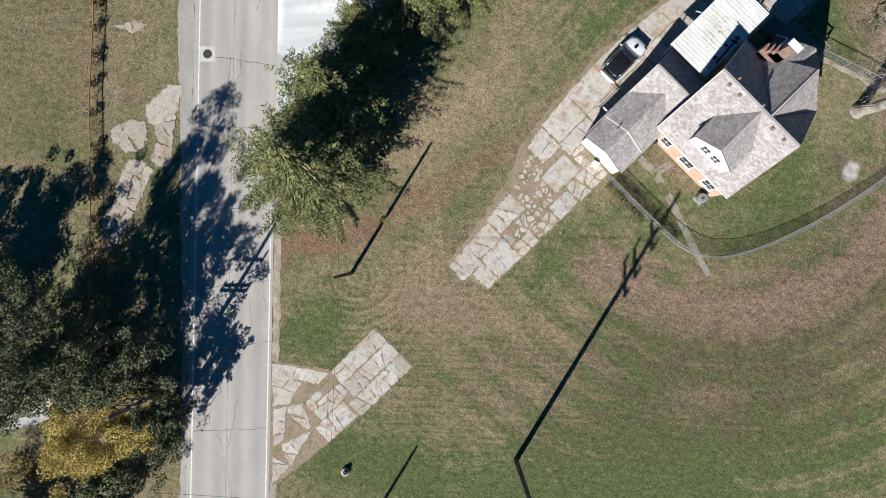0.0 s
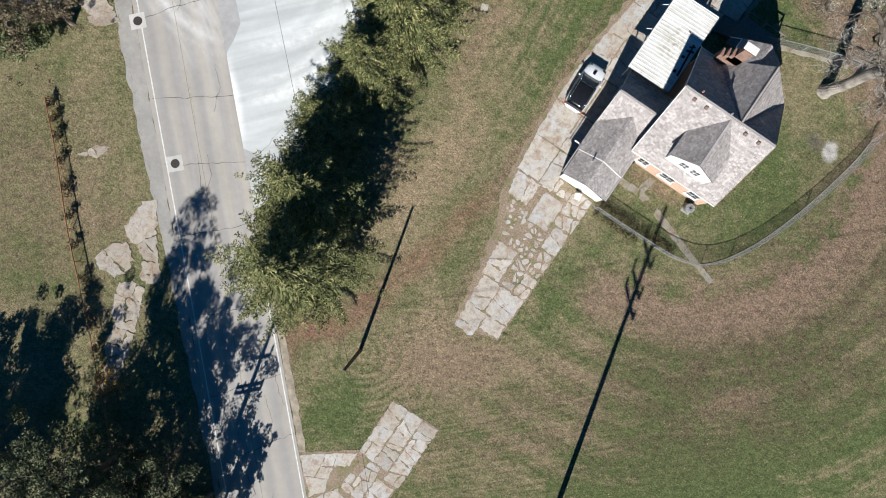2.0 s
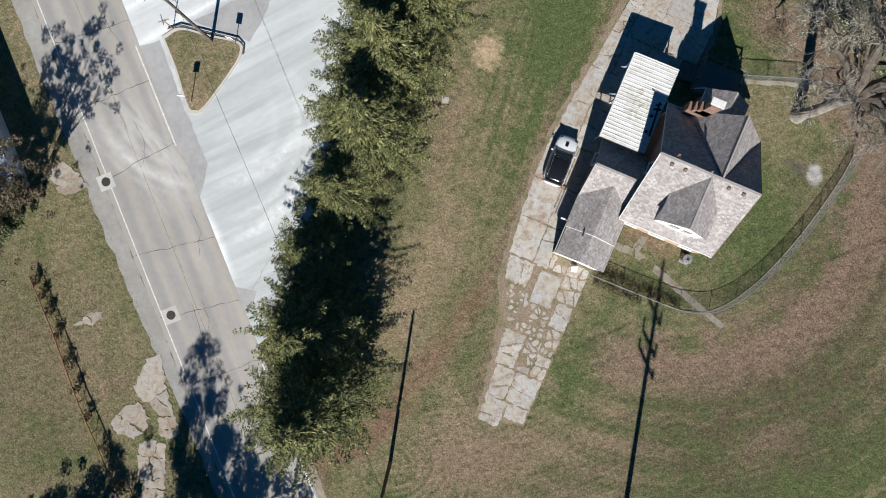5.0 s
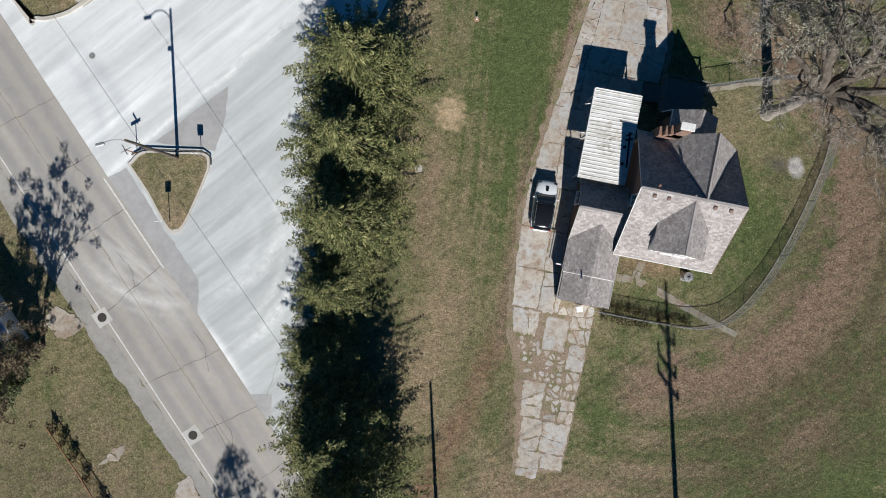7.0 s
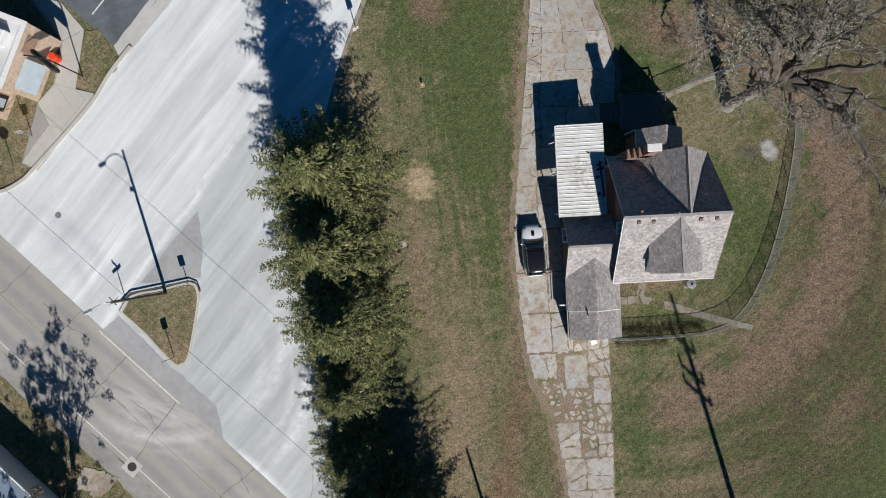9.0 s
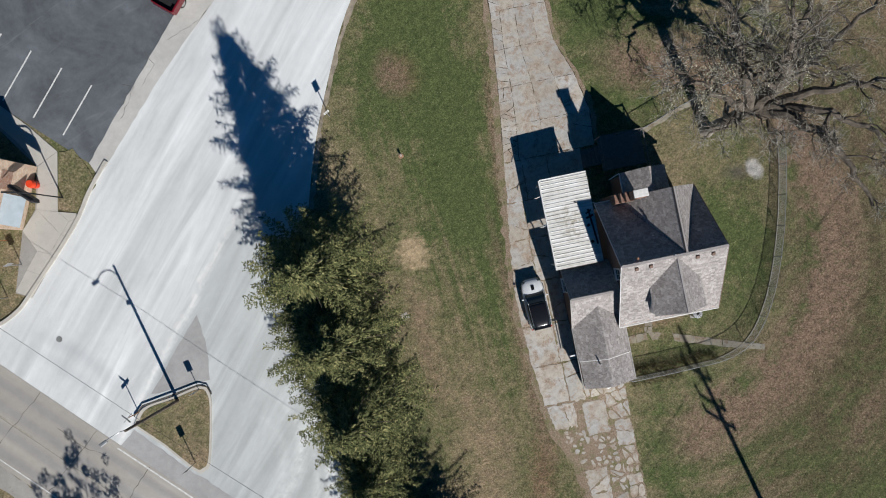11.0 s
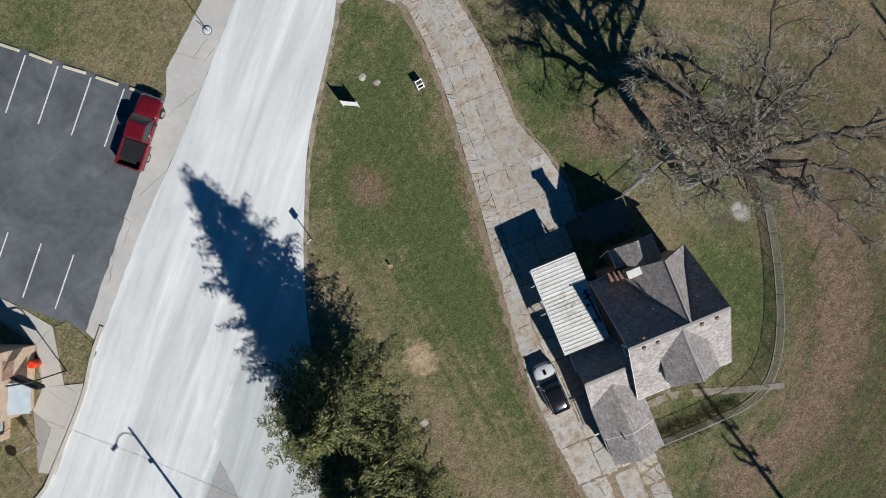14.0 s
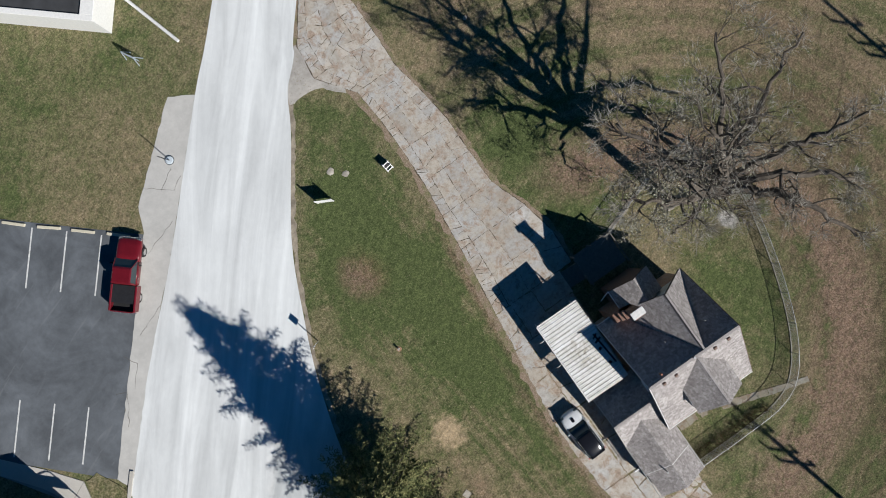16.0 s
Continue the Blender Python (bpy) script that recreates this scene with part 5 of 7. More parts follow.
def quads_mesh(name, centre, along, across, length, width, material):
    """Many small pointed leaves: centres, unit directions, sizes."""
    a, w = along * length[:, None], across * width[:, None] * 0.5
    v = np.stack([centre - a * 0.4, centre + w, centre + a * 0.6, centre - w], 1).reshape(-1, 3)
    n = len(centre)
    mesh = bpy.data.meshes.new(name)
    mesh.vertices.add(4 * n)
    mesh.vertices.foreach_set("co", v.astype(np.float32).ravel())
    mesh.loops.add(4 * n)
    mesh.loops.foreach_set("vertex_index", np.arange(4 * n, dtype=np.int32))
    mesh.polygons.add(n)
    mesh.polygons.foreach_set("loop_start", np.arange(0, 4 * n, 4, dtype=np.int32))
    mesh.polygons.foreach_set("loop_total", np.full(n, 4, dtype=np.int32))
    mesh.update(calc_edges=True)
    mesh.materials.append(material)
    return mesh


def unit(v):
    return v / (np.linalg.norm(v, axis=-1, keepdims=True) + 1e-9)


def crown_reach(t):
    """How far the boughs reach at a part t of the height: full to past the middle, then a quick taper."""
    return max(0.0, min(1 - t ** 3.2, 1.9 * (1 - t)))


def spruce_mesh(seed, height, radius):
    """Foliage of a spruce: arching boughs in whorls, each a feather of hanging branchlets set with needle tufts."""
    r = np.random.default_rng(seed)
    C, D, W, L, B = [], [], [], [], []
    up = np.array([0, 0, 1.0])
    z = 0.7
    while z < height - 0.3:
        t = z / height
        reach = radius * crown_reach(t)
        boughs = max(5, int(round(4.0 + reach * 0.85)))
        off = r.uniform(0, math.tau)
        for k in range(boughs):
            az = off + math.tau * k / boughs + r.normal(0, 0.16)
            ln = reach * r.choice([r.uniform(0.6, 0.88), r.uniform(0.88, 1.05), r.uniform(1.05, 1.2)], p=[0.42, 0.42, 0.16]) + 0.2
            d = np.array([math.cos(az), math.sin(az), 0.0])
            s = np.array([-d[1], d[0], 0.0])
            droop = r.uniform(-0.34, -0.08) * (1 - 0.7 * t)
            lift = r.uniform(0.1, 0.3)
            roll = r.normal(0, 0.3)
            zz = z + r.normal(0, 0.16)
            width = r.uniform(0.34, 0.7) * (0.55 + 0.45 * min(1.0, ln / 2.5))
            m = max(4, int(ln / 0.17))
            f = 0.22 + 0.78 * (np.arange(m) + r.uniform(0.2, 0.9, m)) / m
            for q in f:
                p = d * ln * q + np.array([0, 0, zz + ln * (droop * q + lift * q ** 2.4)])
                half = width * min(1.0, 0.45 + 1.6 * (1 - q)) * r.uniform(0.65, 1.2)
                for side in (-1, 1):
                    if r.random() < 0.1:
                        continue
                    bd = unit(s * side * 0.8 + d * r.uniform(0.35, 0.95) + up * (side * roll + r.uniform(-0.4, 0.06)))
                    n = max(4, int(half / 0.06))
                    g = (np.arange(n) + 0.6) / n
                    c = p + bd * (half * g)[:, None] - up * (0.22 * g ** 2 * half)[:, None] + r.normal(0, 0.035, (n, 3))
                    a = unit(bd + r.normal(0, 0.6, (n, 3)))
                    C.append(c)
                    D.append(a)
                    W.append(unit(np.cross(a, up + r.normal(0, 0.35, (n, 3)))))
                    L.append(r.uniform(0.13, 0.25, n))
                    B.append(r.uniform(0.05, 0.095, n))
        z += (0.52 + 0.2 * (1 - t)) * r.uniform(0.85, 1.15)
    # dense inner boughs that keep the light out
    n = int(400 * height)
    t = r.uniform(0.04, 0.93, n)
    rad = radius * np.clip(np.minimum(1 - t ** 3.2, 1.9 * (1 - t)), 0, 1) * 0.66 * np.sqrt(r.uniform(0.02, 1.0, n))
    az = r.uniform(0, math.tau, n)
    a = unit(np.stack([np.cos(az), np.sin(az), r.normal(-0.1, 0.25, n)], 1))
    C.append(np.stack([rad * np.cos(az), rad * np.sin(az), t * height], 1)), D.append(a), W.append(unit(np.cross(a, r.normal(0, 1, (n, 3)))))
    L.append(r.uniform(0.3, 0.55, n)), B.append(r.uniform(0.1, 0.2, n))
    n = 90
    c = np.stack([r.normal(0, 0.09, n), r.normal(0, 0.09, n), np.linspace(height - 1.3, height, n)], 1)
    a = unit(np.stack([r.normal(0, 0.7, n), r.normal(0, 0.7, n), np.ones(n)], 1))
    C.append(c), D.append(a), W.append(unit(np.cross(a, r.normal(0, 1, (n, 3))))), L.append(np.full(n, 0.24)), B.append(np.full(n, 0.07))
    return quads_mesh("spruce_needles", np.concatenate(C), np.concatenate(D), np.concatenate(W), np.concatenate(L), np.concatenate(B), SPRUCE)


def spruce_wood(seed, height, radius):
    r = random.Random(seed)
    bm = fresh()
    tube(bm, [(0, 0, 0), (0.04, 0, height * 0.3), (0, 0.05, height * 0.65), (0, 0, height - 0.2)], [0.26, 0.2, 0.11, 0.02], 9)
    z = 0.9
    while z < height - 1:
        reach = radius * crown_reach(z / height)
        for k in range(4):
            a = r.uniform(0, math.tau)
            ln = reach * r.uniform(0.6, 0.95)
            tube(bm, [(0, 0, z), (math.cos(a) * ln * 0.5, math.sin(a) * ln * 0.5, z - ln * 0.08), (math.cos(a) * ln, math.sin(a) * ln, z - ln * 0.05)], [0.04, 0.03, 0.008], 4, False)
        z += 0.55
    return put("spruce_wood", bm, BARK)


spruce_kinds = [(spruce_mesh(5 + k, h, rad), spruce_wood(5 + k, h, rad)) for k, (h, rad) in enumerate(((15.6, 5.2), (14.0, 4.2), (15.0, 4.7), (15.8, 4.75)))]
for x, y, kind, turn, sc in ((-10.7, -2.7, 0, 10, 1.0), (-13.1, 2.0, 1, 100, 1.0), (-14.9, 6.8, 1, 215, 0.76), (-15.0, 11.6, 1, 300, 0.8), (-14.8, 16.5, 2, 45, 0.96), (-15.5, 21.4, 2, 160, 0.98), (-15.6, 26.4, 3, 250, 1.0)):
    t = thing("spruce", "tall dense green spruce in a row beside the street", "conifer tree", "row of spruces", m=pose(x, y, 0, 0, 0, turn) @ Matrix.Scale(sc, 4))
    for nm, me in (("trunk", spruce_kinds[kind][1]), ("crown", spruce_kinds[kind][0])):
        o = new(nm, me)
        o.parent = t


def limb(bm, r, start, direction, length, radius, depth, tips, up=0.25, spread=0.75, wander=0.22, kids=(3, 5)):
    """A limb that wanders, tapers and forks; ends are gathered in tips."""
    n = 5 if depth > 1 else 3
    pts, rad, p, d = [Vector(start)], [radius], Vector(start), Vector(direction).normalized()
    for i in range(n):
        d = (d + Vector((r.gauss(0, wander), r.gauss(0, wander), r.gauss(0, wander * 0.6) + up * 0.12))).normalized()
        p = p + d * length / n
        pts.append(p.copy())
        rad.append(radius * (1 - 0.5 * (i + 1) / n))
    tube(bm, pts, rad, 7 if radius > 0.09 else (5 if radius > 0.03 else 3), False)
    if depth == 0:
        tips.append((pts[-1], d, length))
        return
    for k in range(r.randint(*kids)):
        i = r.randint(2 if k else n, n)
        a = r.uniform(0, math.tau)
        side = d.orthogonal().normalized()
        side.rotate(Matrix.Rotation(a, 3, d))
        nd = (pts[i] - pts[i - 1]).normalized() + side * r.uniform(0.35, 1.0) * spread + Vector((0, 0, up * 0.3))
        limb(bm, r, pts[i], nd, length * r.uniform(0.52, 0.78), max(0.007, rad[i] * r.uniform(0.5, 0.85)), depth - 1, tips, up, spread, wander, kids)


def twig_cloud(name, tips, seed, per, reach, material, size=(0.25, 0.7), width=(0.014, 0.028)):
    r = np.random.default_rng(seed)
    C, D = [], []
    for p, d, ln in tips:
        n = per
        dd = unit(np.array(d) + r.normal(0, 0.75, (n, 3)))
        C.append(np.array(p) - np.array(d) * r.uniform(0, 1, (n, 1)) * ln * 0.8 + dd * r.uniform(0.02, reach, (n, 1)))
        D.append(dd)
    C, D = np.concatenate(C), np.concatenate(D)
    n = len(C)
    W = unit(np.cross(D, r.normal(0, 1, (n, 3))))
    return quads_mesh(name, C, D, W, r.uniform(*size, n), r.uniform(*width, n), material)


def bare_tree(x, y, seed, boughs, label, hub, trunk_r):
    """A tall clean trunk to the hub, then long wandering main limbs given by their ways, forked and set with twigs."""
    r = random.Random(seed)
    t = thing("bare_tree", label, "tree", m=pose(x, y, 0))
    lean = Vector(hub)
    bm = fresh()
    tube(bm, [(0, 0, -0.05), (0.02, 0, 0.5), lean * 0.35 + Vector((0.08, 0.02, 0)), lean * 0.7 + Vector((-0.06, 0.05, 0)), lean], [trunk_r * 1.5, trunk_r * 1.1, trunk_r, trunk_r * 0.93, trunk_r * 0.95], 14)
    trunk = part("trunk", bm, PALE_BARK, t, "tall pale barkless-looking trunk")
    part("broken_stub", tube(fresh(), [lean * 0.45, lean * 0.5 + Vector((-0.25, 0.5, 0.25)), lean * 0.55 + Vector((-0.3, 1.0, 0.7)), lean * 0.58 + Vector((-0.28, 1.15, 1.0))], [0.22, 0.19, 0.15, 0.07], 9), PALE_BARK, trunk, "pale broken stub of a limb")
    every = []
    for way, r0, side_len, count in boughs:
        bm, tips = fresh(), []
        pts = smooth_line([lean - Vector((0, 0, 0.4))] + [Vector(p) - Vector((x, y, 0)) for p in way], 5)
        for i in range(1, len(pts) - 1):
            pts[i] = pts[i] + Vector((r.gauss(0, 0.12), r.gauss(0, 0.12), r.gauss(0, 0.1)))
        rad = [r0 * 1.4 * (1 - 0.78 * (i / (len(pts) - 1)) ** 0.8) for i in range(len(pts))]
        tube(bm, pts, rad, 8, False)
        for k in range(int(count * 1.2)):
            f = 0.22 + 0.76 * (k + r.random()) / count
            i = min(len(pts) - 2, int(f * (len(pts) - 1)))
            d = (pts[i + 1] - pts[i]).normalized()
            side = d.orthogonal().normalized()
            side.rotate(Matrix.Rotation(r.uniform(0, math.tau), 3, d))
            limb(bm, r, pts[i], d * 0.55 + side * 0.8 + Vector((0, 0, 0.25)), side_len * (1.15 - 0.6 * f) * r.uniform(0.6, 1.2), max(0.04, rad[i] * r.uniform(0.4, 0.62)), 2, tips, 0.2, 0.9, 0.3, (3, 5))
        part("limb", bm, LIMB_BARK, t, "gnarled grey-brown limb with bare branches")
        every += tips
    o = new("twig_crown", twig_cloud("twig_crown", every, seed, 8, 0.6, TWIG, (0.3, 0.8), (0.018, 0.034)))
    o.parent = t
    near = [q for q in every if (q[0] - lean).length < 7.0 and q[0].x < 2.5 and q[0].y > 0.3 and r.random() < 0.9]
    o = new("leaf_remnant", twig_cloud("leaf_remnant", near, seed + 1, 22, 0.55, OLIVE, (0.09, 0.19), (0.05, 0.1)))
    o.parent = t
    return tagged(o, "sparse olive-grey leaves still on the twigs")


OLIVE = leaf_material("dry olive leaves", (0.16, 0.155, 0.11), (0.29, 0.28, 0.205), (0.43, 0.415, 0.33))
bare_tree(15.2, 31.2, 31, [
    ([(18.1, 29.4, 8.3), (20.3, 26.6, 8.2), (21.8, 23.2, 7.6)], 0.32, 2.2, 7),
    ([(18.9, 30.0, 8.8), (21.8, 28.2, 9.0), (23.6, 26.4, 8.6)], 0.25, 2.0, 6),
    ([(18.4, 31.3, 9.2), (21.3, 31.0, 11.2), (23.6, 30.7, 13.2)], 0.28, 2.3, 6),
    ([(17.9, 33.0, 9.4), (20.8, 34.8, 10.6), (24.2, 36.6, 11.6)], 0.24, 2.3, 6),
    ([(16.6, 33.6, 10.2), (17.8, 36.6, 12.2), (18.8, 39.6, 13.6)], 0.24, 2.8, 8),
    ([(14.8, 34.2, 9.0), (13.8, 37.8, 10.0), (12.6, 41.4, 10.9)], 0.22, 2.6, 8),
    ([(14.0, 33.0, 10.2), (12.6, 35.6, 12.8), (10.8, 38.6, 14.4)], 0.30, 3.2, 11),
    ([(13.2, 31.9, 8.6), (11.4, 33.2, 9.4), (9.8, 34.4, 9.6)], 0.24, 2.6, 11),
    ([(15.9, 32.2, 10.6), (15.2, 33.6, 13.6), (14.6, 35.4, 15.4)], 0.32, 3.4, 12),
    ([(13.9, 30.6, 7.4), (12.8, 30.3, 6.6), (12.2, 30.2, 5.6)], 0.12, 1.3, 4),
    ([(16.1, 29.6, 7.6), (16.4, 28.2, 7.0)], 0.12, 1.5, 5)],
          "large bare spreading tree with a tall pale trunk by the fence", (0.3, 0.1, 7.3), 0.42)


def leafy_tree(name, x, y, height, radius, seed, material, label, count=16000, leaf=(0.14, 0.28), low=0.25, group="roadside trees", lean=(0, 0)):
    """Trunk, limbs and an uneven crown of leaf clumps with gaps."""
    r, q = random.Random(seed), np.random.default_rng(seed)
    t = thing(name, label, "tree" if height > 3 else "shrub", group, m=pose(x, y, 0))
    bm, tips = fresh(), []
    th = height * low
    tube(bm, [(0, 0, -0.05), (lean[0] * 0.3, lean[1] * 0.3, th)], [0.02 * height + 0.03, 0.014 * height + 0.02], 9)
    n = 6 if height > 4 else 5
    for k in range(n):
        a = k * math.tau / n + r.uniform(-0.3, 0.3)
        limb(bm, r, (lean[0] * 0.3, lean[1] * 0.3, th * r.uniform(0.75, 1.0)), (math.cos(a) * radius * 0.5 + lean[0], math.sin(a) * radius * 0.5 + lean[1], (height - th) * r.uniform(0.35, 0.7)), math.hypot(radius * 0.62, (height - th) * 0.5), 0.008 * height + 0.01, 2, tips, 0.2, 0.7)
    part("trunk", bm, BARK, t, "forked trunk and limbs")
    hubs = np.array([list(p) for p, d, ln in tips])
    extra = []
    for k in range(int(50 + radius * 18)):
        u = unit(q.normal(0, 1, 3))
        f = q.uniform(0.45, 1.0) ** 0.5
        extra.append([u[0] * radius * f + lean[0], u[1] * radius * f + lean[1], th + (height - th) * (0.5 + 0.48 * u[2] * f)])
    hubs = np.concatenate([hubs, np.array(extra)])
    size = q.uniform(0.3, 0.85, len(hubs)) * min(1.0, radius / 3.0)
    pick = q.choice(len(hubs), count, p=size ** 2 / (size ** 2).sum())
    c = hubs[pick] + unit(q.normal(0, 1, (count, 3))) * (size[pick] * q.uniform(0.15, 1.0, count) ** 0.5)[:, None]
    c[:, 2] = np.maximum(c[:, 2], 0.15)
    a = unit(q.normal(0, 1, (count, 3)) + np.array([0, 0, -0.2]))
    w = unit(np.cross(a, np.array([0, 0, 1.0]) + q.normal(0, 0.8, (count, 3))))
    l = q.uniform(*leaf, count)
    o = new("crown", quads_mesh("leaf_crown", c, a, w, l, l * q.uniform(0.5, 0.8, count), material))
    o.parent = t
    return t


DARKLEAF = leaf_material("dark green leaves", (0.045, 0.055, 0.028), (0.095, 0.11, 0.055), (0.165, 0.17, 0.095))
GREENLEAF = leaf_material("fresh green leaves", (0.05, 0.065, 0.03), (0.115, 0.135, 0.062), (0.22, 0.23, 0.12))
YELLOWLEAF = leaf_material("yellow autumn leaves", (0.23, 0.17, 0.045), (0.41, 0.315, 0.085), (0.58, 0.47, 0.18))
RUSTLEAF = leaf_material("rust autumn leaves", (0.13, 0.085, 0.03), (0.28, 0.17, 0.05), (0.42, 0.30, 0.10))
DRYLEAF = leaf_material("withered brown leaves", (0.06, 0.048, 0.03), (0.13, 0.102, 0.062), (0.24, 0.19, 0.12))
leafy_tree("roadside_tree", -14.8, -23.9, 13.6, 2.4, 51, DARKLEAF, "tall dark green roadside tree, half shaded", 22000, (0.11, 0.22), 0.42)
leafy_tree("roadside_tree", -10.3, -23.2, 9.0, 1.9, 52, DARKLEAF, "tall dark green roadside tree, half shaded", 15000, (0.11, 0.22))
leafy_tree("roadside_tree", -5.8, -23.3, 5.4, 1.3, 62, DARKLEAF, "small dark green roadside tree", 11000, (0.11, 0.22))
leafy_tree("roadside_tree", -23.1, -33.1, 9.6, 5.0, 53, DARKLEAF, "broad dark green tree out of view behind the wire fence", 48000, (0.12, 0.24), 0.2)
leafy_tree("roadside_tree", -14.8, -28.0, 6.5, 2.8, 54, GREENLEAF, "rounded grey-green tree thinning in autumn", 17000, (0.12, 0.24))
leafy_tree("roadside_tree", -8.9, -28.0, 5.2, 3.5, 55, YELLOWLEAF, "small tree in bright yellow autumn leaf", 40000, (0.09, 0.17))
leafy_tree("roadside_tree", -4.9, -31.1, 3.6, 2.0, 56, GREENLEAF, "young green tree with yellowing tips", 9000, (0.14, 0.28))
leafy_tree("roadside_tree", -7.2, -38.5, 4.0, 2.4, 57, RUSTLEAF, "small tree turning rusty orange", 9000, (0.14, 0.28))
leafy_tree("roadside_tree", -12.3, -22.6, 7.4, 1.9, 64, DARKLEAF, "tall dark green roadside tree, half shaded", 15000, (0.11, 0.22))
# unseen tree, added to fill out the tree shadow on the field
leafy_tree("roadside_tree", -21.4, -32.8, 8.5, 3.6, 66, DARKLEAF, "broad dark green tree out of view behind the wire fence", 26000, (0.12, 0.24), 0.2)
leafy_tree("shrub", -5.3, -27.7, 2.8, 2.0, 58, DARKLEAF, "dark roadside shrub under the trees", 6000, (0.1, 0.2), 0.1, "roadside shrubs")
leafy_tree("shrub", -7.5, -24.1, 2.2, 1.5, 59, DARKLEAF, "dark roadside shrub under the trees", 4000, (0.1, 0.2), 0.1, "roadside shrubs")
leafy_tree("shrub", -18.8, -19.3, 1.6, 0.9, 60, RUSTLEAF, "rusty tangled brush by the wire fence", 900, (0.08, 0.18), 0.1, "roadside shrubs")
leafy_tree("shrub", -11.0, -36.0, 2.0, 1.6, 63, RUSTLEAF, "rusty tangled brush beside the yellow tree", 1500, (0.08, 0.18), 0.1, "roadside shrubs")
leafy_tree("roadside_tree", -38.9, -0.4, 4.2, 2.2, 61, GREENLEAF, "bushy green shrub-like tree beside the neighbour's house", 30000, (0.1, 0.2), 0.12)
leafy_tree("roadside_tree", -37.2, 2.2, 9.4, 1.6, 65, DRYLEAF, "tall thin tree with sparse brown leaves by the road", 15000, (0.09, 0.18), 0.12)

# ---- things ----
BLACK = simple("black rubber", (0.02, 0.02, 0.021), 0.7, spread=0.2)
CHROME = simple("bright metal", (0.62, 0.62, 0.62), 0.25, 0.9, 0.05)
POLEWOOD = simple("weathered pole timber", (0.14, 0.115, 0.095), 0.95, spread=0.3, scale=2, bump=0.4)
RUST = simple("rusted steel", (0.36, 0.17, 0.085), 0.9, 0.1, 0.35, 5)
WIRE = simple("dark cable", (0.03, 0.03, 0.03), 0.7)
SIGNGREY = simple("bare aluminium sign back", (0.40, 0.41, 0.42), 0.5, 0.5, 0.1)
SIGNRED = simple("red sign face", (0.42, 0.03, 0.025), 0.5, spread=0.08)
SIGNWHITE = simple("white sign face", (0.80, 0.80, 0.78), 0.5, spread=0.04)
IRON = simple("cast iron", (0.07, 0.062, 0.058), 0.7, 0.3, 0.3, 12, bump=0.5, fine=60)
AWNINGBASE = simple("pale blue-white painted concrete", (0.52, 0.58, 0.62), 0.7, spread=0.12)
STONE = simple("pale stone", (0.42, 0.385, 0.33), 0.95, spread=0.3, scale=3, bump=0.5)


def car_paint(name, colour, rough=0.25):
    m = Mat(name, rough, local=True)
    m.base(m.mix(1.0, colour, m.ramp(m.noise(3, 3), grey(0.3, 0.7, 0.9, 1.05)), "MULTIPLY"))
    m.b.inputs["Coat Weight"].default_value = 0.6
    m.b.inputs["Coat Roughness"].default_value = 0.08
    return m.m


CARWHITE, CARRED, CARBLACK = car_paint("white car paint", (0.72, 0.74, 0.75)), car_paint("red car paint", (0.135, 0.008, 0.014)), car_paint("gloss black roof", (0.012, 0.012, 0.014), 0.15)


def shell(sections, segments=10, power=3.2):
    """A closed body lofted through sections: y, half width, bottom, top, squareness of the top edge."""
    bm, rings = fresh(), []
    for y, hw, z0, z1 in sections:
        ring, zc, hz = [], (z0 + z1) / 2, (z1 - z0) / 2
        for k in range(4 * segments):
            a = math.tau * k / (4 * segments)
            ca, sa = math.cos(a), math.sin(a)
            ring.append(bm.verts.new((hw * math.copysign(abs(ca) ** (2 / power), ca), y, zc + hz * math.copysign(abs(sa) ** (2 / power), sa))))
        rings.append(ring)
    n = len(rings[0])
    for a, b in zip(rings, rings[1:]):
        for k in range(n):
            bm.faces.new((a[k], b[k], b[(k + 1) % n], a[(k + 1) % n]))
    bm.faces.new(rings[0])
    bm.faces.new(rings[-1][::-1])
    bmesh.ops.recalc_face_normals(bm, faces=bm.faces)
    for f in bm.faces:
        f.smooth = True
    return bm


def frustum(x0, x1, y0, y1, z0, tx0, tx1, ty0, ty1, z1, bevel=0.03):
    bm = fresh()
    lo = [bm.verts.new(p) for p in ((x0, y0, z0), (x1, y0, z0), (x1, y1, z0), (x0, y1, z0))]
    hi = [bm.verts.new(p) for p in ((tx0, ty0, z1), (tx1, ty0, z1), (tx1, ty1, z1), (tx0, ty1, z1))]
    bm.faces.new(hi)
    bm.faces.new(lo[::-1])
    for i in range(4):
        j = (i + 1) % 4
        bm.faces.new((lo[i], lo[j], hi[j], hi[i]))
    if bevel:
        bmesh.ops.bevel(bm, geom=list(bm.edges), offset=bevel, segments=2, affect="EDGES")
    return bm


def wheel(parent, x, y, r=0.34, w=0.22):
    m = pose(x, y, r, 0, 90, 0)
    tyre = part("wheel", tube(fresh(), [m @ Vector((0, 0, -w / 2)), m @ Vector((0, 0, -w / 2 + 0.03)), m @ Vector((0, 0, w / 2 - 0.03)), m @ Vector((0, 0, w / 2))], [r - 0.03, r, r, r - 0.03], 20), BLACK, parent, "black tyre")
    part("rim", tube(fresh(), [m @ Vector((0, 0, -w / 2 - 0.01)), m @ Vector((0, 0, w / 2 + 0.01))], r * 0.62, 14), CHROME, tyre, "bright wheel rim")


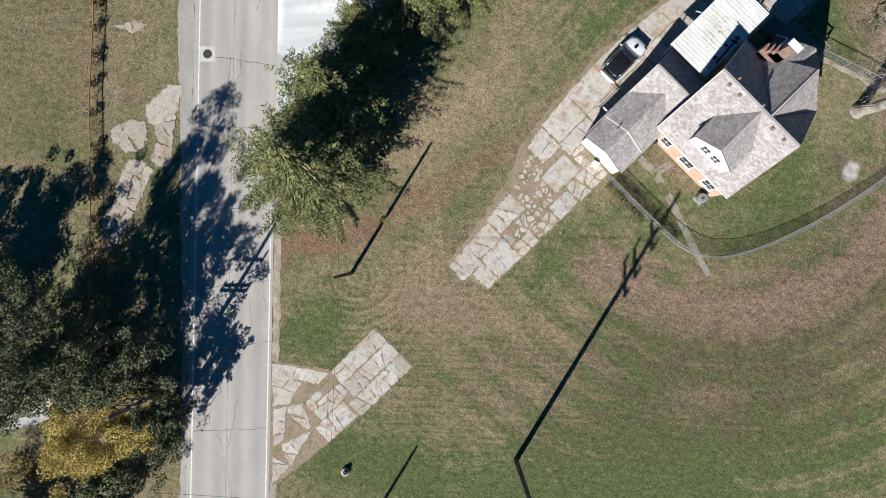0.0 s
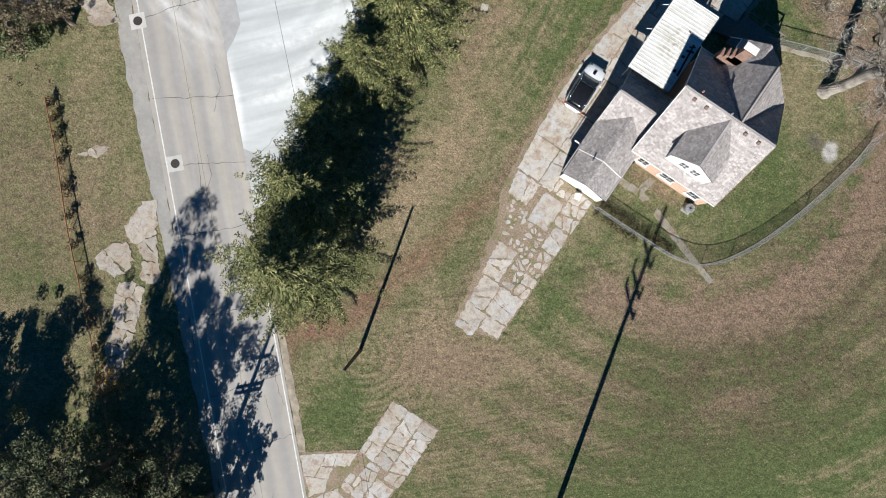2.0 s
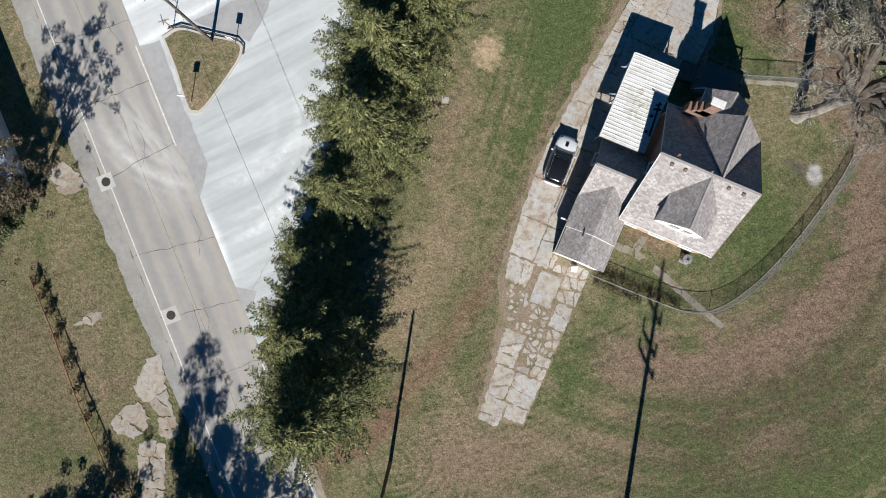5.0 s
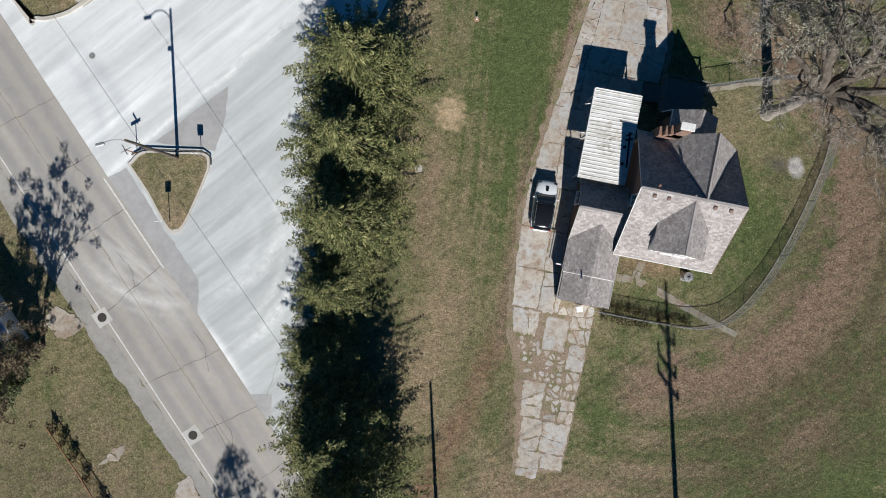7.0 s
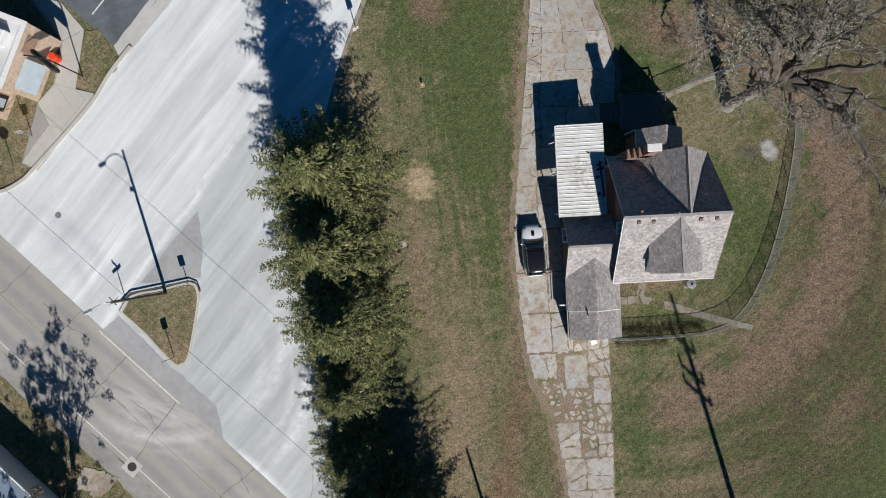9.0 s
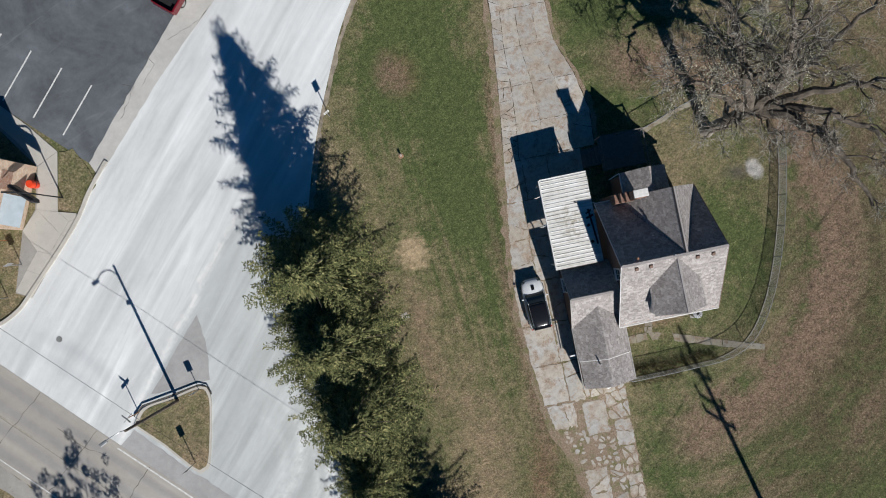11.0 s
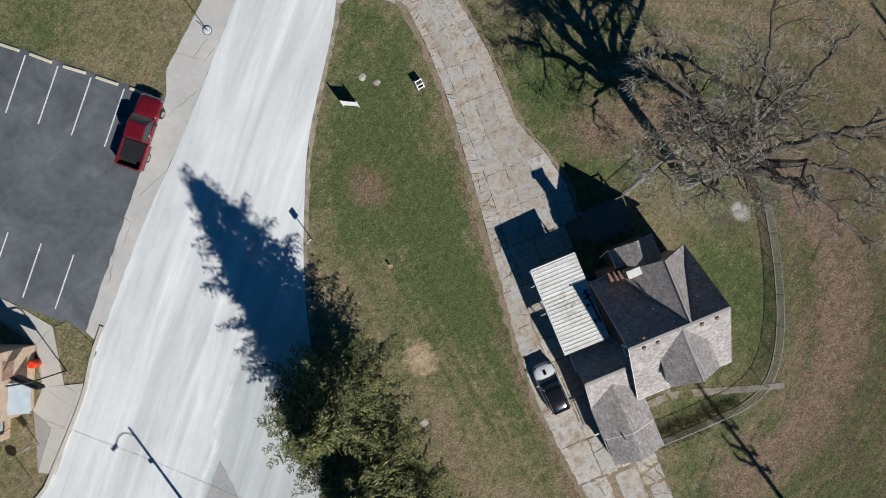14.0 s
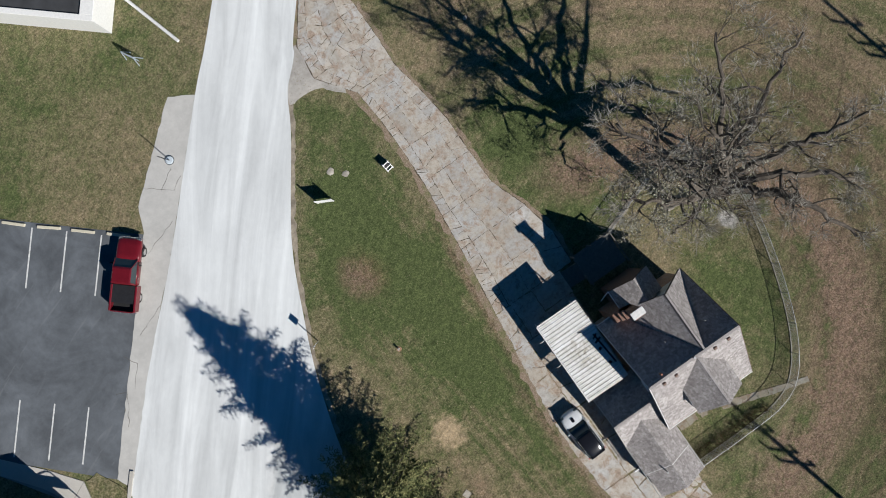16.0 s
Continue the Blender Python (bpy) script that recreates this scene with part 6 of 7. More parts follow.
def suv(m):
    t = thing("car", "white compact suv with black roof and hood stripe, parked on driveway", "car", m=m)
    part("body", shell([(-2.25, 0.55, 0.42, 0.8), (-2.18, 0.76, 0.34, 0.94), (-2.0, 0.87, 0.28, 1.0), (-1.5, 0.92, 0.26, 1.02), (0.5, 0.93, 0.26, 1.0), (1.3, 0.91, 0.27, 0.99), (1.8, 0.85, 0.30, 0.93), (2.08, 0.72, 0.36, 0.84), (2.2, 0.56, 0.4, 0.76), (2.25, 0.38, 0.45, 0.68)], 10, 2.8), CARWHITE, t, "white painted body")
    part("glasshouse", shell([(-2.2, 0.64, 0.88, 0.98), (-2.1, 0.75, 0.88, 1.3), (-1.85, 0.79, 0.9, 1.48), (-0.8, 0.82, 0.9, 1.52), (0.0, 0.81, 0.9, 1.49), (0.4, 0.8, 0.9, 1.34), (0.98, 0.76, 0.9, 1.0)], 10, 3.4), GLASS, t, "dark tinted glass all round")
    part("roof_panel", shell([(-2.1, 0.4, 1.3, 1.36), (-1.85, 0.58, 1.38, 1.52), (-0.8, 0.68, 1.42, 1.57), (-0.1, 0.66, 1.42, 1.55), (0.12, 0.54, 1.38, 1.47)], 8, 3.0), CARBLACK, t, "gloss black roof")
    for x in (-0.7, 0.7):
        part("roof_rail", tube(fresh(), [(x, -1.7, 1.52), (x, -1.6, 1.6), (x, -0.1, 1.6), (x, 0.05, 1.52)], 0.02, 6), CHROME, t)
        part("pillar", tube(fresh(), [(x * 1.22, 0.95, 0.98), (x * 1.01, 0.18, 1.5)], 0.035, 6), CARWHITE, t)
        part("sill_line", tube(fresh(), [(x * 1.14, -2.05, 0.98), (x * 1.22, -1.5, 1.0), (x * 1.23, 0.5, 0.99), (x * 1.2, 0.95, 0.98)], 0.028, 6), CARWHITE, t)
        part("mirror", box(fresh(), x * 1.42 - 0.09, x * 1.42 + 0.09, 0.55, 0.68, 0.98, 1.1, bevel=0.03), CARWHITE, t)
        part("headlight", box(fresh(), x * 0.92 - 0.16, x * 0.92 + 0.16, 1.93, 2.12, 0.72, 0.84, bevel=0.03), GLASS, t)
        part("tail_light", box(fresh(), x * 1.08 - 0.1, x * 1.08 + 0.1, -2.2, -2.06, 0.78, 0.95, bevel=0.03), SIGNRED, t)
        for y in (-1.35, 1.35):
            wheel(t, x * 1.19, y)
    part("hood_stripe", box(fresh(), -0.13, 0.13, 1.25, 1.7, 0.93, 0.995, bevel=0.02), CARBLACK, t, "black stripe on the hood")
    part("spoiler", frustum(-0.68, 0.68, -2.2, -1.95, 1.36, -0.62, 0.62, -2.16, -1.97, 1.43, 0.015), CARBLACK, t)
    part("bumper", box(fresh(), -0.6, 0.6, -2.3, -2.12, 0.42, 0.62, bevel=0.07), CARWHITE, t)
    return t


def pickup(m):
    t = thing("pickup_truck", "dark red pickup truck with open bed, parked in the lot", "truck", m=m)
    part("hood", shell([(1.0, 0.92, 0.45, 1.16), (1.6, 0.95, 0.42, 1.14), (2.3, 0.94, 0.42, 1.1), (2.72, 0.88, 0.45, 1.02), (2.84, 0.78, 0.5, 0.92)], 10, 4.0), CARRED, t, "dark red hood and fenders")
    part("cab", shell([(-0.75, 0.94, 0.42, 1.18), (1.05, 0.95, 0.42, 1.18)], 10, 5.0), CARRED, t)
    part("glasshouse", frustum(-0.88, 0.88, -0.72, 1.25, 1.12, -0.70, 0.70, -0.55, 0.55, 1.74), GLASS, t, "tinted glass of the cab")
    part("roof_panel", frustum(-0.76, 0.76, -0.66, 0.66, 1.70, -0.68, 0.68, -0.56, 0.52, 1.80, 0.03), CARRED, t, "dark red cab roof")
    for x in (-1, 1):
        part("pillar", tube(fresh(), [(x * 0.88, 1.22, 1.14), (x * 0.70, 0.56, 1.74)], 0.04, 6), CARRED, t)
        part("pillar", tube(fresh(), [(x * 0.90, -0.7, 1.14), (x * 0.71, -0.56, 1.74)], 0.06, 6), CARRED, t)
        part("bed_side", box(fresh(), x * 0.95 - 0.09, x * 0.95 + 0.09, -2.85, -0.78, 0.45, 1.18, bevel=0.05), CARRED, t)
        part("mirror", box(fresh(), x * 1.12 - 0.1, x * 1.12 + 0.1, 0.78, 0.9, 1.1, 1.28, bevel=0.03), BLACK, t)
        part("headlight", box(fresh(), x * 0.7 - 0.18, x * 0.7 + 0.18, 2.68, 2.82, 0.78, 0.95, bevel=0.03), CHROME, t)
        part("door_handle", box(fresh(), x * 0.96 - 0.02, x * 0.96 + 0.02, -0.35, -0.15, 1.0, 1.04), CHROME, t)
        for y in (-1.75, 1.85):
            wheel(t, x * 0.88, y, 0.4, 0.26)
    part("bed_floor", box(fresh(), -0.88, 0.88, -2.8, -0.78, 0.66, 0.74), BLACK, t, "black bed liner")
    part("tailgate", box(fresh(), -0.9, 0.9, -2.9, -2.8, 0.5, 1.16, bevel=0.03), CARRED, t)
    part("toolbox", box(fresh(), -0.7, 0.2, -1.7, -0.95, 0.74, 0.98, bevel=0.03), DARKMETAL, t, "dark box in the truck bed")
    part("tonneau", box(fresh(), -0.86, 0.86, -2.2, -0.8, 1.08, 1.12), DARKMETAL, t, "dark cover over the bed front")
    part("bumper", box(fresh(), -0.92, 0.92, -3.02, -2.9, 0.5, 0.68, bevel=0.03), CHROME, t)
    part("bumper", box(fresh(), -0.92, 0.92, 2.82, 2.94, 0.5, 0.7, bevel=0.04), CHROME, t)
    for k in range(7):
        part("grille_bar", box(fresh(), -0.45, 0.45, 2.84, 2.87, 0.72 + 0.035 * k, 0.735 + 0.035 * k), CHROME, t)
    return t


suv(pose(-0.74, 20.6, 0.03, 0, 0, 2.0) @ Matrix.Diagonal((0.95, 0.88, 0.95, 1)))
pickup(pose(-22.5, 50.9, 0.02, 0, 0, -41))


# poles, lamp, wires
def utility_pole(x, y, h, label, arms=(), r=0.15, turn=45.0, caps=True):
    t = thing("utility_pole", label, "utility pole", "utility poles", m=pose(x, y, 0, 0, 0, turn))
    part("pole", tube(fresh(), [(0, 0, -0.05), (0, 0, h)], [r * 1.2, r * 0.75], 12), POLEWOOD, t)
    for z, half, tall in arms:
        a = part("crossarm", box(fresh(), -half, half, 0.1, 0.26, z - 0.09, z + 0.09, bevel=0.015), POLEWOOD, t)
        for s in (-1, 1) if tall > 0.4 else (-1, -0.45, 0.45, 1):
            part("insulator", tube(fresh(), [(s * half * 0.94, 0.18, z + 0.07), (s * half * 0.94, 0.18, z + tall * 0.5), (s * half * 0.94, 0.18, z + tall)], [0.05, 0.1, 0.06], 8), DARKMETAL, a)
        for s in (-1, 1):
            part("brace", tube(fresh(), [(s * half * 0.6, 0.17, z - 0.06), (0, 0.13, z - 0.7)], 0.025, 5), GALV, a)
    return t


P1, P2, P3, P4, P5 = (-3.8, -6.5), (15.95, -7.6), (12.6, -24.2), (-7.2, -22.5), (40.0, 14.4)
utility_pole(*P1, 8.9, "plain weathered timber pole standing in the grass", (), 0.13)
utility_pole(*P2, 18.3, "tall timber transmission pole with two sets of crossarms", ((12.4, 1.45, 0.5), (13.5, 1.25, 0.75), (15.4, 1.3, 0.75)), 0.18, 136)
utility_pole(*P3, 8.9, "plain weathered timber pole standing in the grass", (), 0.13)
utility_pole(*P4, 11.0, "timber utility pole with two crossarms behind the trees", ((8.35, 0.85, 0.6), (6.6, 1.08, 0.27), (6.25, 1.08, 0.27)), 0.17, 45)
utility_pole(*P5, 18.3, "tall timber transmission pole with two sets of crossarms", ((12.4, 1.45, 0.5), (13.5, 1.25, 0.75), (15.4, 1.3, 0.75)), 0.18, 136)


def wire(name, a, b, sag, r=0.012, label="thin dark overhead cable"):
    pts = []
    for k in range(17):
        f = k / 16
        p = Vector(a).lerp(Vector(b), f)
        p.z -= 4 * sag * f * (1 - f)
        pts.append(p)
    return whole(name, tube(fresh(), pts, r, 5), WIRE, label, "cable", "overhead cables")


LAMP = (-29.65, 18.72)
t = thing("street_lamp", "timber street lamp pole with curved arm on the island", "street lamp", m=pose(*LAMP, 0.1))
part("pole", tube(fresh(), [(0, 0, -0.05), (0, 0, 8.5)], [0.14, 0.09], 12), POLEWOOD, t)
arm = part("arm", tube(fresh(), smooth_line([(0, 0, 7.9), (-0.5, -0.05, 8.35), (-1.1, -0.25, 8.4), (-1.5, -0.45, 8.25)], 4), 0.035, 8), GALV, t)
part("lamp_head", box(fresh(), -0.35, 0.25, -0.12, 0.12, -0.08, 0.08, pose(-1.7, -0.55, 8.18, 0, 0, 25), 0.05), GALV, arm)
part("bracket", box(fresh(), -0.35, 0.1, -0.1, 0.1, 6.1, 6.3, bevel=0.03), DARKMETAL, t)
wire("cable", (*LAMP, 6.25), (*P1, 6.5), 0.35)
wire("cable", (*P1, 6.5), (*P3, 6.5), 0.2)
wire("cable", (*LAMP, 6.25), (-70.0, 58.0, 6.4), 0.5)
wire("cable", (*P1, 8.6), (*P3, 8.6), 0.2, 0.008)
d25 = Vector((P5[0] - P2[0], P5[1] - P2[1], 0)).normalized()
n25 = Vector((-d25.y, d25.x, 0))
for z, off in ((14.25, 1.15), (14.25, -1.15), (16.15, 1.2), (16.15, -1.2), (18.3, 0.0)):
    a, b = Vector((*P2, z)) + n25 * off, Vector((*P5, z)) + n25 * off
    wire("cable", a, b, 0.5, 0.011)
    wire("cable", a, a - d25 * 60, 0.9, 0.011)
    wire("cable", b, b + d25 * 60, 0.9, 0.011)
wire("guy_cable", (*P4, 9.0), (-13.5, -29.0, 0.0), 0.0, 0.014, "pale guy cable down from the pole")


# road signs
def road_sign(x, y, h, kind, turn, label, tilt=0.0):
    t = thing("road_sign", label, "road sign", "road signs", m=pose(x, y, 0, tilt, 0, turn))
    part("post", box(fresh(), -0.03, 0.03, -0.025, 0.025, -0.05, h, bevel=0.005), RUST if kind == "cross" else GALV, t)
    if kind == "cross":
        part("street_blade", box(fresh(), -0.42, 0.42, -0.012, 0.012, h, h + 0.2), SIGNGREY, t, "street name blade")
        part("street_blade", box(fresh(), -0.012, 0.012, -0.42, 0.42, h + 0.22, h + 0.42), SIGNGREY, t, "street name blade")
    elif kind == "stop":
        bm = fresh()
        tube(bm, [(0, -0.045, h - 0.3), (0, -0.03, h - 0.3)], 0.4, 8)
        part("sign_face", bm, SIGNRED, t, "red octagonal sign face")
        part("sign_back", tube(fresh(), [(0, -0.029, h - 0.3), (0, -0.026, h - 0.3)], 0.39, 8), SIGNGREY, t, "bare metal back of the sign")
    else:
        part("sign_face", box(fresh(), -0.23, 0.23, -0.045, -0.033, h - 0.62, h + 0.02, bevel=0.004), SIGNWHITE, t, "white sign plate")
        part("sign_back", box(fresh(), -0.225, 0.225, -0.032, -0.026, h - 0.615, h + 0.015), SIGNGREY, t, "bare metal back of the sign")
        for k in range(3):
            part("bar", box(fresh(), -0.16, 0.16, -0.049, -0.046, h - 0.52 + 0.16 * k, h - 0.46 + 0.16 * k), BLACK, t)
    return t


road_sign(-32.85, 18.45, 1.75, "cross", 40, "street name sign on a thin post at the island")
road_sign(-27.85, 19.25, 1.85, "plate", 10, "small white plate sign on the traffic island")
road_sign(-29.25, 13.7, 2.5, "plate", 20, "small white plate sign on the traffic island")
road_sign(-13.55, 38.15, 2.35, "plate", 30, "small plate sign on a rusty leaning post", 3)
road_sign(-41.1, 29.3, 2.3, "stop", 190, "red octagonal sign on a post in the grass corner")
road_sign(-39.5, 31.6, 1.9, "plate", 200, "small plate sign beside the shop walk")

# sign board on the lawn
t = thing("sign_board", "white notice board on short posts in the lawn", "sign", m=pose(-6.75, 46.75, 0, 0, 0, -27))
part("board", box(fresh(), -0.55, 0.55, -0.05, 0.05, 0.35, 1.4, bevel=0.01), SIGNWHITE, t)
for x in (-0.6, 0.6):
    part("post", box(fresh(), x - 0.05, x + 0.05, -0.05, 0.05, -0.05, 1.65, bevel=0.01), TRIM, t)
# low white frame
t = thing("folding_sign", "small white wooden frame sign lying open on the lawn", "sign", m=pose(-1.15, 46.1, 0, 0, 0, 8) @ Matrix.Scale(0.85, 4))
for s in (-1, 1):
    part("leg", box(fresh(), s * 0.3 - 0.04, s * 0.3 + 0.04, -0.03, 0.03, 0.0, 1.15, pose(0, -0.25, 0, -38), 0.01), TRIM, t)
    part("leg", box(fresh(), s * 0.3 - 0.04, s * 0.3 + 0.04, -0.03, 0.03, 0.0, 1.0, pose(0, 0.75, 0, 42), 0.01), TRIM, t)
for z in (0.15, 0.55, 1.05):
    part("rail", box(fresh(), -0.34, 0.34, -0.04, 0.04, z - 0.05, z + 0.05, pose(0, -0.25, 0, -38), 0.01), TRIM, t)
part("panel", box(fresh(), -0.26, 0.26, -0.01, 0.01, 0.6, 1.0, pose(0, -0.25, 0, -38)), DARKMETAL, t)
# slim post on a round base
t = thing("marker_post", "slim steel post on a round pale blue-white base", "post", m=pose(-14.9, 56.5, 0.02))
part("post", tube(fresh(), [(0, 0, 0.05), (0, 0, 2.3)], 0.035, 8), DARKMETAL, t)
part("base", tube(fresh(), [(0, 0, 0.0), (0, 0, 0.12), (0, 0, 0.16)], [0.34, 0.33, 0.26], 20), AWNINGBASE, t)
part("rim", tube(fresh(), [(0.34 * math.cos(a), 0.34 * math.sin(a), 0.07) for a in [k * math.tau / 20 for k in range(21)]], 0.035, 6), DARKMETAL, t)


DUSTY_IRON = simple("dust-filled iron", (0.24, 0.245, 0.24), 0.9, spread=0.4, scale=6)


def manhole(x, y, r, collar, label, z=0.03, material=None):
    t = thing("manhole_cover", label, "manhole cover", "manhole covers", m=pose(x, y, z, 0, 0, -45))
    part("cover", tube(fresh(), [(0, 0, -0.03), (0, 0, 0.012)], r, 24), material or IRON, t)
    bm = fresh()
    for k in range(5):
        box(bm, -r * 0.7, r * 0.7, -0.02 + (k - 2) * r * 0.3, 0.02 + (k - 2) * r * 0.3, 0.012, 0.018)
    part("cover_rib", bm, material or IRON, t)
    if collar:
        part("collar", box(fresh(), -collar, collar, -collar, collar, -0.06, 0.005), WALK, t, "square concrete collar")
    return t


manhole(-24.25, -2.45, 0.36, 0.62, "round iron manhole cover in a square concrete collar")
manhole(-33.05, 5.25, 0.36, 0.62, "round iron manhole cover in a square concrete collar")
manhole(-37.8, 25.3, 0.24, 0, "dusty round iron manhole cover in the pale street", 0.022, DUSTY_IRON)
manhole(-29.8, -8.6, 0.3, 0, "dark round iron cover sunk in the grass", 0.012)
manhole(-6.0, -16.3, 0.12, 0, "small iron valve cover in the road")
whole("utility_hatch", box(fresh(), -0.28, 0.28, -0.28, 0.28, -0.05, 0.04, bevel=0.02), STONE, "square pale concrete utility lid in the lawn", "utility lid", m=pose(-10.9, 21.6, 0, 0, 0, 20))
t = thing("valve_marker", "small pale capped valve pipe on an orange-brown pad", "valve", m=pose(-8.7, 34.0, 0))
part("pad", tube(fresh(), [(0, 0, -0.02), (0, 0, 0.03)], [0.24, 0.2], 9), simple("orange soil pad", (0.36, 0.22, 0.14), 0.95, spread=0.3), t)
part("pipe", tube(fresh(), [(0, 0.02, 0), (0, 0.02, 0.35)], 0.07, 10), SIGNWHITE, t)
part("cap", tube(fresh(), [(0, 0.02, 0.33), (0, 0.02, 0.4)], 0.09, 10), STONE, t)
t = thing("marker_post", "small white and dark concrete marker in the grass", "marker", m=pose(7.1, -17.9, 0))
part("base", tube(fresh(), [(0, 0, -0.02), (0, 0, 0.25), (0, 0, 0.3)], [0.36, 0.32, 0.2], 10), STONE, t)
part("cap", tube(fresh(), [(0.03, 0.05, 0.28), (0.03, 0.05, 0.5)], [0.2, 0.16], 10), DARKMETAL, t)


def rock(name, x, y, rx, ry, rz, seed, label, material=STONE):
    r = random.Random(seed)
    bm = fresh()
    bmesh.ops.create_icosphere(bm, subdivisions=3, radius=1)
    for v in bm.verts:
        v.co = Vector((v.co.x * rx, v.co.y * ry, v.co.z * rz)) * (1 + 0.3 * noise.noise(v.co * 1.4 + Vector((seed, 0, 0))))
    return whole(name, bm, material, label, "stone", "loose stones", m=pose(x, y, 0, 0, 0, r.uniform(0, 180)))


rock("stone", -5.1, 48.5, 0.32, 0.26, 0.08, 1, "flat pale stone sunk in the lawn")
rock("stone", -4.2, 47.7, 0.28, 0.24, 0.07, 2, "flat pale stone sunk in the lawn")
rock("stone", 10.5, 52.3, 0.2, 0.16, 0.2, 3, "small white stone in the litter")

# dead branch stub and fallen white limb
whole("fallen_branch", tube(fresh(), [(13.2, 44.4, 0.05), (13.5, 44.9, 0.12), (13.55, 45.5, 0.18), (13.9, 46.0, 0.1)], [0.07, 0.06, 0.05, 0.02], 7), PALE_BARK, "pale fallen branch lying on the grass", "branch")
whole("fallen_branch", tube(fresh(), [(22.6, 31.0, 1.6), (23.4, 30.2, 1.5), (23.9, 29.9, 1.45)], [0.03, 0.04, 0.03], 7), PALE_BARK, "pale broken branch caught under the tree", "branch")

# air conditioner
t = thing("air_conditioner", "round grey outdoor air conditioner beside the brick wall", "air conditioner", m=pose(11.35, 17.35, 0))
part("body", tube(fresh(), [(0, 0, 0.08), (0, 0, 0.75)], 0.36, 16), GALV, t)
part("fan_guard", tube(fresh(), [(0, 0, 0.75), (0, 0, 0.8), (0, 0, 0.83)], [0.37, 0.36, 0.12], 18), SIGNGREY, t)
for k in range(6):
    a = k * math.pi / 6
    part("guard_bar", tube(fresh(), [(-0.34 * math.cos(a), -0.34 * math.sin(a), 0.8), (0, 0, 0.86), (0.34 * math.cos(a), 0.34 * math.sin(a), 0.8)], 0.012, 4), DARKMETAL, t)
part("pad", box(fresh(), -0.38, 0.38, -0.38, 0.38, -0.05, 0.08, bevel=0.02), SHOULDER, t)
# meter box and a light garden chair by the wing
whole("gas_meter", box(fresh(), 5.35, 5.75, 17.7, 18.05, 0.3, 0.85, bevel=0.05), DARKMETAL, "dark gas meter at the corner of the brick wall", "meter")
t = thing("garden_chair", "small white garden chair in front of the wing", "chair", m=pose(3.6, 13.2, 0, 0, 0, 20))
part("seat", box(fresh(), -0.24, 0.24, -0.22, 0.22, 0.38, 0.43, bevel=0.015), TRIM, t)
part("backrest", box(fresh(), -0.24, 0.24, 0.2, 0.25, 0.42, 0.85, bevel=0.015), TRIM, t)
for x in (-0.2, 0.2):
    for y in (-0.18, 0.2):
        part("leg", box(fresh(), x - 0.02, x + 0.02, y - 0.02, y + 0.02, 0, 0.38), TRIM, t)


# fences
def chain_fence(name, line, h, label, post_step, mesh_step=0.16, rail=0.024, material=None):
    t = thing(name, label, "fence")
    material = material or GALV
    pts = [Vector(p) for p in line]
    dist, posts = 0.0, [pts[0]]
    for a, b in zip(pts, pts[1:]):
        seg = (b - a).length
        while dist + seg >= post_step * len(posts):
            posts.append(a.lerp(b, (post_step * len(posts) - dist) / seg))
        dist += seg
    for p in posts:
        part("post", tube(fresh(), [(p.x, p.y, -0.05), (p.x, p.y, h + 0.06)], 0.032, 8), material, t)
    part("top_rail", tube(fresh(), [(p.x, p.y, h) for p in pts], rail, 6), material, t)
    bm = fresh()
    for a, b in zip(pts, pts[1:]):
        n = max(1, int((b - a).length / mesh_step))
        d = (b - a) / n
        for k in range(n):
            p = a + d * k
            for s in (-1, 1):
                run = d.normalized() * h * 0.9 * s
                tube(bm, [(p.x, p.y, 0.05), (p.x + run.x, p.y + run.y, h)], 0.008, 3, False)
    ob = part("wire_mesh", bm, material, t, "diagonal wire mesh")
    return t


FENCE_EDGE = concrete_material("mossy fence edge", (0.33, 0.31, 0.265), 0.35).m
FENCE_E = [p.to_2d() for p in smooth_line([(5.3, 13.3, 0), (9.5, 13.35, 0), (13.0, 13.6, 0), (15.3, 14.8, 0), (17.3, 17.8, 0), (19.0, 22.4, 0), (20.2, 27.5, 0), (20.5, 30.2, 0)], 5)]
chain_fence("chain_link_fence", FENCE_E, 1.2, "grey chain-link fence on a low concrete edge round the yard", 2.4)
bm = fresh()
prism(bm, ribbon(FENCE_E[:9], 0.02, 0.03), -0.1, 0.06)
prism(bm, ribbon(FENCE_E[8:], 0.02, 0.05), -0.1, 0.06)
whole("kerb", bm, FENCE_EDGE, "grey concrete edge under the chain-link fence", "kerb", kind="structure")
FENCE_N = [p.to_2d() for p in smooth_line([(9.8, 32.1, 0), (12.0, 32.9, 0), (14.8, 33.8, 0), (18.5, 34.6, 0)], 4)]
chain_fence("chain_link_fence", FENCE_N, 1.2, "grey chain-link fence beside a narrow concrete edge", 2.2)
bm = fresh()
prism(bm, wobbly(ribbon(FENCE_N[:10], 0.02, 0.34), 0.06, 0.4, 9), -0.1, 0.05)
whole("pavement", bm, MOSSY, "narrow worn concrete edge along the back fence", "pavement", kind="structure")
FENCE_W = [Vector((-35.25, -3.8)), Vector((-32.2, -6.8)), Vector((-27.9, -11.45)), Vector((-22.3, -16.8)), Vector((-18.3, -20.8)), Vector((-13.0, -26.2))]
chain_fence("wire_fence", FENCE_W, 0.85, "rusty wire fence with posts and hanging vines", 2.6, 0.5, 0.05, RUST)
BRUSH = leaf_material("dry brown leaves", (0.06, 0.045, 0.025), (0.13, 0.10, 0.055), (0.22, 0.17, 0.10))
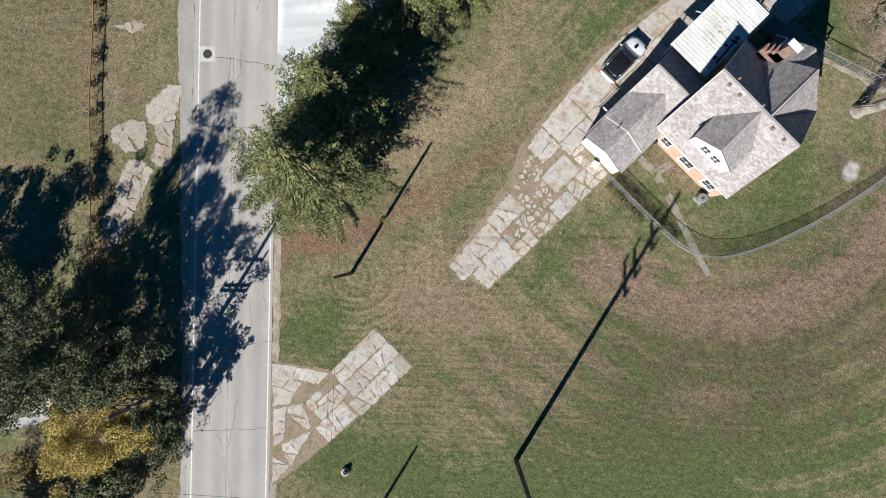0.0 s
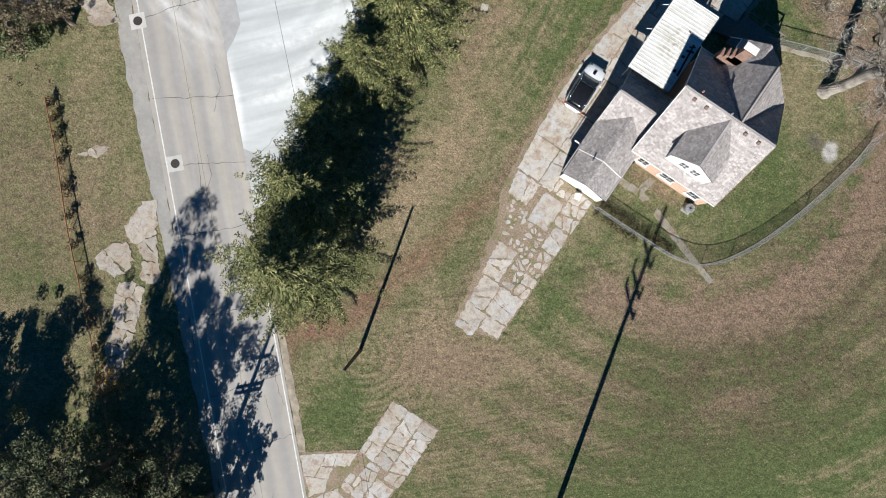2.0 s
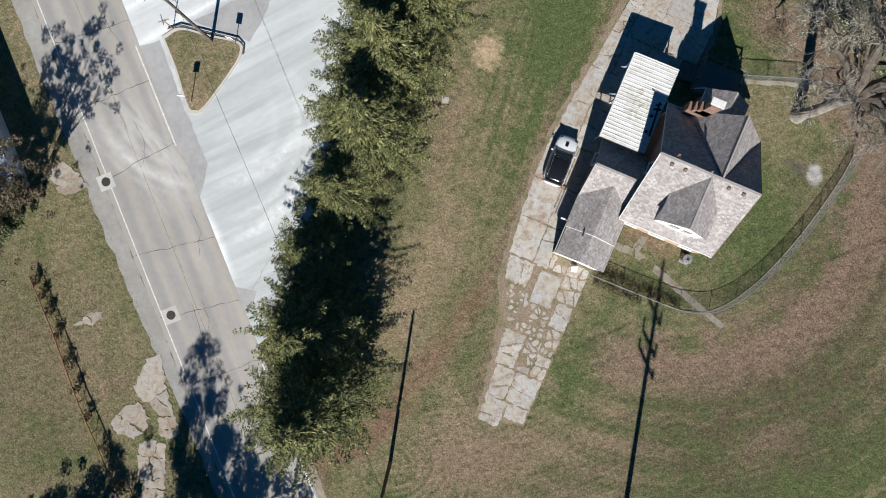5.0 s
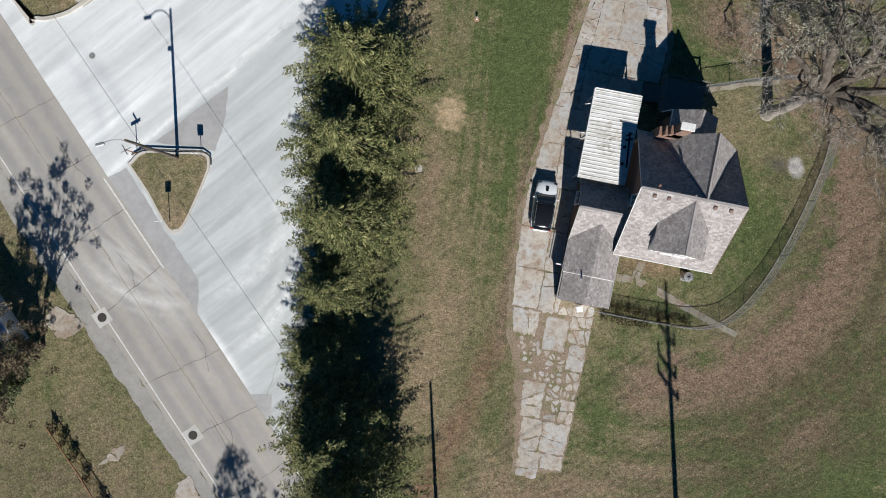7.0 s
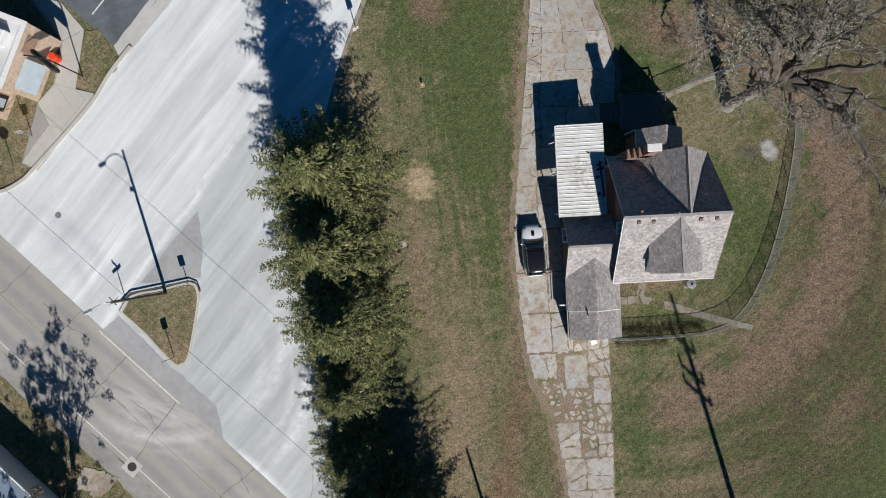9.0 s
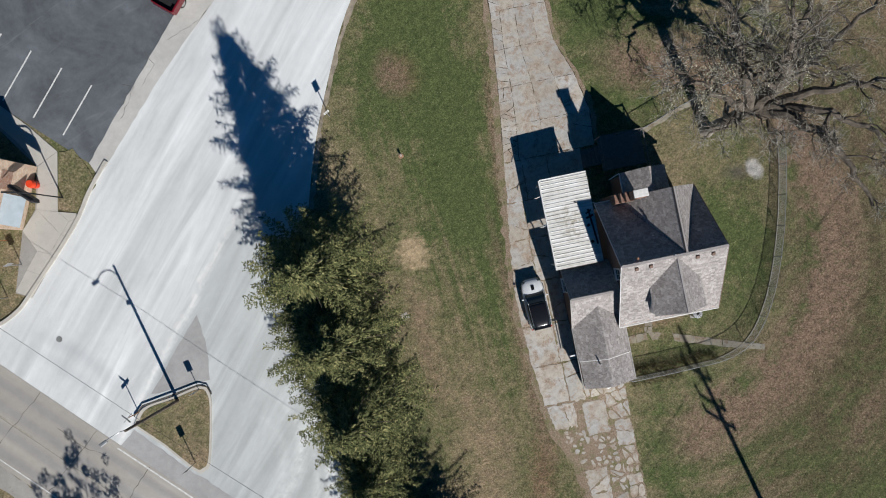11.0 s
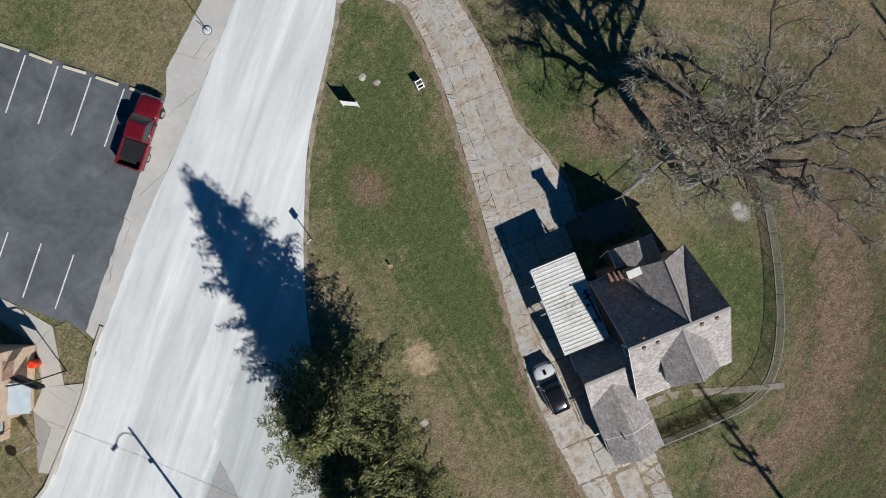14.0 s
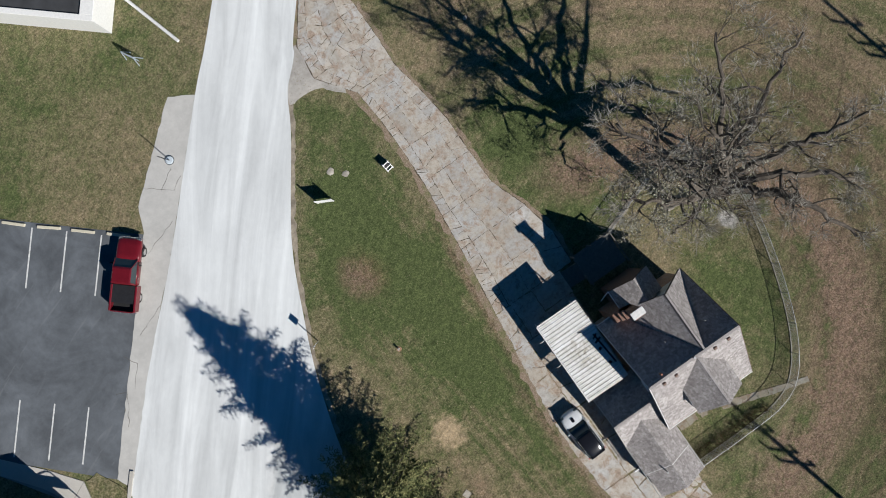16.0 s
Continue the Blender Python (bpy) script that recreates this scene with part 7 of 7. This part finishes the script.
for k, (f, size) in enumerate(((0.02, 0.22), (0.08, 0.22), (0.15, 0.26), (0.22, 0.22), (0.29, 0.26), (0.36, 0.22), (0.43, 0.30), (0.5, 0.26), (0.58, 0.30), (0.66, 0.34), (0.78, 0.45))):
    seg = f * (len(FENCE_W) - 1)
    p = FENCE_W[int(seg)].lerp(FENCE_W[int(seg) + 1], seg % 1)
    leafy_tree("vine", p.x + 0.05, p.y + 0.1, 0.7 + size * 0.5, size, 80 + k, BRUSH, "dry brown vine tangled on the wire fence", 700, (0.05, 0.11), 0.15, "vines on the fence")

# wheel stops in the lot
STOPSTONE = concrete_material("yellowed wheel stop concrete", (0.60, 0.55, 0.43), 0.22).m
for k, b in enumerate((1.95, 4.75, 7.45, 10.25, 12.95)):
    p = lot_xy(19.15, b)
    o = whole("wheel_stop", box(fresh(), -0.92, 0.92, -0.12, 0.12, -0.02, 0.14, bevel=0.03), STOPSTONE, "weathered concrete wheel stop at the bay end", "wheel stop", "wheel stops", m=pose(*p, 0.02, 0, 0, 139 + (k % 3 - 1) * 2))

# ---- buildings ----
TARROOF = simple("dark flat roofing", (0.05, 0.052, 0.056), 0.9, spread=0.25, scale=1.0, local=False)
WHITEROOF = simple("white roof coating", (0.66, 0.66, 0.65), 0.7, spread=0.12, scale=0.8, local=False)
BLUEGREY = simple("blue-grey metal roofing", (0.34, 0.41, 0.50), 0.5, 0.2, 0.1, 1.0, local=False)
AWNING = simple("pale blue awning metal", (0.40, 0.46, 0.50), 0.5, 0.1, 0.1, 2)
ORANGE = simple("bright red-orange plastic", (0.72, 0.06, 0.02), 0.5, spread=0.08)
STUCCO = simple("cream stucco", (0.52, 0.47, 0.39), 0.9, spread=0.12, scale=2, local=False)
SHOPBRICK = brick_material("mottled shop brick", (0.50, 0.32, 0.22), (0.60, 0.46, 0.34), (0.56, 0.50, 0.42))


def local_box(m, *a, bevel=0.0):
    return box(fresh(), *a, m, bevel)


# corner shop: its south-east front runs along the walk
t = thing("shop_building", "brick corner shop with white flat roof and blue awning", "building")
sm_ = pose(-36.8, 38.9, 0, 0, 0, 66.0)       # local x to the north-north-east, local y to the west-north-west
SH = 4.4
part("wall", local_box(sm_, -5.1, 0.0, 0.0, 0.3, 0, SH), SHOPBRICK, t, "mottled brick street front")
part("wall", local_box(sm_, -0.3, 0.0, 0.3, 14, 0, SH), SHOPBRICK, t, "brick side wall along the lot")
part("wall", local_box(sm_, -7.35, -0.3, 13.7, 14, 0, SH), STUCCO, t)
part("wall", local_box(sm_, -7.35, -7.05, 1.8, 13.7, 0, SH), SHOPBRICK, t)
part("wall", local_box(sm_, -7.05, -5.1, 1.8, 2.1, 0, SH), SHOPBRICK, t, "set-back brick wall facing the lawn")
part("wall", local_box(sm_, -5.1, -4.8, 0.3, 1.8, 0, SH), SHOPBRICK, t)
part("roof", local_box(sm_, -4.8, -0.3, 0.3, 13.7, SH - 0.3, SH - 0.18), WHITEROOF, t, "white coated flat roof")
part("roof", local_box(sm_, -7.05, -4.8, 2.1, 13.7, SH - 0.3, SH - 0.18), WHITEROOF, t)
for a in ((-5.15, 0.05, -0.05, 0.3), (-7.4, 0.05, 13.7, 14.05), (-0.3, 0.05, 0.3, 13.7), (-7.4, -7.05, 1.8, 13.7)):
    part("coping", local_box(sm_, *a, SH, SH + 0.06), TRIM, t)
part("red_panel", local_box(sm_, -2.1, -0.7, -0.025, -0.003, 2.6, 3.9), RED_BRICK, t, "redder rebuilt patch of bricks")
part("awning", solid(fresh(), [tuple(sm_ @ Vector(p)) for p in ((-4.7, -0.02, 3.2), (-2.4, -0.02, 3.2), (-2.4, -1.35, 2.6), (-4.7, -1.35, 2.6))], 0.05), AWNING, t, "sloping pale blue metal awning")
w = part("window", local_box(sm_, -4.5, -3.0, -0.06, -0.003, 0.7, 1.9, bevel=0.01), DARKMETAL, t, "dark framed shop window")
part("poster", local_box(sm_, -4.3, -3.2, -0.075, -0.061, 0.9, 1.7), SIGNWHITE, w, "white poster in the window")
part("poster_bar", local_box(sm_, -4.1, -3.4, -0.085, -0.076, 1.2, 1.35), SIGNGREY, w)
w = part("window", local_box(sm_, -6.8, -5.5, 1.74, 1.797, 0.8, 2.0, bevel=0.01), DARKMETAL, t, "dark framed window with a blue poster")
part("poster", local_box(sm_, -6.5, -5.8, 1.725, 1.739, 1.0, 1.8), AWNING, w)
for x, y in ((-1.7, 1.4), (-3.4, 3.4), (-2.0, 6.2)):
    u = part("roof_unit", local_box(sm_, x - 0.6, x + 0.6, y - 0.5, y + 0.5, SH - 0.18, SH + 0.55, bevel=0.05), TRIM, t, "white rooftop unit")
    part("fan_grille", tube(fresh(), [tuple(sm_ @ Vector((x, y, SH + 0.55))), tuple(sm_ @ Vector((x, y, SH + 0.6)))], 0.36, 14), DARKMETAL, u)
t = thing("shop_sign", "black oval shop sign hung from a bent steel post", "sign")
part("post", tube(fresh(), [(-35.3, 36.1, 0), (-35.3, 36.1, 4.4), (-35.5, 36.15, 4.6), (-37.0, 36.5, 4.6)], 0.06, 8), DARKMETAL, t)
case = pose(-35.9, 36.2, 3.9, 0, 0, -44)
part("sign_case", local_box(case, -1.15, 1.15, -0.16, 0.16, -0.5, 0.5, bevel=0.15), DARKMETAL, t, "black oval sign case")
part("letter_bar", local_box(case, -0.7, 0.7, -0.175, -0.161, -0.1, 0.1), SIGNGREY, t)
t = thing("barrel_planter", "bright red-orange barrel beside the shop wall", "planter", m=pose(-37.1, 37.5, 0.05))
part("barrel", tube(fresh(), [(0, 0, 0), (0, 0, 0.35), (0, 0, 0.7), (0, 0, 0.95)], [0.28, 0.33, 0.33, 0.27], 16), ORANGE, t)
part("hoop", tube(fresh(), [(0, 0, 0.5), (0, 0, 0.55)], 0.345, 16), DARKMETAL, t)
# low pipe rail by the shop
t = thing("pipe_rail", "low rusty pipe rail in the corner lawn", "rail")
part("rail", tube(fresh(), [(-42.2, 33.2, 0.9), (-40.3, 33.7, 0.9)], 0.035, 8), RUST, t)
for x, y in ((-42.2, 33.2), (-40.3, 33.7)):
    part("post", tube(fresh(), [(x, y, -0.05), (x, y, 0.93)], 0.04, 8), RUST, t)

# low white-walled building to the north
t = thing("flat_roof_building", "low building with dark flat roof and white parapet", "building")
nb = pose(-12.9, 67.3, 0, 0, 0, 139.5)       # local x to the west-north-west, y away to the south-west (negative is north)
part("wall", local_box(nb, 0, 16, -0.3, 0.0, 0, 3.0), WHITE, t)
part("wall", local_box(nb, 0.0, 0.3, -10, -0.3, 0, 3.0), WHITE, t)
part("wall", local_box(nb, 0, 16, -10.3, -10, 0, 3.0), WHITE, t)
part("wall", local_box(nb, 15.7, 16, -10, -0.3, 0, 3.0), WHITE, t)
part("roof", local_box(nb, 0.3, 15.7, -10, -0.3, 2.8, 2.9), TARROOF, t, "dark flat roof")
for a in ((-0.1, 16.1, -0.35, 0.1), (-0.1, 0.9, -10, -0.35), (-0.1, 16.1, -10.4, -10)):
    part("parapet_cap", local_box(nb, *a, 2.98, 3.1, bevel=0.02), WHITE, t, "broad white parapet cap")
whole("timber_rail", tube(fresh(), [(-12.2, 71.5, 0.4), (-10.4, 68.7, 0.4), (-8.9, 63.6, 0.4)], 0.13, 8), TRIM, "long pale timber rail in the grass", "rail")
t = thing("sign_stand", "small blue-grey metal sign stand with leaning legs", "sign", m=pose(-12.6, 64.6, 0, 0, 0, -60))
for s in (-1, 1):
    part("leg", tube(fresh(), [(s * 0.55, -0.3, 0), (s * 0.5, 0, 1.3)], 0.04, 6), AWNING, t)
    part("leg", tube(fresh(), [(s * 0.55, 0.35, 0), (s * 0.5, 0, 1.3)], 0.04, 6), AWNING, t)
part("panel", box(fresh(), -0.5, 0.5, -0.03, 0.03, 0.7, 1.35, bevel=0.01), AWNING, t)
for z in (0.3, 0.55):
    part("rung", box(fresh(), -0.55, 0.55, -0.03, 0.03, z, z + 0.05), AWNING, t)

# neighbour's house west of the road
t = thing("neighbour_house", "house corner with blue-grey metal roof and pale gutter", "house")
wb = pose(-37.8, 2.55, 0, 0, 0, 134.4)        # local x runs back along the road, y to the south-west
part("wall", local_box(wb, 0.4, 14, 0.4, 0.65, 0, 2.7), WHITE, t)
part("wall", local_box(wb, 0.4, 0.65, 0.65, 9, 0, 2.7), WHITE, t)
part("wall", local_box(wb, 0.65, 14, 8.75, 9, 0, 2.7), WHITE, t)
part("wall", local_box(wb, 13.75, 14, 0.65, 8.75, 0, 2.7), WHITE, t)
part("roof", solid(fresh(), [tuple(wb @ Vector(p)) for p in ((0, 0, 2.7), (14.4, 0, 2.7), (14.4, 4.7, 4.6), (0, 4.7, 4.6))], 0.15), BLUEGREY, t, "blue-grey metal roof slope")
part("roof", solid(fresh(), [tuple(wb @ Vector(p)) for p in ((0, 9.4, 2.7), (0, 4.7, 4.6), (14.4, 4.7, 4.6), (14.4, 9.4, 2.7))], 0.15), BLUEGREY, t)
part("gutter", local_box(wb, -0.05, 14.4, -0.16, -0.02, 2.58, 2.72, bevel=0.02), TRIM, t)
part("gable_wall", solid(fresh(), [tuple(wb @ Vector(p)) for p in ((0.45, 0.65, 2.6), (0.45, 8.75, 2.6), (0.45, 4.7, 4.4))], 0.2), WHITE, t)

# ---- grass blades over the turf near the camera's way ----
def inside(poly, x, y):
    px, py = np.array([p[0] for p in poly]), np.array([p[1] for p in poly])
    res = np.zeros(len(x), bool)
    for i in range(len(poly)):
        j = i - 1
        cond = (py[i] > y) != (py[j] > y)
        res ^= cond & (x < (px[j] - px[i]) * (y - py[i]) / (py[j] - py[i] + 1e-12) + px[i])
    return res


def turf(count, seed):
    q = np.random.default_rng(seed)
    x, y = q.uniform(-44, 42, count), q.uniform(-34, 74, count)
    v = x * 0.714 + y * 0.7
    keep = ~((v > -21.0) & (v < -12.9))
    blocked = [street_outline, [(w_ - 0.1, y_) for y_, w_ in edge_w] + [(e_, y_) for y_, e_ in edge_e][::-1], [(1.0, -0.6), (4.8, 0.3), (4.9, 13.7), (-1.0, 13.7), (-1.3, 10.5), (0.2, 7.0)],
               [(-1.5, 12.4), (1.6, 12.4), (5.0, 14.0), (5.0, 18.2), (11.9, 18.2), (11.9, 27.2), (9.8, 32.3), (5.1, 31.9), (-1.0, 31.9), (-1.9, 25.0), (-2.2, 19.0)], strip,
               [lot_xy(0, -0.2), lot_xy(19.4, 0), lot_xy(19.4, 40), lot_xy(-12, 40), lot_xy(-12, 5)], [(-3.4, -16.0), (0.6, -13.0), (0.6, -8.2), (4.9, -8.2), (4.6, -17.0), (3.9, -23.0)]]
    for poly in blocked:
        keep &= ~inside(poly, x, y)
    x, y = x[keep], y[keep]
    n = len(x)
    h = q.uniform(0.03, 0.085, n)
    a = unit(np.stack([q.normal(0, 0.55, n), q.normal(0, 0.55, n), np.ones(n)], 1))
    w = unit(np.cross(a, q.normal(0, 1, (n, 3))))
    c = np.stack([x, y, h * 0.38], 1)
    return quads_mesh("grass", c, a, w, h, q.uniform(0.03, 0.07, n), GRASS)


tagged(new("grass", turf(330000, 90)), "short mottled green and straw grass blades", "grass", kind="stuff")


def tall_grass(x0, x1, y0, y1, count, seed):
    q = np.random.default_rng(seed)
    c = np.stack([q.uniform(x0, x1, count), q.uniform(y0, y1, count), np.zeros(count)], 1)
    h = q.uniform(0.25, 0.75, count)
    a = unit(np.stack([q.normal(0, 0.25, count), q.normal(0, 0.25, count), np.ones(count)], 1))
    c[:, 2] = h * 0.38
    return quads_mesh("tall_grass", c, a, unit(np.cross(a, q.normal(0, 1, (count, 3)))), h, q.uniform(0.02, 0.05, count), BRUSH)


# these dark stems also stand in for the hatched shadow of the fence mesh
tagged(new("tall_grass", tall_grass(5.5, 12.4, 13.45, 14.15, 900, 91)), "tall dry weeds doubling as the mesh shadow inside the fence", "weeds", kind="stuff")
tagged(new("tall_grass", tall_grass(5.4, 9.5, 12.6, 13.15, 350, 92)), "tall dry weeds at the foot of the fence", "weeds", kind="stuff")


def fence_weeds(line, count, seed):
    """Matted dead stems along the foot of the wire fence."""
    q = np.random.default_rng(seed)
    a, b = np.array([list(p) for p in line[:-1]]), np.array([list(p) for p in line[1:]])
    seg = q.integers(0, len(a), count)
    f = q.random((count, 1))
    xy = a[seg] * (1 - f) + b[seg] * f + q.normal(0, 0.32, (count, 2)) + np.array([0.05, 0.25])
    h = q.uniform(0.08, 0.3, count)
    d = unit(np.stack([q.normal(0, 0.9, count), q.normal(0, 0.9, count), np.ones(count)], 1))
    return quads_mesh("fence_weeds", np.concatenate([xy, (h * 0.38)[:, None]], 1), d, unit(np.cross(d, q.normal(0, 1, (count, 3)))), h, q.uniform(0.02, 0.05, count), RUSTLEAF)


tagged(new("dead_weeds", fence_weeds(FENCE_W, 1900, 93)), "rust-brown dead weeds matted along the wire fence", "weeds", kind="stuff")
